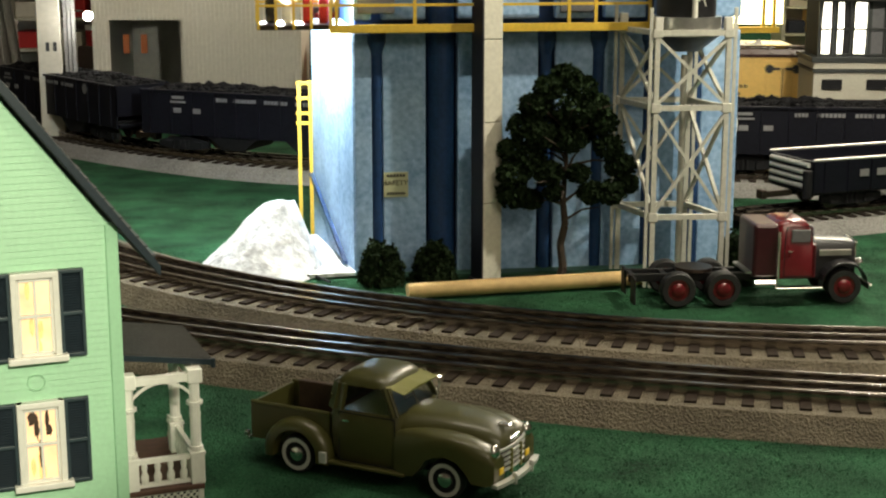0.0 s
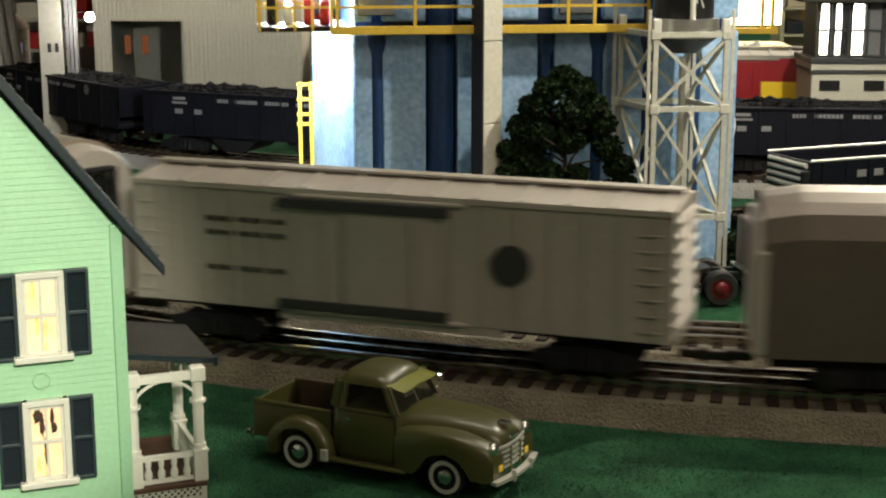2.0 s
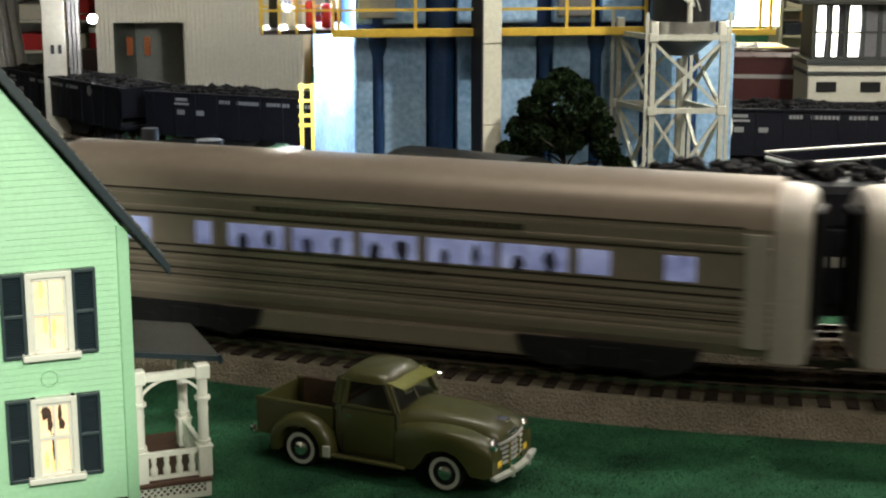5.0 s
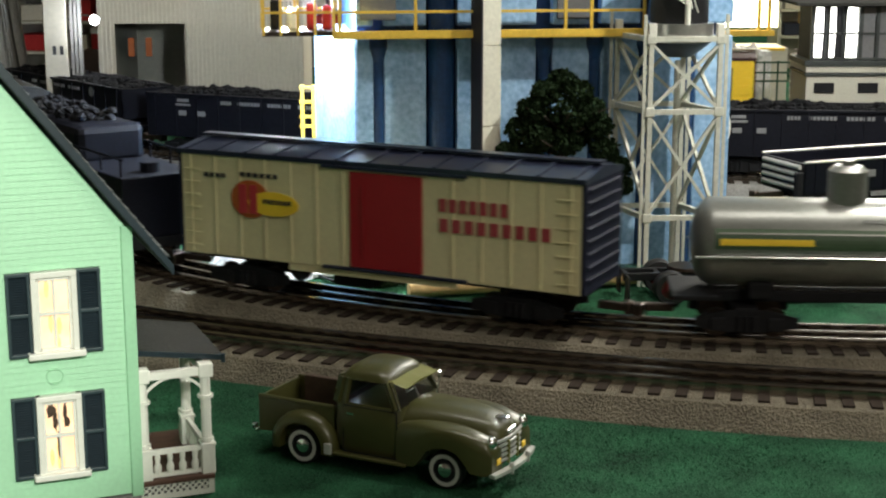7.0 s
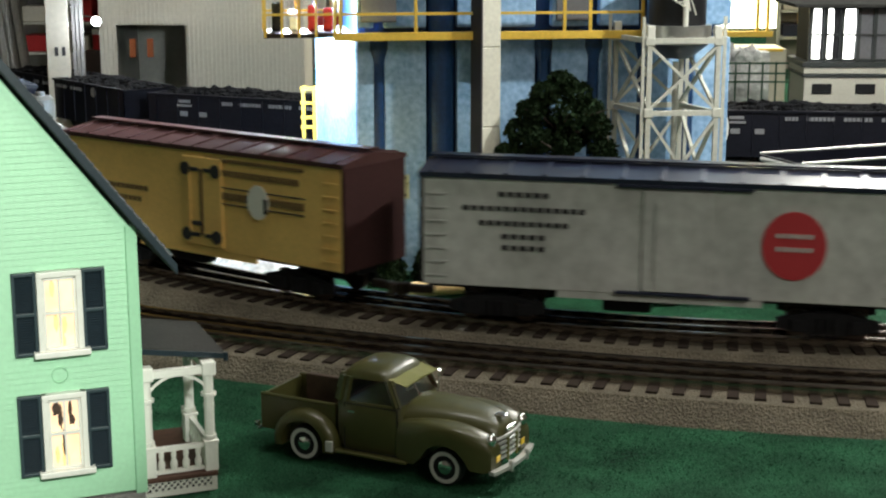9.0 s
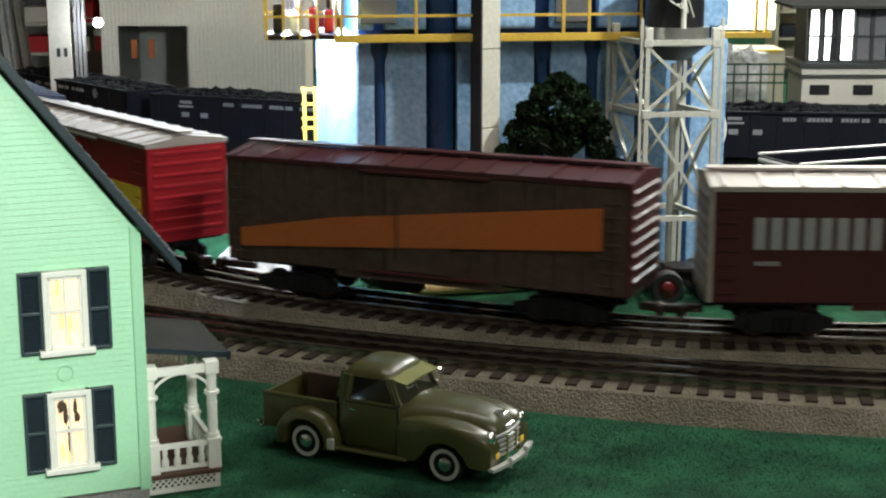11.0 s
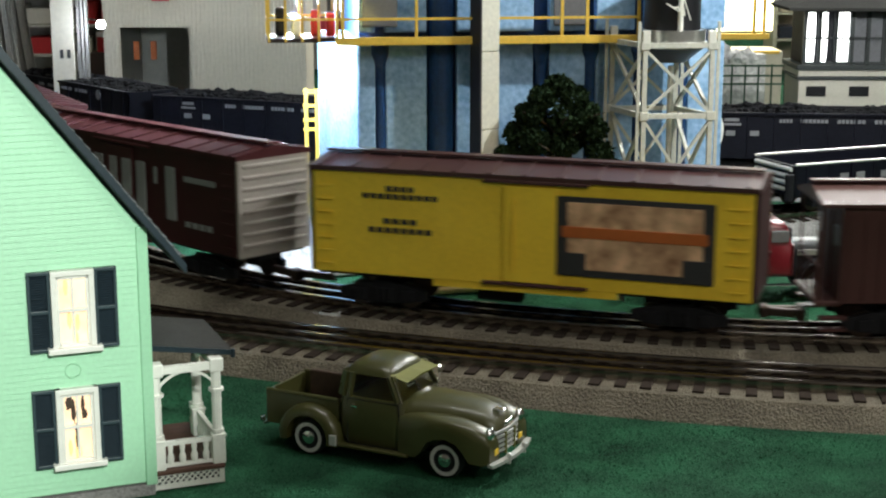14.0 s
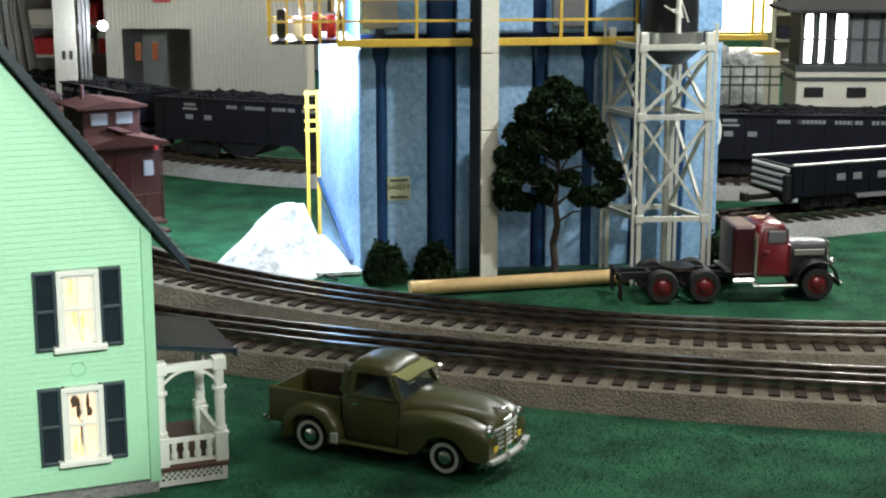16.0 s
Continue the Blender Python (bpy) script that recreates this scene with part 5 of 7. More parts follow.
def make_pickup():
    t = thing("pickup_truck", pose(-0.0235, 0.7077, 0, 0, 0, -26.9), "olive green vintage toy pickup with whitewall tyres on the turf", "pickup truck")
    # cab, lower part
    bm = bmesh.new()
    rings = []
    for z, x0, x1, hw in ((0.0085, -0.021, 0.016, 0.0195), (0.012, -0.0225, 0.0165, 0.0212), (0.022, -0.023, 0.016, 0.0222), (0.031, -0.0228, 0.015, 0.0217), (0.0342, -0.0224, 0.0142, 0.0207)):
        rings.append(oval((x0 + x1) / 2, 0, z, (x1 - x0) / 2, hw, 28, 0.30))
    loft(bm, rings)
    part("cab", bm, "olive", t, smooth=True)
    # roof and pillars
    bm = bmesh.new()
    rings = []
    for z, x0, x1, hw, pw in ((0.0450, -0.0205, 0.0075, 0.0182, 0.34), (0.0470, -0.0200, 0.0068, 0.0176, 0.40), (0.0490, -0.0182, 0.0050, 0.0156, 0.48), (0.0504, -0.0150, 0.0020, 0.0118, 0.6), (0.0510, -0.0110, -0.002, 0.0060, 0.7)):
        rings.append(oval((x0 + x1) / 2, 0, z, (x1 - x0) / 2, hw, 28, pw))
    loft(bm, rings)
    part("cab_roof", bm, "olive", t, smooth=True)
    for sy in (-1, 1):
        for xa, xb, wa, wb, ww in ((0.0128, 0.0070, 0.0192, 0.0172, 0.0018), (0.0116, 0.0055, 0.0203, 0.0180, 0.0018), (-0.0158, -0.0148, 0.0206, 0.0182, 0.0026), (-0.0205, -0.0188, 0.0196, 0.0172, 0.0050)):
            bm = bmesh.new()
            bar(bm, (xa, sy * wa, 0.0336), (xb, sy * wb, 0.0456), ww, 0.0022)
            part("pillar", bm, "olive", t)
    bm = bmesh.new()
    bar(bm, (0.0136, 0, 0.0340), (0.0076, 0, 0.0455), 0.0009, 0.0009)
    part("screen_divider", bm, "chrome", t)
    bm = bmesh.new()
    box(bm, -0.0215, 0, 0.0365, 0.0014, 0.038, 0.0065)
    box(bm, -0.0200, 0, 0.0445, 0.0014, 0.034, 0.0040)
    part("rear_panel", bm, "olive", t)
    for name, pts in (("windscreen", [(0.0134, -0.0184, 0.0340), (0.0134, 0.0184, 0.0340), (0.0074, 0.0164, 0.0454), (0.0074, -0.0164, 0.0454)]),
                      ("rear_window", [(-0.0212, -0.0150, 0.0385), (-0.0212, 0.0150, 0.0385), (-0.0202, 0.0132, 0.0430), (-0.0202, -0.0132, 0.0430)])):
        bm = bmesh.new()
        f = bm.faces.new([bm.verts.new(p) for p in pts])
        r = bmesh.ops.extrude_face_region(bm, geom=[f])
        bmesh.ops.translate(bm, vec=(0.0004, 0, 0.0002), verts=[v for v in r["geom"] if isinstance(v, bmesh.types.BMVert)])
        part(name, bm, "glass", t)
    for sy in (-1, 1):
        bm = bmesh.new()
        f = bm.faces.new([bm.verts.new(p) for p in [(0.0114, sy * 0.0201, 0.0340), (0.0054, sy * 0.0179, 0.0452), (-0.0146, sy * 0.0180, 0.0452), (-0.0156, sy * 0.0204, 0.0340)]])
        r = bmesh.ops.extrude_face_region(bm, geom=[f])
        bmesh.ops.translate(bm, vec=(0, -sy * 0.0004, 0), verts=[v for v in r["geom"] if isinstance(v, bmesh.types.BMVert)])
        part("side_window", bm, "glass", t)
        bm = bmesh.new()
        pts = [(0.0125, sy * 0.0211, 0.0328), (0.0138, sy * 0.0221, 0.0100), (-0.0160, sy * 0.0221, 0.0100), (-0.0165, sy * 0.0212, 0.0328)]
        for a, b in zip(pts, pts[1:] + pts[:1]):
            bar(bm, a, b, 0.0004, 0.0004)
        part("door_seam", bm, "black_dull", t)
        bm = bmesh.new()
        bar(bm, (-0.0135, sy * 0.0228, 0.0295), (-0.0100, sy * 0.0228, 0.0295), 0.0008, 0.0008)
        part("door_handle", bm, "chrome", t)
        bm = bmesh.new()
        bar(bm, (0.0138, sy * 0.0201, 0.0338), (0.0078, sy * 0.0178, 0.0452), 0.0007, 0.0007)
        part("window_trim", bm, "chrome", t)
    bm = bmesh.new()
    box(bm, -0.012, 0, 0.020, 0.008, 0.034, 0.016, 0.002)
    box(bm, -0.017, 0, 0.028, 0.004, 0.034, 0.014, 0.0015)
    part("bench_seat", bm, "brown_seat", t)
    bm = bmesh.new()
    for k in range(16):
        a, b = k * math.tau / 16, (k + 1) * math.tau / 16
        bar(bm, (0.004 - 0.002 * math.sin(a), 0.009 + 0.0042 * math.cos(a), 0.0345 + 0.0036 * math.sin(a)), (0.004 - 0.002 * math.sin(b), 0.009 + 0.0042 * math.cos(b), 0.0345 + 0.0036 * math.sin(b)), 0.0006, 0.0006)
    bar(bm, (0.004, 0.0050, 0.0345), (0.004, 0.0130, 0.0345), 0.0006, 0.0006)
    part("steering_wheel", bm, "white_trim", t)
    # sun visor
    bm = bmesh.new()
    loft(bm, [[(0.0055, y, 0.0468 - 0.0006 * abs(y) / 0.016) for y in (-0.0168, -0.008, 0, 0.008, 0.0168)] + [(0.0055, y, 0.0461) for y in (0.0168, 0.008, 0, -0.008, -0.0168)],
              [(0.0150, y, 0.0446 - 0.0010 * abs(y) / 0.016) for y in (-0.0168, -0.008, 0, 0.008, 0.0168)] + [(0.0150, y, 0.0438) for y in (0.0168, 0.008, 0, -0.008, -0.0168)]])
    part("sun_visor", bm, "olive_light", t)
    # bonnet
    bm = bmesh.new()
    loft(bm, [arch_ring(x, 0.014, top, hw) for x, top, hw in ((0.0130, 0.0350, 0.0198), (0.022, 0.0356, 0.0186), (0.034, 0.0354, 0.0166), (0.046, 0.0340, 0.0146), (0.054, 0.0320, 0.0128), (0.0590, 0.0292, 0.0112), (0.0612, 0.0255, 0.0100))])
    part("bonnet", bm, "olive", t, smooth=True)
    bm = bmesh.new()
    box(bm, 0.0575, 0, 0.0316, 0.006, 0.0045, 0.0012, 0.0005)
    part("bonnet_ornament", bm, "chrome", t)
    bm = bmesh.new()
    box(bm, 0.0622, 0, 0.0265, 0.0012, 0.009, 0.0018, 0.0004)
    part("badge", bm, "chrome", t)
    for sy in (-1, 1):
        # front wing
        bm = bmesh.new()
        rings = []
        for x, low, top, yc, hw in ((0.0125, 0.0085, 0.0275, 0.0175, 0.0046), (0.0170, 0.0085, 0.0290, 0.0178, 0.0056), (0.0230, 0.0090, 0.0300, 0.0180, 0.0064), (0.0268, 0.0130, 0.0303, 0.0181, 0.0068), (0.0300, 0.0178, 0.0304, 0.0181, 0.0070), (0.0340, 0.0200, 0.0304, 0.0181, 0.0071),
                                    (0.0400, 0.0208, 0.0302, 0.0181, 0.0071), (0.0455, 0.0192, 0.0297, 0.0180, 0.0071), (0.0495, 0.0152, 0.0290, 0.0178, 0.0071), (0.0525, 0.0105, 0.0282, 0.0176, 0.0070), (0.0590, 0.0100, 0.0258, 0.0170, 0.0066), (0.0624, 0.0105, 0.0215, 0.0163, 0.0054)):
            rings.append([(p[0], p[1] + sy * yc, p[2]) for p in arch_ring(x, low, top, hw, 10, 0.5)])
        loft(bm, rings)
        part("front_wing", bm, "olive", t, smooth=True)
        # rear wing
        bm = bmesh.new()
        rings = []
        for y, k in ((0.0150, 1.0), (0.0200, 1.0), (0.0230, 0.97), (0.0248, 0.90), (0.0255, 0.78)):
            ring = []
            for i in range(13):
                a = math.pi * (1.06 - 1.12 * i / 12)
                ring.append((-0.0385 + 0.0185 * k * math.cos(a), sy * y, 0.0095 + 0.0170 * k * math.sin(a)))
            for i in range(12, -1, -1):
                a = math.pi * (1.06 - 1.12 * i / 12)
                ring.append((-0.0385 + 0.0118 * math.cos(a), sy * y, 0.0095 + 0.0118 * math.sin(a)))
            rings.append(ring)
        loft(bm, rings)
        part("rear_wing", bm, "olive", t, smooth=True)
        slab(t, sy * 0.0250, -0.0232, 0.0105, 0.0040, 0.0056, "bright_trim", "stone_guard", "bright chrome stone guard", thick=0.0015)
        # bed side
        bm = bmesh.new()
        box(bm, -0.0445, sy * 0.0182, 0.0205, 0.0430, 0.0016, 0.0175, 0.0004)
        rod(bm, (-0.0660, sy * 0.0184, 0.0295), (-0.0230, sy * 0.0184, 0.0295), 0.0011, 10)
        part("bed_side", bm, "olive", t)
        bm = bmesh.new()
        box(bm, -0.001, sy * 0.0228, 0.0085, 0.040, 0.0045, 0.0014, 0.0004)
        part("running_board", bm, "olive", t)
        # headlamp
        bm = bmesh.new()
        v = bmesh.ops.create_uvsphere(bm, u_segments=18, v_segments=10, radius=0.0034)["verts"]
        bmesh.ops.transform(bm, matrix=pose(0.0604, sy * 0.0172, 0.0242) @ Matrix.Diagonal((0.7, 1, 1, 1)), verts=v)
        lamp = part("headlight", bm, "chrome", t, smooth=True)
        slab(t, sy * 0.0140, 0.0622, 0.0148, 0.0012, 0.0030, "bright_yellow", "parking_light", "small amber parking light", thick=0.0042)
        car_wheel(t, 0.0385, sy * 0.0195, 0.0092, 0.0056, sy, rim="black_dull")
        car_wheel(t, -0.0385, sy * 0.0205, 0.0092, 0.0056, sy, rim="black_dull")
    # radiator grille: curved bars
    for k in range(5):
        bm = bmesh.new()
        z = 0.0140 + k * 0.0024
        hw = 0.0150 - 0.0009 * max(0, k - 2) - (0.0012 if k == 0 else 0)
        pts = [(0.0630 - 0.0022 * (y / 0.015) ** 2, y, z) for y in [hw * (i / 6 - 1) for i in range(13)]]
        for a, b in zip(pts, pts[1:]):
            bar(bm, a, b, 0.0011, 0.0011)
        part("grille_bar", bm, "bright_trim", t)
    bm = bmesh.new()
    box(bm, 0.0598, 0, 0.0175, 0.003, 0.026, 0.0125, 0.001)
    part("grille_back", bm, "black_dull", t)
    bm = bmesh.new()
    for y in (-0.005, 0.005):
        box(bm, 0.0632, y, 0.0172, 0.0012, 0.0010, 0.011)
    part("grille_post", bm, "olive_light", t)
    bm = bmesh.new()
    pts = [(0.0662 - 0.0030 * (y / 0.022) ** 2, y, 0.0102) for y in [0.0225 * (i / 7 - 1) for i in range(15)]]
    for a, b in zip(pts, pts[1:]):
        bar(bm, a, b, 0.0032, 0.0016)
    part("front_bumper", bm, "bright_trim", t)
    for y in (-0.009, 0.009):
        bm = bmesh.new()
        box(bm, 0.0668, y, 0.0106, 0.0022, 0.0018, 0.0058, 0.0007)
        part("bumper_guard", bm, "bright_trim", t)
    # bed
    bm = bmesh.new()
    box(bm, -0.0445, 0, 0.0135, 0.0430, 0.036, 0.0016)
    part("bed_floor", bm, "brown_seat", t)
    bm = bmesh.new()
    box(bm, -0.0660, 0, 0.0205, 0.0016, 0.037, 0.0175, 0.0004)
    part("tailgate", bm, "olive", t)
    bm = bmesh.new()
    box(bm, -0.0236, 0, 0.0205, 0.0014, 0.036, 0.0175, 0.0003)
    part("bed_front", bm, "olive", t)
    bm = bmesh.new()
    box(bm, -0.0410, 0.0100, 0.0250, 0.0320, 0.0030, 0.0180, 0.0006)
    part("side_board", bm, "brown_seat", t, "dark brown board standing in the bed")
    bm = bmesh.new()
    rod(bm, (0.0125, 0.0200, 0.0310), (0.0130, 0.0235, 0.0395), 0.0004, 6)
    wheel_mesh(bm, 0, 0, 0, 0.0001, 0.0001, 6)
    v = bmesh.ops.create_cone(bm, cap_ends=True, segments=16, radius1=0.0022, radius2=0.0018, depth=0.0014)["verts"]
    bmesh.ops.transform(bm, matrix=pose(0.0130, 0.0238, 0.0400, 0, 90), verts=v)
    part("wing_mirror", bm, "chrome", t)
    bm = bmesh.new()
    box(bm, -0.0675, 0, 0.0115, 0.0015, 0.040, 0.0022, 0.0005)
    box(bm, -0.0670, -0.0215, 0.0145, 0.0020, 0.0030, 0.0030, 0.0006)
    part("rear_bumper", bm, "chrome", t)
    bm = bmesh.new()
    box(bm, 0, 0, 0.0095, 0.115, 0.022, 0.004, 0.001)
    rod(bm, (0.0385, -0.018, 0.0092), (0.0385, 0.018, 0.0092), 0.0015, 8)
    rod(bm, (-0.0385, -0.019, 0.0092), (-0.0385, 0.019, 0.0092), 0.0015, 8)
    part("chassis", bm, "black_dull", t)


make_pickup()


# ---- the red tractor unit ----
def make_tractor():
    t = thing("tractor_truck", pose(0.218, 1.0375, 0, 0, 0, 5.0), "red toy tractor truck with black frame and red wheels", "truck")
    bm = bmesh.new()
    rings = []
    for z, x0, x1, hw, pw in ((0.018, 0.002, 0.031, 0.0190, 0.25), (0.040, 0.002, 0.031, 0.0190, 0.25), (0.0405, 0.002, 0.029, 0.0188, 0.25), (0.0530, 0.003, 0.026, 0.0175, 0.28), (0.0555, 0.005, 0.024, 0.0160, 0.34), (0.0568, 0.008, 0.021, 0.0120, 0.5)):
        rings.append(oval((x0 + x1) / 2, 0, z, (x1 - x0) / 2, hw, 28, pw))
    loft(bm, rings)
    part("cab", bm, "red_paint", t, smooth=True)
    bm = bmesh.new()
    box(bm, -0.0045, 0, 0.0365, 0.017, 0.0372, 0.0365, 0.0022)
    part("sleeper", bm, "maroon_paint", t)
    for sy in (-1, 1):
        slab(t, sy * 0.0186, 0.0190, 0.0465, 0.0130, 0.0085, "car_window_off", "side_window", thick=0.0016)
        bm = bmesh.new()
        pts = [(0.0285, sy * 0.0192, 0.0400), (0.0285, sy * 0.0192, 0.0190), (0.0080, sy * 0.0192, 0.0190), (0.0080, sy * 0.0190, 0.0400), (0.0095, sy * 0.0180, 0.0525), (0.0250, sy * 0.0180, 0.0525)]
        for a, b in zip(pts, pts[1:] + pts[:1]):
            bar(bm, a, b, 0.0004, 0.0004)
        part("door_seam", bm, "black_dull", t)
        bm = bmesh.new()
        bar(bm, (0.0100, sy * 0.0196, 0.0360), (0.0130, sy * 0.0196, 0.0360), 0.0008, 0.0008)
        part("door_handle", bm, "chrome", t)
        bm = bmesh.new()
        rod(bm, (0.0035, sy * 0.0208, 0.012), (0.0035, sy * 0.0208, 0.050), 0.0012, 10)
        part("exhaust_pipe", bm, "chrome", t)
        bm = bmesh.new()
        rings = []
        for i in range(12):
            a = math.pi * (1.05 - 1.0 * i / 11)
            x, z = 0.049 + 0.0155 * math.cos(a), 0.013 + 0.0150 * math.sin(a)
            rings.append([(x, sy * 0.0130, z), (x, sy * 0.0235, z - 0.0006), (x, sy * 0.0235, z + 0.0006), (x, sy * 0.0130, z + 0.0014)])
        loft(bm, rings)
        part("front_wing", bm, "black_paint", t)
        bm = bmesh.new()
        box(bm, 0.018, sy * 0.0205, 0.0115, 0.032, 0.006, 0.0016, 0.0004)
        rod(bm, (-0.012, sy * 0.0185, 0.014), (0.004, sy * 0.0185, 0.014), 0.0032, 12)
        part("running_board", bm, "chrome", t)
        bm = bmesh.new()
        v = bmesh.ops.create_uvsphere(bm, u_segments=14, v_segments=8, radius=0.0032)["verts"]
        bmesh.ops.translate(bm, vec=(0.0605, sy * 0.0155, 0.0270), verts=v)
        part("headlight", bm, "chrome", t, smooth=True)
        slab(t, sy * 0.0128, 0.045, 0.0335, 0.022, 0.0042, "steel", "bonnet_louvre", "pale bonnet side louvre", thick=0.0008)
        car_wheel(t, 0.049, sy * 0.0195, 0.0120, 0.0065, sy, hub="red_paint", wall=None, rim="red_paint")
        for x in (-0.0335, -0.0640):
            car_wheel(t, x, sy * 0.0190, 0.0120, 0.0100, sy, hub="red_paint", wall=None, rim="red_paint")
    slab(t, 0, 0.0285, 0.0470, 0.0012, 0.0085, "car_window_off", "windscreen", thick=0.029)
    bm = bmesh.new()
    loft(bm, [arch_ring(x, 0.016, top, hw, 10, 0.5) for x, top, hw in ((0.030, 0.0425, 0.0130), (0.050, 0.0415, 0.0122), (0.0590, 0.0405, 0.0115))])
    part("bonnet", bm, "black_paint", t, smooth=True)
    bm = bmesh.new()
    box(bm, 0.0598, 0, 0.0285, 0.0022, 0.0215, 0.0245, 0.001)
    part("radiator", bm, "chrome", t)
    bm = bmesh.new()
    box(bm, 0.0665, 0, 0.0115, 0.0026, 0.047, 0.0050, 0.001)
    part("front_bumper", bm, "chrome", t)
    bm = bmesh.new()
    for sy in (-1, 1):
        box(bm, -0.018, sy * 0.0075, 0.0175, 0.154, 0.0022, 0.0055, 0.0004)
    for x in (-0.092, -0.070, -0.048, -0.026, -0.004):
        box(bm, x, 0, 0.0178, 0.003, 0.016, 0.004)
    for x in (-0.0335, -0.0640, 0.049):
        rod(bm, (x, -0.018, 0.012), (x, 0.018, 0.012), 0.0018, 8)
    part("frame", bm, "black_paint", t)
    bm = bmesh.new()
    v = bmesh.ops.create_cone(bm, cap_ends=True, segments=24, radius1=0.0130, radius2=0.0125, depth=0.0022)["verts"]
    bmesh.ops.translate(bm, vec=(-0.049, 0, 0.0222), verts=v)
    part("fifth_wheel", bm, "rail_dark", t)
    for sy in (-1, 1):
        bm = bmesh.new()
        box(bm, -0.0930, sy * 0.0150, 0.0110, 0.0012, 0.0130, 0.0180, 0.0003)
        part("mud_flap", bm, "tyre", t)
    bm = bmesh.new()
    box(bm, -0.012, 0, 0.0215, 0.010, 0.032, 0.0012)
    part("deck_plate", bm, "steel", t)
    for k in range(3):
        bm = bmesh.new()
        rod(bm, (0.012 + 0.004 * k, -0.008 + 0.008 * k, 0.0565), (0.012 + 0.004 * k, -0.008 + 0.008 * k, 0.0585), 0.001, 8)
        part("roof_lamp", bm, "steel", t)


make_tractor()


# ---- the blue mill: x along its front from the left corner, y into it ----
def make_mill():
    mill = thing("mill_building", pose(-0.0628, 1.1000, 0, 0, 0, 8), "tall blue steel mill building with pale weathered panels and yellow catwalk", "building")
    wide, deep, tall = 0.281, 0.155, 0.34
    bm = bmesh.new()
    box(bm, wide / 2, 0.008 + deep / 2, tall / 2, wide - 0.004, deep - 0.012, tall, 0.001)
    part("wall_core", bm, "blue_deep", mill)
    spans = [(0.0, 0.0125), (0.020, 0.0510), (0.0735, 0.0990), (0.1010, 0.1320), (0.1440, 0.1720), (0.1800, 0.2100), (0.2180, 0.2450), (0.2530, 0.2810)]
    for a, b in spans:
        for z0, z1 in ((0.0, 0.1745), (0.1835, tall)):
            bm = bmesh.new()
            box(bm, (a + b) / 2, 0.004, (z0 + z1) / 2, b - a, 0.010, z1 - z0, 0.0012)
            part("panel", bm, "blue_panel", mill)
    for x in (0.0162, 0.1380, 0.1760, 0.2140, 0.2490):
        bm = bmesh.new()
        rod(bm, (x, 0.002, 0), (x, 0.002, 0.158), 0.0042, 16)
        rod(bm, (x, 0.002, 0.158), (x, 0.002, 0.168), 0.0042, 16, 0.0072)
        rod(bm, (x, 0.002, 0.168), (x, 0.002, 0.178), 0.0072, 16)
        part("downpipe", bm, "blue_deep", mill)
    bm = bmesh.new()
    rod(bm, (0.0625, 0.006, 0), (0.0625, 0.006, tall), 0.0095, 24)
    part("half_round_column", bm, "blue_deep", mill)
    for k in range(3):
        bm = bmesh.new()
        q0, q1 = k / 3 + 0.003, (k + 1) / 3 - 0.003
        for z0, z1 in ((0.0, 0.1755),):
            ring = [(-0.0210 * q0 - 0.0006, 0.002 + 0.146 * q0), (-0.0210 * q1 - 0.0006, 0.002 + 0.146 * q1), (0.02, 0.002 + 0.146 * q1), (0.02, 0.002 + 0.146 * q0)]
            loft(bm, [[(x, y, z0) for x, y in ring], [(x, y, z1) for x, y in ring]])
        part("flank_panel", bm, "blue_panel", mill)
    bm = bmesh.new()
    bar(bm, (-0.006, 0.02, 0.006), (-0.0235, 0.14, 0.052), 0.003, 0.003)
    part("side_brace", bm, "blue_deep", mill)
    # plinth edge
    bm = bmesh.new()
    box(bm, wide / 2 + 0.01, -0.004, 0.0012, wide + 0.02, 0.02, 0.0024)
    part("plinth", bm, "green_metal", mill)
    # windows above the catwalk
    for x in (-0.004 + 0.02, 0.1600):
        bm = bmesh.new()
        box(bm, x, -0.0025, 0.199, 0.026, 0.002, 0.022, 0.0004)
        w = part("window", bm, "car_window_off", mill)
    # sign
    bm = bmesh.new()
    box(bm, 0.0292, -0.0016, 0.0668, 0.0176, 0.0012, 0.0180, 0.0002)
    s = part("safety_sign", bm, "sign_pale", mill, "pale yellow-green safety notice")
    text_mesh("SAFETY", 0.0052, pose(0.0292, -0.0024, 0.0680, 90), "ink", s, extrude_by=0.0001)
    for zz, n in ((0.0735, 6), (0.0605, 7)):
        bars(s, -0.0024, 0.0225, 0.0360, zz, 0.0018, n, "ink")
    # catwalk
    z = 0.1790
    bm = bmesh.new()
    box(bm, 0.095, -0.010, z, 0.226, 0.022, 0.0018)
    part("catwalk_deck", bm, "rail_dark", mill)
    bm = bmesh.new()
    box(bm, 0.095, -0.022, z, 0.226, 0.0026, 0.0058, 0.0004)
    part("toe_board", bm, "yellow_paint", mill)
    for h in (0.016, 0.032):
        bm = bmesh.new()
        bar(bm, (-0.018, -0.022, z + h), (0.208, -0.022, z + h), 0.0019, 0.0019)
        part("handrail", bm, "yellow_paint", mill)
    for x in (-0.0170, -0.0130, 0.0408, 0.0965, 0.1490, 0.1680, 0.2070):
        bm = bmesh.new()
        bar(bm, (x, -0.022, z), (x, -0.022, z + 0.034), 0.0022, 0.0022)
        part("rail_post", bm, "yellow_paint", mill)
    bm = bmesh.new()
    box(bm, -0.0420, 0.005, z + 0.001, 0.050, 0.050, 0.0030)
    part("side_deck", bm, "rail_dark", mill)
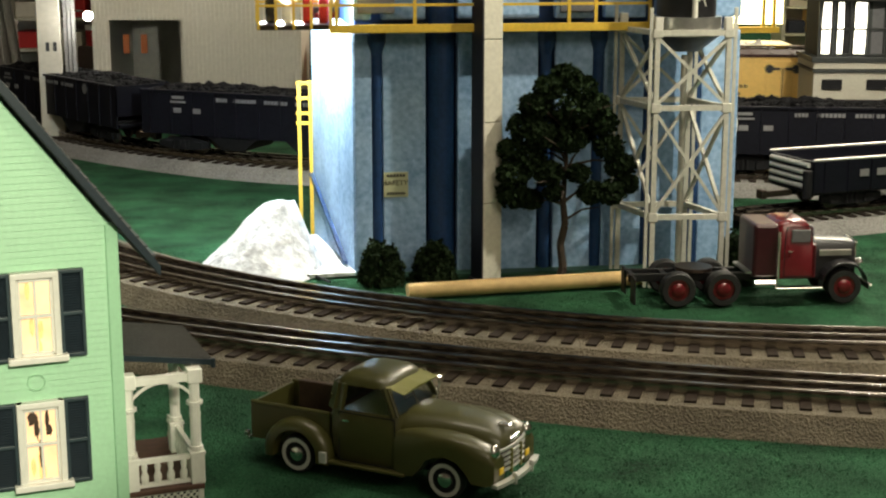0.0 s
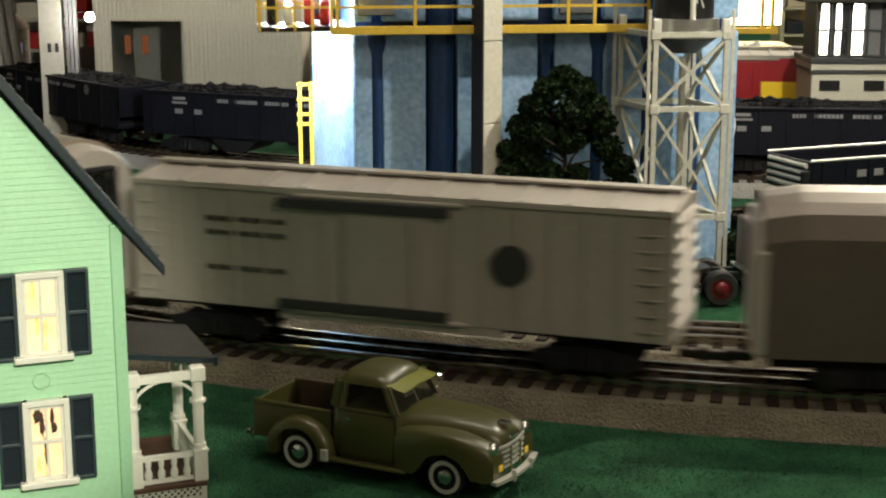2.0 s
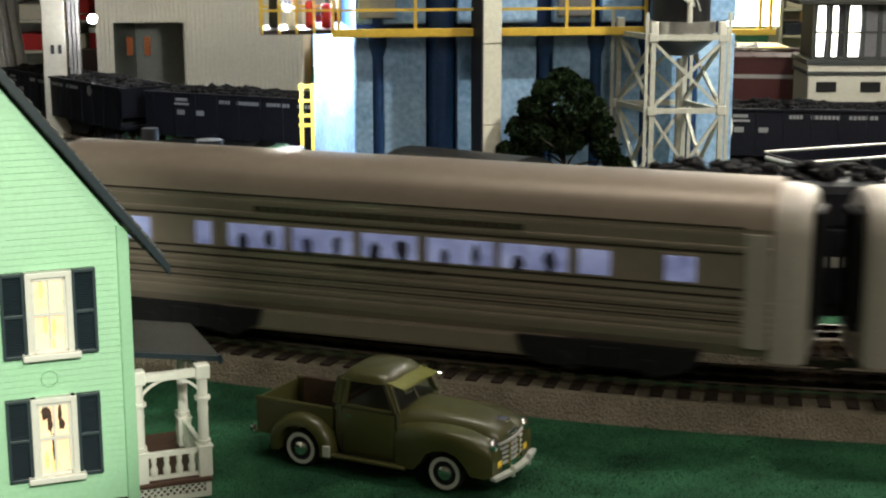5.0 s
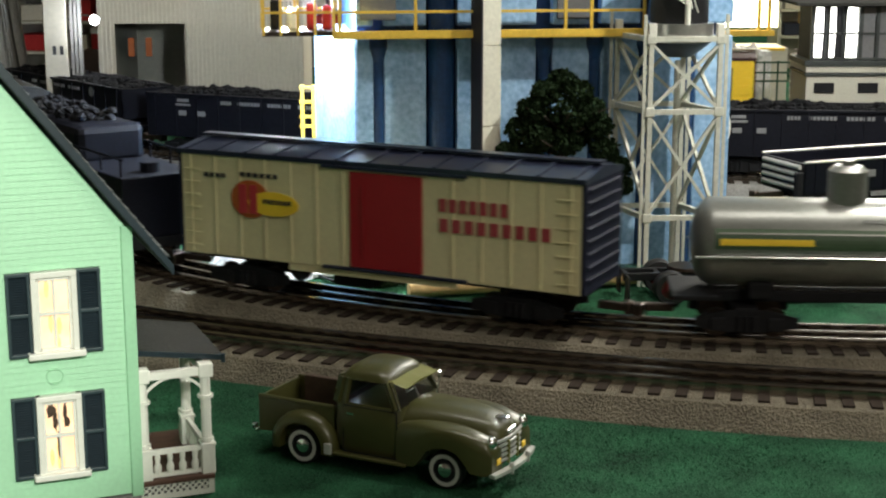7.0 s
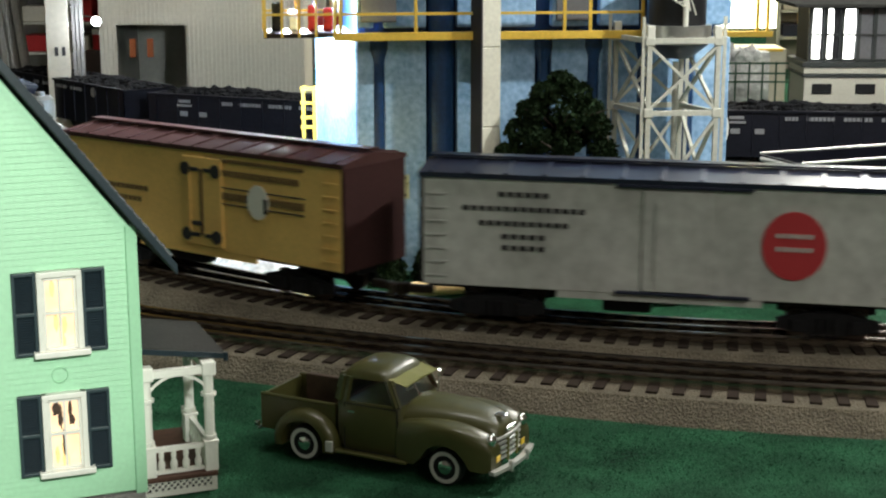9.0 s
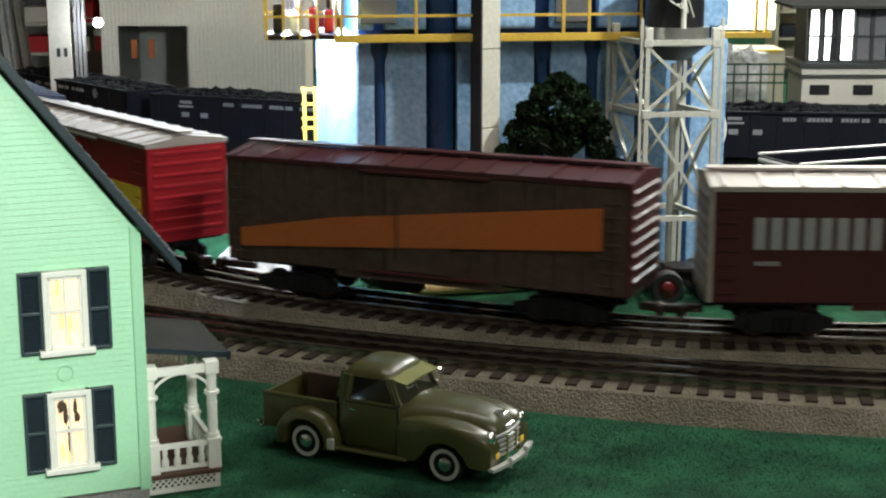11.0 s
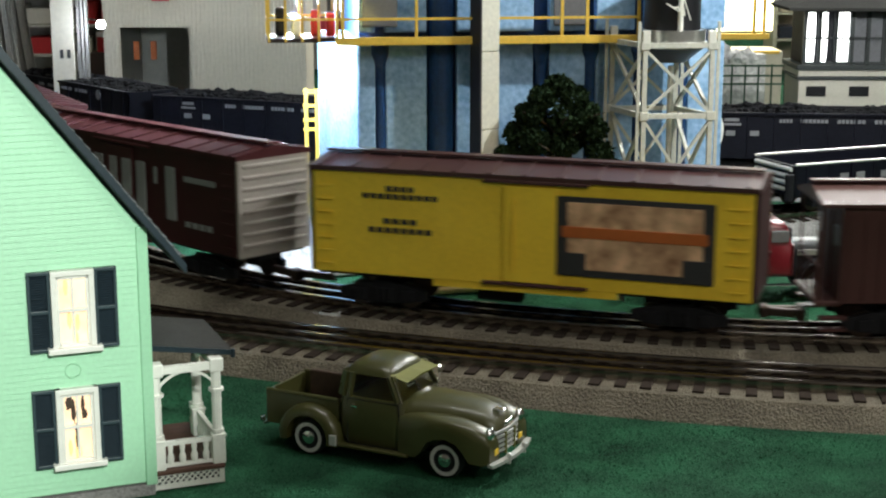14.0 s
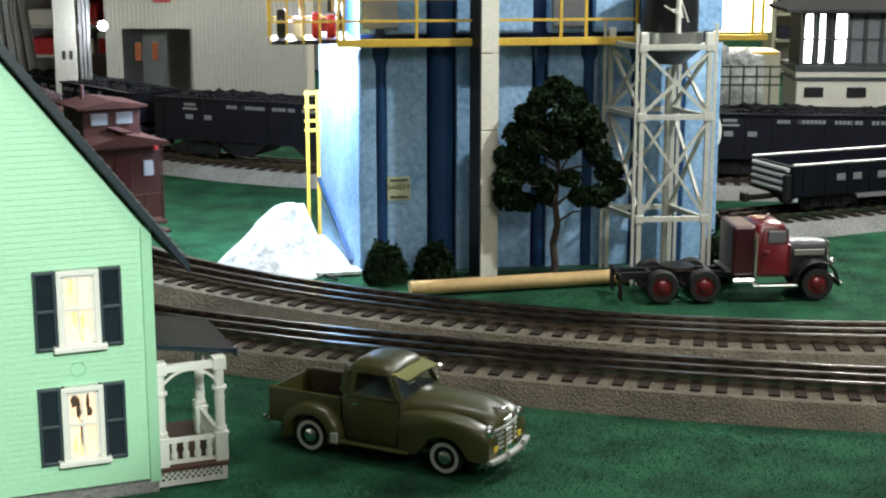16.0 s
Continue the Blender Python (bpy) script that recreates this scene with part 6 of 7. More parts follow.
    for h in (0.016, 0.032):
        bm = bmesh.new()
        bar(bm, (-0.066, -0.020, z + h), (-0.018, -0.020, z + h), 0.0016, 0.0016)
        bar(bm, (-0.066, -0.020, z + h), (-0.066, 0.030, z + h), 0.0016, 0.0016)
        bar(bm, (-0.066, 0.030, z + h), (-0.018, 0.030, z + h), 0.0016, 0.0016)
        part("handrail", bm, "yellow_paint", mill)
    for x, y in ((-0.066, -0.020), (-0.054, -0.020), (-0.042, -0.020), (-0.030, -0.020), (-0.066, 0.005), (-0.066, 0.030), (-0.042, 0.030)):
        bm = bmesh.new()
        bar(bm, (x, y, z), (x, y, z + 0.033), 0.0018, 0.0018)
        part("rail_post", bm, "yellow_paint", mill)
    # ladder beside the bright flank
    lad = new("ladder")
    lad.parent = mill
    for x, top in ((-0.0320, 0.126), (-0.0230, 0.126)):
        bm = bmesh.new()
        bar(bm, (x, 0.150, 0.0), (x, 0.150, top), 0.0028, 0.0028)
        part("stile", bm, "yellow_paint", lad)
    for zz in (0.092, 0.100, 0.124, 0.112):
        bm = bmesh.new()
        bar(bm, (-0.0345, 0.150, zz), (-0.0200, 0.150, zz), 0.0024, 0.0024)
        part("rung", bm, "yellow_paint", lad)
    return mill


make_mill()


def make_column():
    c = thing("steel_column", pose(0.0315, 1.0880, 0, 0, 0, 28), "pale grey steel column, shade coloured onto its flank, before the mill", "column")
    for k in range(6):
        bm = bmesh.new()
        box(bm, 0, 0, 0.0285 + k * 0.0572, 0.0152, 0.0140, 0.0568, 0.0006)
        part("shaft_section", bm, "column", c)
    # left face covered in near black: the column's shaded side put into colour
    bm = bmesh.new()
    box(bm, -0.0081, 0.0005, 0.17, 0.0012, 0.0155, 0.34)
    part("flank_shade", bm, "column_dark", c)
    bm = bmesh.new()
    box(bm, 0, 0, 0.001, 0.020, 0.019, 0.002)
    part("base_plate", bm, "column_dark", c)


make_column()


def make_tower():
    """Square lattice tower carrying a silver tank."""
    t = thing("lattice_tower", pose(0.1682, 1.0930, 0, 0, 0, 4), "pale grey lattice steel tower carrying a silver tank", "tower")
    a = 0.0245
    levels = [0.0, 0.050, 0.1260, 0.1770]
    corners = [(-a, -a), (a, -a), (a - 0.015, a), (-a - 0.015, a)]
    for x, y in corners:
        bm = bmesh.new()
        for z0, z1 in zip(levels, levels[1:]):
            bar(bm, (x, y, z0), (x, y, z1), 0.0034, 0.0034)
        bar(bm, (x + math.copysign(0.0045, x), y, 0.0), (x + math.copysign(0.0045, x), y, 0.194), 0.0022, 0.0022)
        part("leg", bm, "lattice", t)
    for i in range(4):
        (x0, y0), (x1, y1) = corners[i], corners[(i + 1) % 4]
        for z in levels[1:]:
            bm = bmesh.new()
            bar(bm, (x0, y0, z), (x1, y1, z), 0.0036, 0.0036)
            part("girt", bm, "lattice", t)
        for z0, z1 in zip(levels[1:], levels[2:]):
            bm = bmesh.new()
            bar(bm, (x0, y0, z0 + 0.002), (x1, y1, z1 - 0.003), 0.0026, 0.0020)
            part("brace", bm, "lattice", t)
            bm = bmesh.new()
            bar(bm, (x1, y1, z0 + 0.002), (x0, y0, z1 - 0.003), 0.0026, 0.0020)
            part("brace", bm, "lattice", t)
    for x, y in corners:
        for z in levels[1:]:
            bm = bmesh.new()
            box(bm, x, y, z, 0.0068, 0.0044, 0.0066, 0.0006)
            part("gusset", bm, "lattice", t)
    bm = bmesh.new()
    rod(bm, (0, 0, 0.1740), (0, 0, 0.1870), 0.0245, 36)
    part("tank_band", bm, "steel", t, "bright silver tank band", smooth=True)
    bm = bmesh.new()
    rod(bm, (0, 0, 0.163), (0, 0, 0.174), 0.010, 32, 0.0240)
    rod(bm, (0, 0, 0.187), (0, 0, 0.230), 0.0205, 32)
    part("tank", bm, "black_paint", t, smooth=True)
    for x, y in corners:
        bm = bmesh.new()
        box(bm, x * 0.98, y * 0.98, 0.1830, 0.0055, 0.0055, 0.0095, 0.0006)
        part("bracket", bm, "white_trim", t)
    bm = bmesh.new()
    rod(bm, (0.001, -0.022, 0.184), (0.001, -0.022, 0.225), 0.0020, 10)
    for k in range(5):
        bar(bm, (0.001, -0.022, 0.200 + k * 0.004), (-0.010 + k * 0.0045, -0.024, 0.207 - k * 0.003), 0.0009, 0.0009)
    part("vent_pipe", bm, "white_trim", t)
    bm = bmesh.new()
    rod(bm, (0, 0, 0), (0, 0, 0.160), 0.0022, 10)
    part("riser_pipe", bm, "lattice", t)


make_tower()


# ---- plants, log, rock pile ----
def make_tree():
    t = thing("tree", pose(0.083, 1.0800, 0), "dark green model tree with twisted brown trunk", "tree")
    rng = random.Random(4)
    bm = bmesh.new()
    path = [Vector((0, 0, 0)), Vector((0.002, 0, 0.012)), Vector((0.0, 0.001, 0.028)), Vector((0.003, 0, 0.042)), Vector((0.001, 0, 0.060)), Vector((0.003, 0, 0.085)), Vector((0.002, 0, 0.125))]
    rad = [0.0042, 0.0030, 0.0027, 0.0026, 0.0022, 0.0016, 0.0007]
    for (a, b), (r, q) in zip(zip(path, path[1:]), zip(rad, rad[1:])):
        rod(bm, a, b, r, 9, q)
    tips = []
    for k in range(22):
        base = path[3] + (path[6] - path[3]) * rng.uniform(0.0, 0.9)
        ang, out = k * 2.4, rng.uniform(0.018, 0.042)
        tip = base + Vector((out * math.cos(ang), out * 0.75 * math.sin(ang), rng.uniform(0.0, 0.022)))
        mid = (base + tip) / 2 + Vector((0, 0, 0.003))
        rod(bm, base, mid, 0.0010, 6, 0.0008)
        rod(bm, mid, tip, 0.0008, 6, 0.0003)
        tips.append(tip)
    part("trunk", bm, "bark", t)
    clumps = [(-0.034, -0.002, 0.064, 0.012), (-0.034, -0.004, 0.079, 0.012), (-0.034, 0.002, 0.095, 0.011), (-0.022, -0.004, 0.090, 0.012), (-0.022, 0.002, 0.060, 0.009), (-0.028, -0.002, 0.112, 0.011), (-0.015, -0.006, 0.106, 0.012),
              (-0.020, -0.004, 0.127, 0.011), (-0.010, -0.004, 0.139, 0.011), (0.002, 0.002, 0.146, 0.011), (0.013, -0.004, 0.139, 0.011), (0.021, -0.004, 0.127, 0.011), (0.028, 0, 0.114, 0.011), (0.008, -0.008, 0.124, 0.014), (0.004, -0.008, 0.104, 0.012),
              (0.032, -0.002, 0.098, 0.011), (0.041, 0, 0.084, 0.011), (0.046, -0.002, 0.072, 0.008), (0.034, -0.004, 0.066, 0.011), (0.021, -0.004, 0.066, 0.010), (0.011, -0.008, 0.080, 0.008), (-0.010, -0.008, 0.080, 0.011),
              (-0.012, 0.008, 0.116, 0.013), (0.014, 0.010, 0.108, 0.012), (-0.006, -0.006, 0.066, 0.007)]
    verts, faces = [], []
    for cx, cy, cz, r in clumps:
        for _ in range(720):
            d = Vector((rng.gauss(0, 1), rng.gauss(0, 1), rng.gauss(0, 1))).normalized() * r * rng.uniform(0.45, 1.08) ** 0.7
            p = Vector((cx, cy, cz)) + Vector((d.x, d.y * 0.8, d.z * 0.8))
            u = Vector((rng.gauss(0, 1), rng.gauss(0, 1), rng.gauss(0, 1))).normalized() * rng.uniform(0.0011, 0.0023)
            v = u.cross(Vector((rng.gauss(0, 1), rng.gauss(0, 1), rng.gauss(0, 1)))).normalized() * u.length
            k = len(verts)
            verts += [p - u, p + v * 0.8, p + u, p - v * 0.8]
            faces.append((k, k + 1, k + 2, k + 3))
    me = bpy.data.meshes.new("crown")
    me.from_pydata(verts, [], faces)
    me.materials.append(M["leaf"])
    new("crown", me).parent = t


def make_bush(x, y, r, seed, label="round dark green bush at the foot of the mill"):
    t = thing("bush", pose(x, y, 0), label, "bush", "bushes by the mill")
    rng = random.Random(seed)
    verts, faces = [], []
    for _ in range(3600):
        d = Vector((rng.gauss(0, 1), rng.gauss(0, 1), abs(rng.gauss(0, 1)))).normalized()
        k = r * (0.88 + 0.25 * noise.noise(d * 3 + Vector((seed, 0, 0)))) * rng.uniform(0.75, 1.02)
        p = Vector((d.x * k, d.y * k, d.z * k * 1.75))
        if p.z < 0.0005:
            continue
        u = Vector((rng.gauss(0, 1), rng.gauss(0, 1), rng.gauss(0, 1))).normalized() * rng.uniform(0.0008, 0.0018)
        v = u.cross(Vector((rng.gauss(0, 1), rng.gauss(0, 1), rng.gauss(0, 1)))).normalized() * u.length
        n = len(verts)
        verts += [p - u, p + v, p + u, p - v]
        faces.append((n, n + 1, n + 2, n + 3))
    me = bpy.data.meshes.new("leaves")
    me.from_pydata(verts, [], faces)
    me.materials.append(M["leaf"])
    new("leaves", me).parent = t
    bm = bmesh.new()
    for k in range(5):
        rod(bm, (0, 0, -0.001), (0.006 * math.cos(k * 1.3), 0.006 * math.sin(k * 1.3), r * 1.1), 0.0009, 6, 0.0004)
    part("stems", bm, "bark", t)


make_tree()
make_bush(-0.0440, 1.0790, 0.0185, 3)
make_bush(-0.0060, 1.0860, 0.0180, 8)
make_bush(0.2100, 1.0850, 0.0215, 12, "tall dark bush between the tower and the red truck")

bm = bmesh.new()
a, b = Vector((-0.0240, 1.0330, 0.0056)), Vector((0.142, 1.0740, 0.0056))
n = 24
rings = []
u = (b - a).normalized()
w = Vector((-u.y, u.x, 0))
for i in range(n + 1):
    p = a + (b - a) * i / n
    r = 0.0054 + 0.0002 * noise.noise(p * 60)
    rings.append([p + w * r * math.cos(g) + Vector((0, 0, r * math.sin(g))) for g in [k * math.tau / 20 for k in range(20)]])
loft(bm, rings)
tagged(part("log", bm, "log", smooth=True), "peeled pale wooden log lying on the turf by the track", "log")


def make_rock():
    bm = bmesh.new()
    n = 70
    grid = {}
    for i in range(n + 1):
        for j in range(n + 1):
            u, v = i / n * 2 - 1, j / n * 2 - 1
            x, y = -0.1340 + u * 0.048, 1.130 + v * 0.052
            du = u - 0.40
            d = math.hypot(du / (0.58 if du > 0 else 1.40), v * 1.05)
            h = max(0.0, 1 - d) ** 1.05 * 0.064
            h = min(h, 0.051 + 0.002 * noise.noise(Vector((x * 80, y * 80, 0))))
            ridge = noise.noise(Vector((x * 38, y * 38, 3))) * 0.007 + noise.noise(Vector((x * 110, y * 110, 1))) * 0.0022 + noise.noise(Vector((x * 300, y * 300, 1))) * 0.0007
            h = h + ridge * min(1.0, h / 0.015) if h > 0 else -0.003
            grid[i, j] = bm.verts.new((x, y, h - 0.001))
    for i in range(n):
        for j in range(n):
            bm.faces.new((grid[i, j], grid[i + 1, j], grid[i + 1, j + 1], grid[i, j + 1]))
    tagged(part("rock_mound", bm, "plaster", smooth=True), "rough white plaster rock mound on the turf", "rock")
    # ground along the flank, laid as a thin white slab
    bm = bmesh.new()
    box(bm, 0, 0, 0.0015, 0.046, 0.140, 0.003, 0.0006, pose(-0.0880, 1.166, 0, 0, 0, 12))
    tagged(part("ground_pad", bm, "plaster"), "white strip of ground beside the mill's flank", "pad")
    t = thing("rope", pose(0, 0, 0), "thin dark cord lying on the turf", "cord")
    bm = bmesh.new()
    for a, b in (((-0.1290, 1.0930), (-0.0930, 1.0965)), ((-0.0930, 1.0965), (-0.0800, 1.0780))):
        rod(bm, (*a, 0.0012), (*b, 0.0012), 0.0011, 8)
    part("strand", bm, "black_dull", t)


make_rock()


# ---- hopper cars standing on the storage track, low gondola on the siding ----
def hopper(length=0.30):
    car = thing("hopper_car", pose(0, 0, 0), "black hopper car heaped with coal on the storage track", "hopper car", "parked hopper cars")
    half, w, low, top = length / 2, 0.031, 0.020, 0.064
    for sy in (-1, 1):
        bm = bmesh.new()
        box(bm, 0, sy * (w - 0.001), (low + top) / 2, length, 0.002, top - low, 0.0003)
        box(bm, 0, sy * w, top, length, 0.004, 0.0025, 0.0004)
        for k in range(12):
            box(bm, -half + 0.010 + k * (length - 0.02) / 11, sy * (w + 0.0006), (low + top) / 2, 0.0018, 0.0014, top - low)
        part("side", bm, "hopper_black", car)
        for x0, x1 in ((-0.060, -0.047), (-0.040, -0.013), (-0.005, 0.022), (0.030, 0.058)):
            bars(car, sy * (w + 0.0010), x0, x1, 0.0575, 0.0036, 4 if x1 - x0 < 0.02 else 7, "hopper_ink", gap=0.25)
        slab(car, sy * (w + 0.0010), -0.105, 0.0580, 0.014, 0.003, "hopper_ink", "lettering", thick=0.0008)
        slab(car, sy * (w + 0.0010), -0.105, 0.0535, 0.018, 0.0022, "hopper_ink", "lettering", thick=0.0008)
        for x in (-0.106, -0.083):
            slab(car, sy * (w + 0.0010), x, 0.0450, 0.009, 0.0050, "hopper_ink", "number_bar", thick=0.0008)
        disc(car, sy * (w + 0.0010), 0.085, 0.0565, 0.0055, 0.0055, "hopper_ink")
    for ex in (-1, 1):
        bm = bmesh.new()
        box(bm, ex * (half - 0.001), 0, (low + top) / 2 + 0.006, 0.002, 2 * w, top - low - 0.012)
        box(bm, ex * (half - 0.012), 0, low + 0.002, 0.026, 2 * w - 0.006, 0.003)
        part("end", bm, "hopper_black", car)
        make_bogie(car, ex * (half - 0.045))
        make_coupler(car, ex * half, ex)
    for k in (-1, 1):
        bm = bmesh.new()
        extrude(bm, [(k * 0.045 - 0.03, low), (k * 0.045 + 0.03, low), (k * 0.045 + 0.012, 0.006), (k * 0.045 - 0.012, 0.006)], -w + 0.004, w - 0.004)
        part("chute", bm, "black_dull", car)
    bm = bmesh.new()
    box(bm, 0, 0, low + 0.004, length - 0.01, 0.056, 0.006)
    part("floor_sheet", bm, "black_dull", car)
    rng = random.Random(9)
    verts = bmesh.new()
    for k in range(330):
        x = rng.uniform(-half + 0.008, half - 0.008)
        hump = 0.005 * abs(math.sin(x / 0.045)) + 0.002
        y = rng.uniform(-0.026, 0.026)
        lump(verts, (x, y, top - 0.003 + hump * (1 - abs(y) / 0.04) + rng.uniform(-0.001, 0.002)), (rng.uniform(0.003, 0.006),) * 2 + (rng.uniform(0.002, 0.004),), k, 0.6, 1)
    part("coal_load", verts, "coal", car)
    bm = bmesh.new()
    box(bm, 0, 0, top - 0.004, length - 0.006, 0.056, 0.006)
    part("coal_bed", bm, "coal", car)
    return car


def stand_on(path, s, length):
    a, b = on_path(path, s + length * 0.31), on_path(path, s - length * 0.31)
    d = a - b
    c = (a + b) / 2
    return pose(c[0], c[1], RAIL_TOP, 0, 0, math.degrees(math.atan2(d[1], d[0])))


first = hopper()
first.matrix_world = stand_on(STORE, STORE_S[0], 0.30)
for s in STORE_S[1:]:
    copy_thing(first, stand_on(STORE, s, 0.30))


def gondola(length=0.21):
    car = thing("gondola_car", pose(0, 0, 0), "black low-sided gondola car with ribbed shiny end", "gondola car")
    half, w, low, top = length / 2, 0.031, 0.0165, 0.0425
    for sy in (-1, 1):
        bm = bmesh.new()
        box(bm, 0, sy * (w - 0.001), (low + top) / 2, length, 0.002, top - low, 0.0003)
        for k in range(9):
            box(bm, -half + 0.012 + k * (length - 0.024) / 8, sy * (w + 0.0006), (low + top) / 2, 0.0022, 0.0014, top - low)
        part("side", bm, "hopper_black", car)
        bm = bmesh.new()
        rod(bm, (-half, sy * w, top + 0.001), (half, sy * w, top + 0.001), 0.0011, 8)
        part("top_rail", bm, "bright_trim", car)
        for x in (-0.055, -0.038, -0.012, 0.006):
            slab(car, sy * (w + 0.0012), x, 0.0310, 0.009, 0.006, "hopper_ink", "lettering", thick=0.0008)
    for ex in (-1, 1):
        bm = bmesh.new()
        box(bm, ex * (half - 0.001), 0, (low + top) / 2, 0.002, 2 * w, top - low)
        plate = part("ribbed_end", bm, "hopper_black", car)
        for k in range(4):
            bm = bmesh.new()
            rod(bm, (ex * (half + 0.001), -w + 0.004, low + 0.0045 + k * 0.0060), (ex * (half + 0.001), w - 0.004, low + 0.0045 + k * 0.0060), 0.0021, 10)
            part("end_rib", bm, "bright_trim", plate, "bright pressed rib", smooth=True)
        make_bogie(car, ex * (half - 0.045))
        make_coupler(car, ex * half, ex)
        bm = bmesh.new()
        rod(bm, (ex * (half + 0.008), -w - 0.004, top - 0.006), (ex * (half + 0.008), -w - 0.004, 0.014), 0.004, 10)
        part("hand_brake", bm, "black_dull", car)
    bm = bmesh.new()
    box(bm, 0, 0, low, length - 0.002, 0.060, 0.003)
    part("floor_sheet", bm, "black_dull", car)
    return car


g = gondola()
g.matrix_world = stand_on(SIDING, SIDING_S, 0.21)


# ---- background ----
def make_shed():
    t = thing("corrugated_shed", pose(-0.2520, 1.90, 0, 0, 0, 3), "beige corrugated metal shed with a wide dark doorway", "shed")
    def sheet(name, x0, x1, z0, z1):
        bm = bmesh.new()
        prof = []
        x = x0
        while x < x1 - 0.001:
            prof += [(x, 0.0), (x + 0.0028, 0.0), (x + 0.0032, -0.0016), (x + 0.0048, -0.0016), (x + 0.0052, 0.0)]
            x += 0.0054
        prof = [(min(p, x1), q) for p, q in prof] + [(x1, 0.003), (x0, 0.003)]
        loft(bm, [[(p, q, z0) for p, q in prof], [(p, q, z1) for p, q in prof]])
        part(name, bm, "beige_metal", t)
    sheet("front_wall", -0.069, 0.078, 0.0, 0.30)
    sheet("front_wall", -0.175, -0.154, 0.0, 0.30)
    sheet("lintel", -0.154, -0.069, 0.131, 0.30)
    for x, y, sx, sy in ((-0.049, 0.30, 0.254, 0.004), (0.076, 0.15, 0.004, 0.294), (-0.173, 0.15, 0.004, 0.294)):
        bm = bmesh.new()
        box(bm, x, y, 0.15, sx, sy, 0.30)
        part("rear_wall", bm, "beige_metal", t)
    bm = bmesh.new()
    box(bm, -0.069 + 0.0015, 0.06, 0.066, 0.003, 0.12, 0.13)
    part("inner_wall", bm, "beige_metal", t)
    bm = bmesh.new()
    box(bm, -0.049, 0.15, 0.302, 0.27, 0.32, 0.006)
    part("roof", bm, "ballast", t)
    bm = bmesh.new()
    box(bm, -0.1020, -0.004, 0.1690, 0.024, 0.0014, 0.011)
    s = part("wall_sign", bm, "sign_pale", t, "small pale wall notice")
    slab(s, -0.0052, -0.1020, 0.1715, 0.022, 0.004, "navy", "sign_bar", thick=0.0006)
    slab(s, -0.0052, -0.1020, 0.1660, 0.022, 0.004, "sign_red", "sign_bar", thick=0.0006)
    bm = bmesh.new()
    for x in (-0.142, -0.120):
        box(bm, x, 0.05, 0.098, 0.008, 0.004, 0.024, 0.001)
    part("glowing_panel", bm, "orange", t, "small orange panel inside")


make_shed()


def make_post_lamp():
    t = thing("lamp_column", pose(-0.4310, 1.7450, 0, 0, 0, 10), "square beige column with a bright lamp", "column lamp")
    bm = bmesh.new()
    box(bm, -0.010, 0, 0.17, 0.026, 0.022, 0.34, 0.001)
    part("column", bm, "beige_metal", t)
    bm = bmesh.new()
    for k in range(3):
        box(bm, 0.008 + k * 0.0045, -0.003, 0.17, 0.0034, 0.018, 0.34)
    part("conduit", bm, "ballast", t)
    for x in (-0.012, -0.004):
        for zz in (0.050, 0.112):
            slab(t, -0.0115, x, zz, 0.004, 0.010, "ink", "fuse_plate", thick=0.001)
    bm = bmesh.new()
    v = bmesh.ops.create_uvsphere(bm, u_segments=14, v_segments=8, radius=0.0055)["verts"]
    bmesh.ops.translate(bm, vec=(0.0340, -0.018, 0.1460), verts=v)
    part("bulb", bm, "lamp_glow", t, "glaring white bulb", smooth=True)
    bm = bmesh.new()
    rod(bm, (0.015, -0.006, 0.152), (0.034, -0.014, 0.150), 0.0012, 8)
    part("bracket", bm, "rail_dark", t)


make_post_lamp()


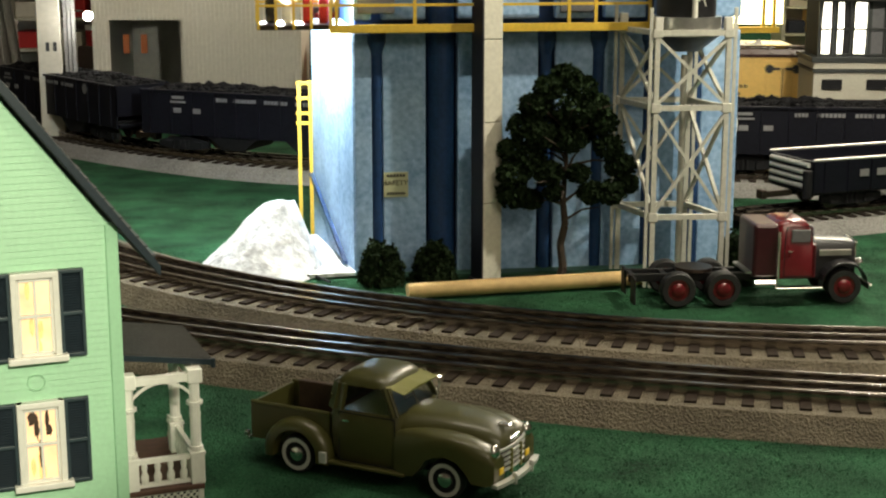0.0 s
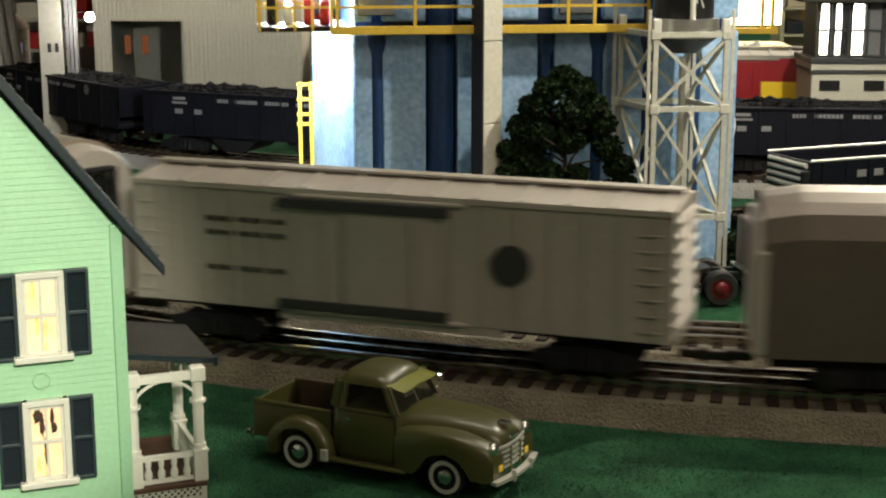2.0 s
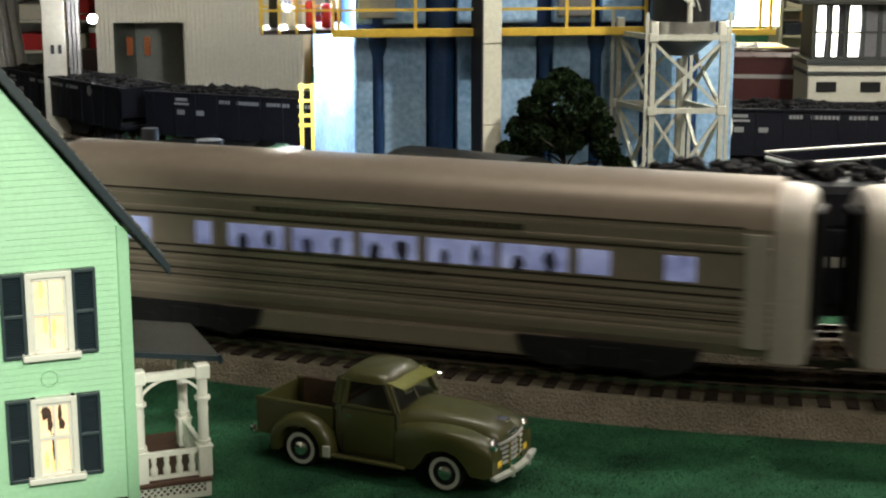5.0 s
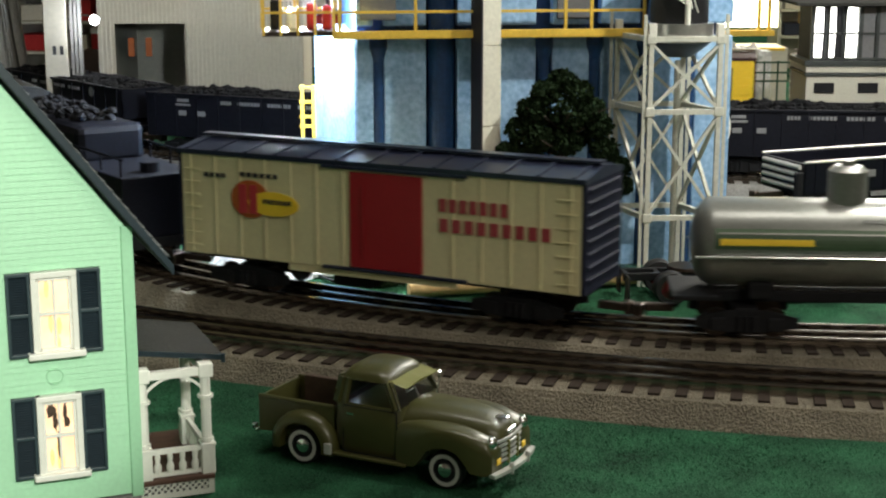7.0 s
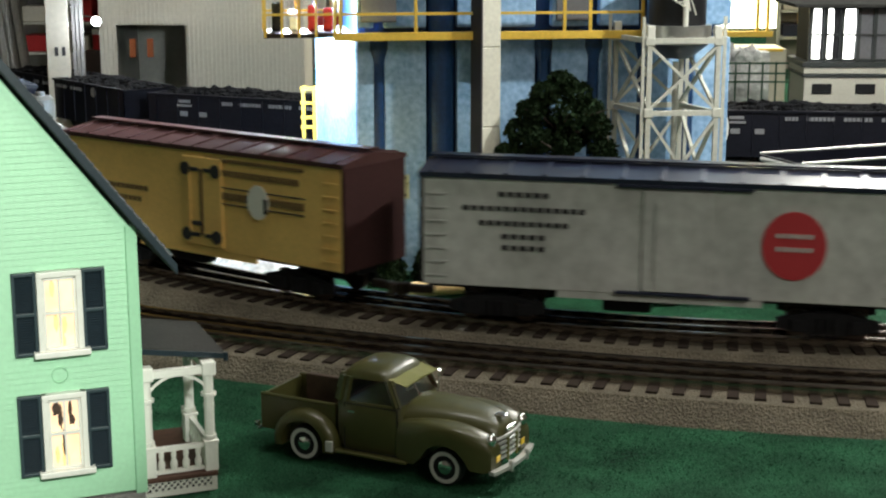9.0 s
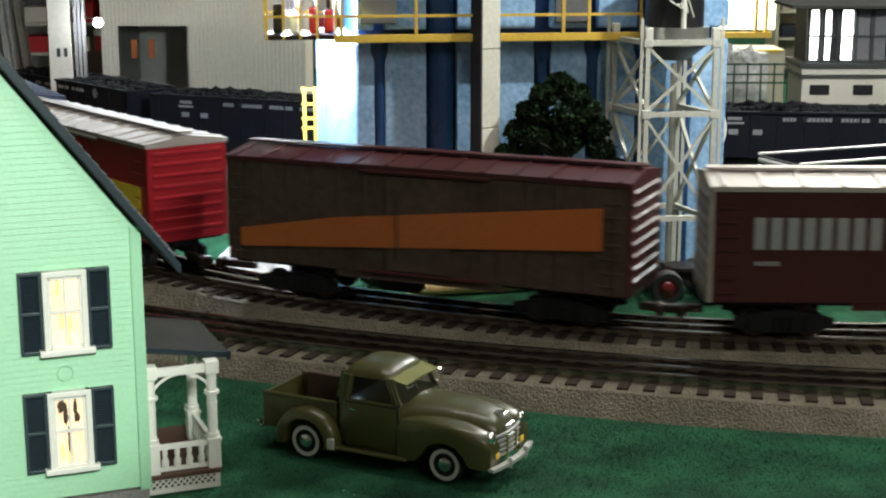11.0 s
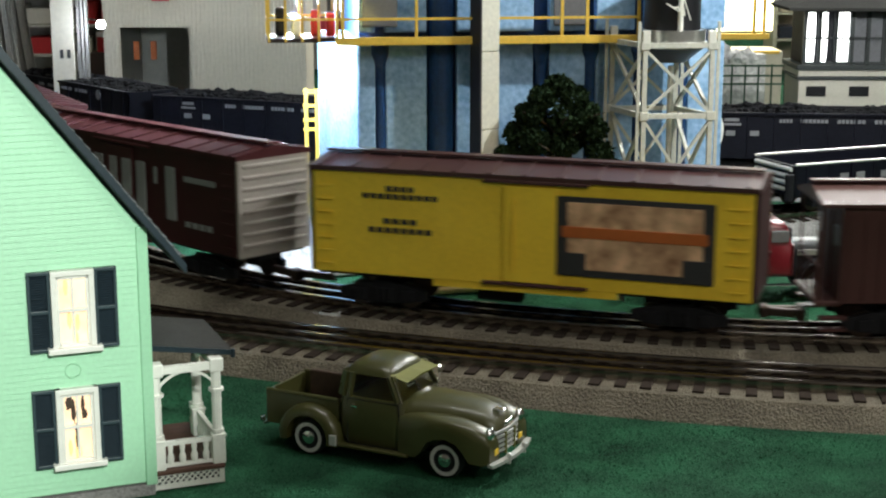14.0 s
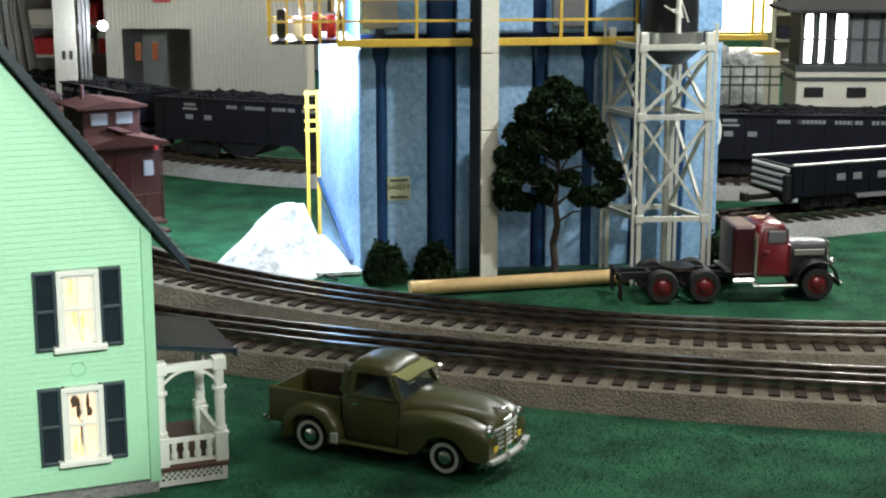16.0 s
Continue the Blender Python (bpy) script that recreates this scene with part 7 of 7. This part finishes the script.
def make_signal_tower():
    t = thing("signal_tower", pose(0.3655, 1.530, 0, 0, 0, -1), "two-storey signal tower with bright windows and dark trim", "signal tower")
    w, d = 0.17, 0.070
    bm = bmesh.new()
    box(bm, w / 2, d / 2, 0.052, w, d, 0.104, 0.001)
    part("lower_wall", bm, "tower_wall", t)
    bm = bmesh.new()
    box(bm, w / 2, d / 2, 0.1052, w + 0.004, d + 0.004, 0.0030, 0.0005)
    part("belt_course", bm, "tower_trim", t)
    bm = bmesh.new()
    box(bm, w / 2, d / 2, 0.1105, w + 0.002, d + 0.002, 0.0065, 0.0005)
    part("belt_course", bm, "tower_wall", t)
    bm = bmesh.new()
    box(bm, w / 2, d / 2, 0.1165, w + 0.006, d + 0.006, 0.0055, 0.0005)
    part("belt_course", bm, "tower_trim", t)
    bm = bmesh.new()
    box(bm, w / 2, d / 2 + 0.003, 0.146, w - 0.010, d - 0.010, 0.056)
    part("upper_core", bm, "black_dull", t)
    for k in range(10):
        x = 0.004 + k * 0.0165
        f = new("window")
        f.parent = t
        bm = bmesh.new()
        for ex in (0.0, 0.0150):
            box(bm, x + ex, 0.0035, 0.1465, 0.0024, 0.004, 0.056)
        for zz in (0.121, 0.146, 0.173):
            box(bm, x + 0.0075, 0.0035, zz, 0.0150, 0.0036, 0.0020)
        part("frame", bm, "tower_trim", f)
        bm = bmesh.new()
        pw = (0.0080, 0.0060, 0.0110)[k] if k < 3 else 0.0120
        cx = x + (0.0075, 0.0045, 0.0075)[k] if k < 3 else x + 0.0075
        ring = [(cx - pw / 2, 0.122), (cx + pw / 2 - 0.0008, 0.122), (cx + pw / 2, 0.150), (cx + pw / 2 - 0.0006, 0.172), (cx - pw / 2 + 0.0006, 0.172), (cx - pw / 2 - 0.0004, 0.150)] if k < 3 else [(cx - pw / 2, 0.122), (cx + pw / 2, 0.122), (cx + pw / 2, 0.172), (cx - pw / 2, 0.172)]
        extrude(bm, ring, 0.0040, 0.0052)
        part("pane", bm, "window_bright" if k < 3 else "car_window_off", f)
    for x in (0.018, 0.062):
        slab(t, -0.001, x, 0.092, 0.020, 0.010, "black_dull", "lower_window", thick=0.002)
    bm = bmesh.new()
    o = 0.016
    rings = [[(-o, -o, z), (w + o, -o, z), (w + o, d + o, z), (-o, d + o, z)] for z in (0.1745, 0.1775)]
    rings.append([(0.035, d / 2 - 0.002, 0.196), (w - 0.035, d / 2 - 0.002, 0.196), (w - 0.035, d / 2 + 0.002, 0.196), (0.035, d / 2 + 0.002, 0.196)])
    loft(bm, rings)
    part("roof", bm, "porch_roof", t)


make_signal_tower()


def make_lit_shop():
    t = thing("lit_storefront", pose(0.335, 2.10, -0.036), "brightly lit yellow-framed storefront beyond the tracks", "storefront")
    bm = bmesh.new()
    box(bm, 0.04, 0.04, 0.062, 0.20, 0.08, 0.115, 0.001)
    part("base_wall", bm, "beige_metal", t)
    bm = bmesh.new()
    box(bm, 0.030, 0.03, 0.195, 0.190, 0.05, 0.095)
    part("lit_interior", bm, "lit_room", t, "glowing warm interior")
    bm = bmesh.new()
    box(bm, 0.035, 0.0, 0.140, 0.17, 0.006, 0.008, 0.0006)
    box(bm, 0.035, 0.0, 0.118, 0.20, 0.006, 0.004, 0.0006)
    for x in (0.098, 0.112):
        box(bm, x, 0.0, 0.19, 0.0045, 0.005, 0.10)
    part("frame", bm, "yellow_paint", t)
    t2 = thing("fence", pose(0.30, 1.80, 0), "low dark green fence beyond the hopper cars", "fence")
    for k in range(9):
        bm = bmesh.new()
        bar(bm, (k * 0.016, 0, 0.0), (k * 0.016, 0, 0.094), 0.0018, 0.0018)
        part("post", bm, "green_metal", t2)
    for z in (0.070, 0.080, 0.092):
        bm = bmesh.new()
        bar(bm, (-0.004, 0, z), (0.134, 0, z), 0.0018, 0.0022)
        part("rail", bm, "green_metal", t2)
    bm = bmesh.new()
    for k in range(9):
        lump(bm, (0.305 + k * 0.011, 1.93, 0.104 - k * 0.002), (0.010, 0.01, 0.008 + 0.004 * (k % 3)), k, 0.5, 2)
    box(bm, 0.35, 1.94, 0.046, 0.13, 0.03, 0.096)
    tagged(part("plaster_bank", bm, "plaster"), "white plaster bank catching the lamp light", "bank")
    t = thing("disc_sign", pose(0.258, 1.285, 0), "round signal disc, white over yellow, on a post", "signal")
    bm = bmesh.new()
    v = bmesh.ops.create_cone(bm, cap_ends=True, segments=32, radius1=0.0250, radius2=0.0250, depth=0.004)["verts"]
    bmesh.ops.transform(bm, matrix=pose(-0.0350, 0, 0.0840, 90, 0, 25), verts=v)
    part("disc", bm, "white_trim", t)
    bm = bmesh.new()
    rod(bm, (-0.0350, 0.004, 0), (-0.0350, 0.004, 0.09), 0.0022, 8)
    part("post", bm, "yellow_paint", t)


make_lit_shop()


def make_left_clutter():
    bm = bmesh.new()
    n = 60
    loft(bm, [[(-0.60 + 0.085 * i / n + (0.010 if zz < 0.1 else 0) * (i / n), 1.86 + 0.006 * math.sin(i * 0.9) + 0.003 * math.sin(i * 2.3), zz) for i in range(n + 1)] for zz in (0.0, 0.08, 0.16, 0.30)], close=False, caps=False)
    r = bmesh.ops.extrude_face_region(bm, geom=list(bm.faces))
    bmesh.ops.translate(bm, vec=(0, 0.0015, 0), verts=[v for v in r["geom"] if isinstance(v, bmesh.types.BMVert)])
    tagged(part("curtain", bm, "grey_cloth", smooth=True), "grey pleated cloth curtain hanging behind the layout", "curtain")
    k = 0
    rng = random.Random(5)
    for rx, ry, cols in ((-0.60, 2.30, 0.27), (-0.34, 2.62, 0.27), (0.66, 2.60, 0.27), (0.98, 2.50, 0.27), (0.02, 2.70, 0.27)):
        t = thing("shelf_rack", pose(rx, ry, 0), "pale shelf rack with red and white boxes", "shelf", "shelf racks behind the layout")
        for z in (0.06, 0.105, 0.150, 0.20, 0.26):
            bm = bmesh.new()
            box(bm, 0.06, 0.03, z, 0.30, 0.08, 0.004)
            part("shelf", bm, "tower_wall", t)
        for x in (-0.09, 0.21):
            bm = bmesh.new()
            box(bm, x, 0.03, 0.16, 0.006, 0.08, 0.32)
            part("upright", bm, "tower_wall", t)
        bm = bmesh.new()
        box(bm, 0.06, 0.072, 0.16, 0.30, 0.004, 0.32)
        part("back_panel", bm, "wall_room", t)
        for z in (0.062, 0.107, 0.152, 0.202, 0.262):
            x = -0.08
            while x < 0.18:
                w, h = rng.uniform(0.018, 0.042), rng.uniform(0.020, 0.038)
                bm = bmesh.new()
                box(bm, 0, 0, h / 2, w, 0.05, h, 0.002)
                m = ("red_cloth", "white_trim", "brown_seat", "tower_wall", "reefer_yellow", "red_cloth", "beige_metal", "navy")[rng.randrange(8)]
                q = tagged(part("carton", bm, m), "small coloured carton standing on the shelf rack", "carton", "cartons on the shelf")
                q.location = (rx + x + w / 2, ry + 0.028, z)
                x += w + rng.uniform(0.002, 0.014)
    t = thing("red_drum", pose(-0.452, 2.02, 0.0), "red drum with a white lid on a crate", "drum")
    bm = bmesh.new()
    box(bm, 0, 0, 0.045, 0.04, 0.04, 0.09, 0.002)
    part("crate", bm, "brown_seat", t)
    bm = bmesh.new()
    rod(bm, (0, 0, 0.09), (0, 0, 0.110), 0.013, 20)
    part("drum", bm, "red_cloth", t)
    bm = bmesh.new()
    rod(bm, (0, 0, 0.110), (0, 0, 0.116), 0.0135, 20)
    part("lid", bm, "white_trim", t)
    # things on the side deck of the mill and beyond
    for x, z, m in ((-0.094, 0.191, "red_cloth"), (-0.108, 0.189, "white_trim"), (-0.120, 0.192, "black_dull"), (-0.083, 0.190, "red_cloth")):
        bm = bmesh.new()
        h = (z - 0.1815) * 2
        box(bm, 0, 0, h / 2, 0.007, 0.007, h, 0.0015)
        q = tagged(part("crate", bm, m), "small painted crate on the mill's side deck", "crate", "crates on the deck")
        q.location = (x, 1.100, 0.1815)
    # far dark backdrop of shelving above the yard
    t = thing("far_display_case", pose(0.0, 5.2, 0), "dim wooden display case against the far wall", "display case")
    bm = bmesh.new()
    box(bm, 0, 0, 0.30, 3.4, 0.08, 0.60, 0.004)
    part("case", bm, "brown_seat", t)
    for z in (0.15, 0.30, 0.45):
        bm = bmesh.new()
        box(bm, 0, -0.06, z, 3.3, 0.06, 0.01)
        part("shelf", bm, "wall_room", t)


make_left_clutter()


# ---- turf fibres near the camera ----
def turf_fibres():
    rng = np.random.RandomState(2)
    n = 110000
    x = rng.uniform(-0.30, 0.36, n)
    y = 0.50 + 0.70 * rng.uniform(0, 1, n) ** 1.3
    keep = np.ones(n, bool)
    for path in (OUTER[::6], INNER[::6]):
        near = path[(path[:, 0] > -0.6) & (path[:, 0] < 0.7) & (path[:, 1] < 1.6)]
        dist = np.min(np.hypot(x[:, None] - near[None, :, 0], y[:, None] - near[None, :, 1]), axis=1)
        keep &= dist > 0.046
    x, y = x[keep], y[keep]
    n = len(x)
    a = rng.uniform(0, math.tau, n)
    h = rng.uniform(-0.0002, 0.0006, n)
    lean = rng.normal(0, 0.0022, (n, 2))
    w = 0.0003
    verts = np.zeros((n, 3, 3))
    verts[:, 0] = np.c_[x - w * np.cos(a), y - w * np.sin(a), np.full(n, -0.0012)]
    verts[:, 1] = np.c_[x + w * np.cos(a), y + w * np.sin(a), np.full(n, -0.0012)]
    verts[:, 2] = np.c_[x + lean[:, 0], y + lean[:, 1], h]
    me = bpy.data.meshes.new("turf_fibre")
    me.from_pydata(verts.reshape(-1, 3).tolist(), [], np.arange(3 * n).reshape(-1, 3).tolist())
    me.materials.append(M["blade"])
    tagged(new("turf_fibre", me), "short green fibres of the turf mat", "turf", kind="stuff")


turf_fibres()


# ---- how the trains run ----
def along(knots, t):
    return float(np.interp(t, [k[0] for k in knots], [k[1] for k in knots]))


def smooth_along(knots, t):
    return sum(along(knots, t + d) for d in (-0.2, -0.1, 0, 0.1, 0.2)) / 5 if 0.2 < t < 15.8 else along(knots, t)


# distance of the express's nose, and of the freight's first car, along their tracks
EXPRESS = [(0, -1.03), (0.5, -0.684), (1.0, -0.334), (1.5, 0.047), (2.0, 0.413), (2.5, 0.761), (3.0, 1.083), (3.5, 1.376), (4.0, 1.654), (4.5, 1.940), (5.2, 2.372), (6.3, 3.063), (6.5, 3.194),
           (7.2, 3.62), (9.0, 4.3), (16, 4.6)]
FREIGHT = [(0, -1.62), (0.5, -1.475), (6.3, 0.292), (6.5, 0.349), (7.0, 0.489), (7.5, 0.651), (8.0, 0.832), (8.5, 1.013), (9.0, 1.201), (11.3, 2.126), (11.5, 2.209), (12.0, 2.419), (12.5, 2.626), (13.0, 2.832),
           (13.5, 3.041), (14.0, 3.247), (14.5, 3.459), (15.0, 3.680), (15.5, 3.855), (16, 4.005)]


def run(car, path, zero, knots, lead, length, wheelbase, way=1):
    """Key a car whose front end runs lead metres behind the reference point."""
    rows = []
    for i in range(65):
        t = i * 0.25
        mid = zero + smooth_along(knots, t) - lead - length / 2
        a, b = on_path(path, mid + wheelbase / 2), on_path(path, mid - wheelbase / 2)
        c, d = (a + b) / 2, a - b
        rows.append((t, pose(c[0], c[1], RAIL_TOP, 0, 0, math.degrees(math.atan2(d[1], d[0])))))
    walk(car, rows)


def motions():
    lead = 0.0
    for car, length, gap in express:
        run(car, OUTER, OUTER_ZERO, EXPRESS, lead, length, length * 0.62)
        lead += length + gap
    for car, lead, length in freight:
        run(car, INNER, INNER_ZERO, FREIGHT, lead, length, length * 0.62)


motions()
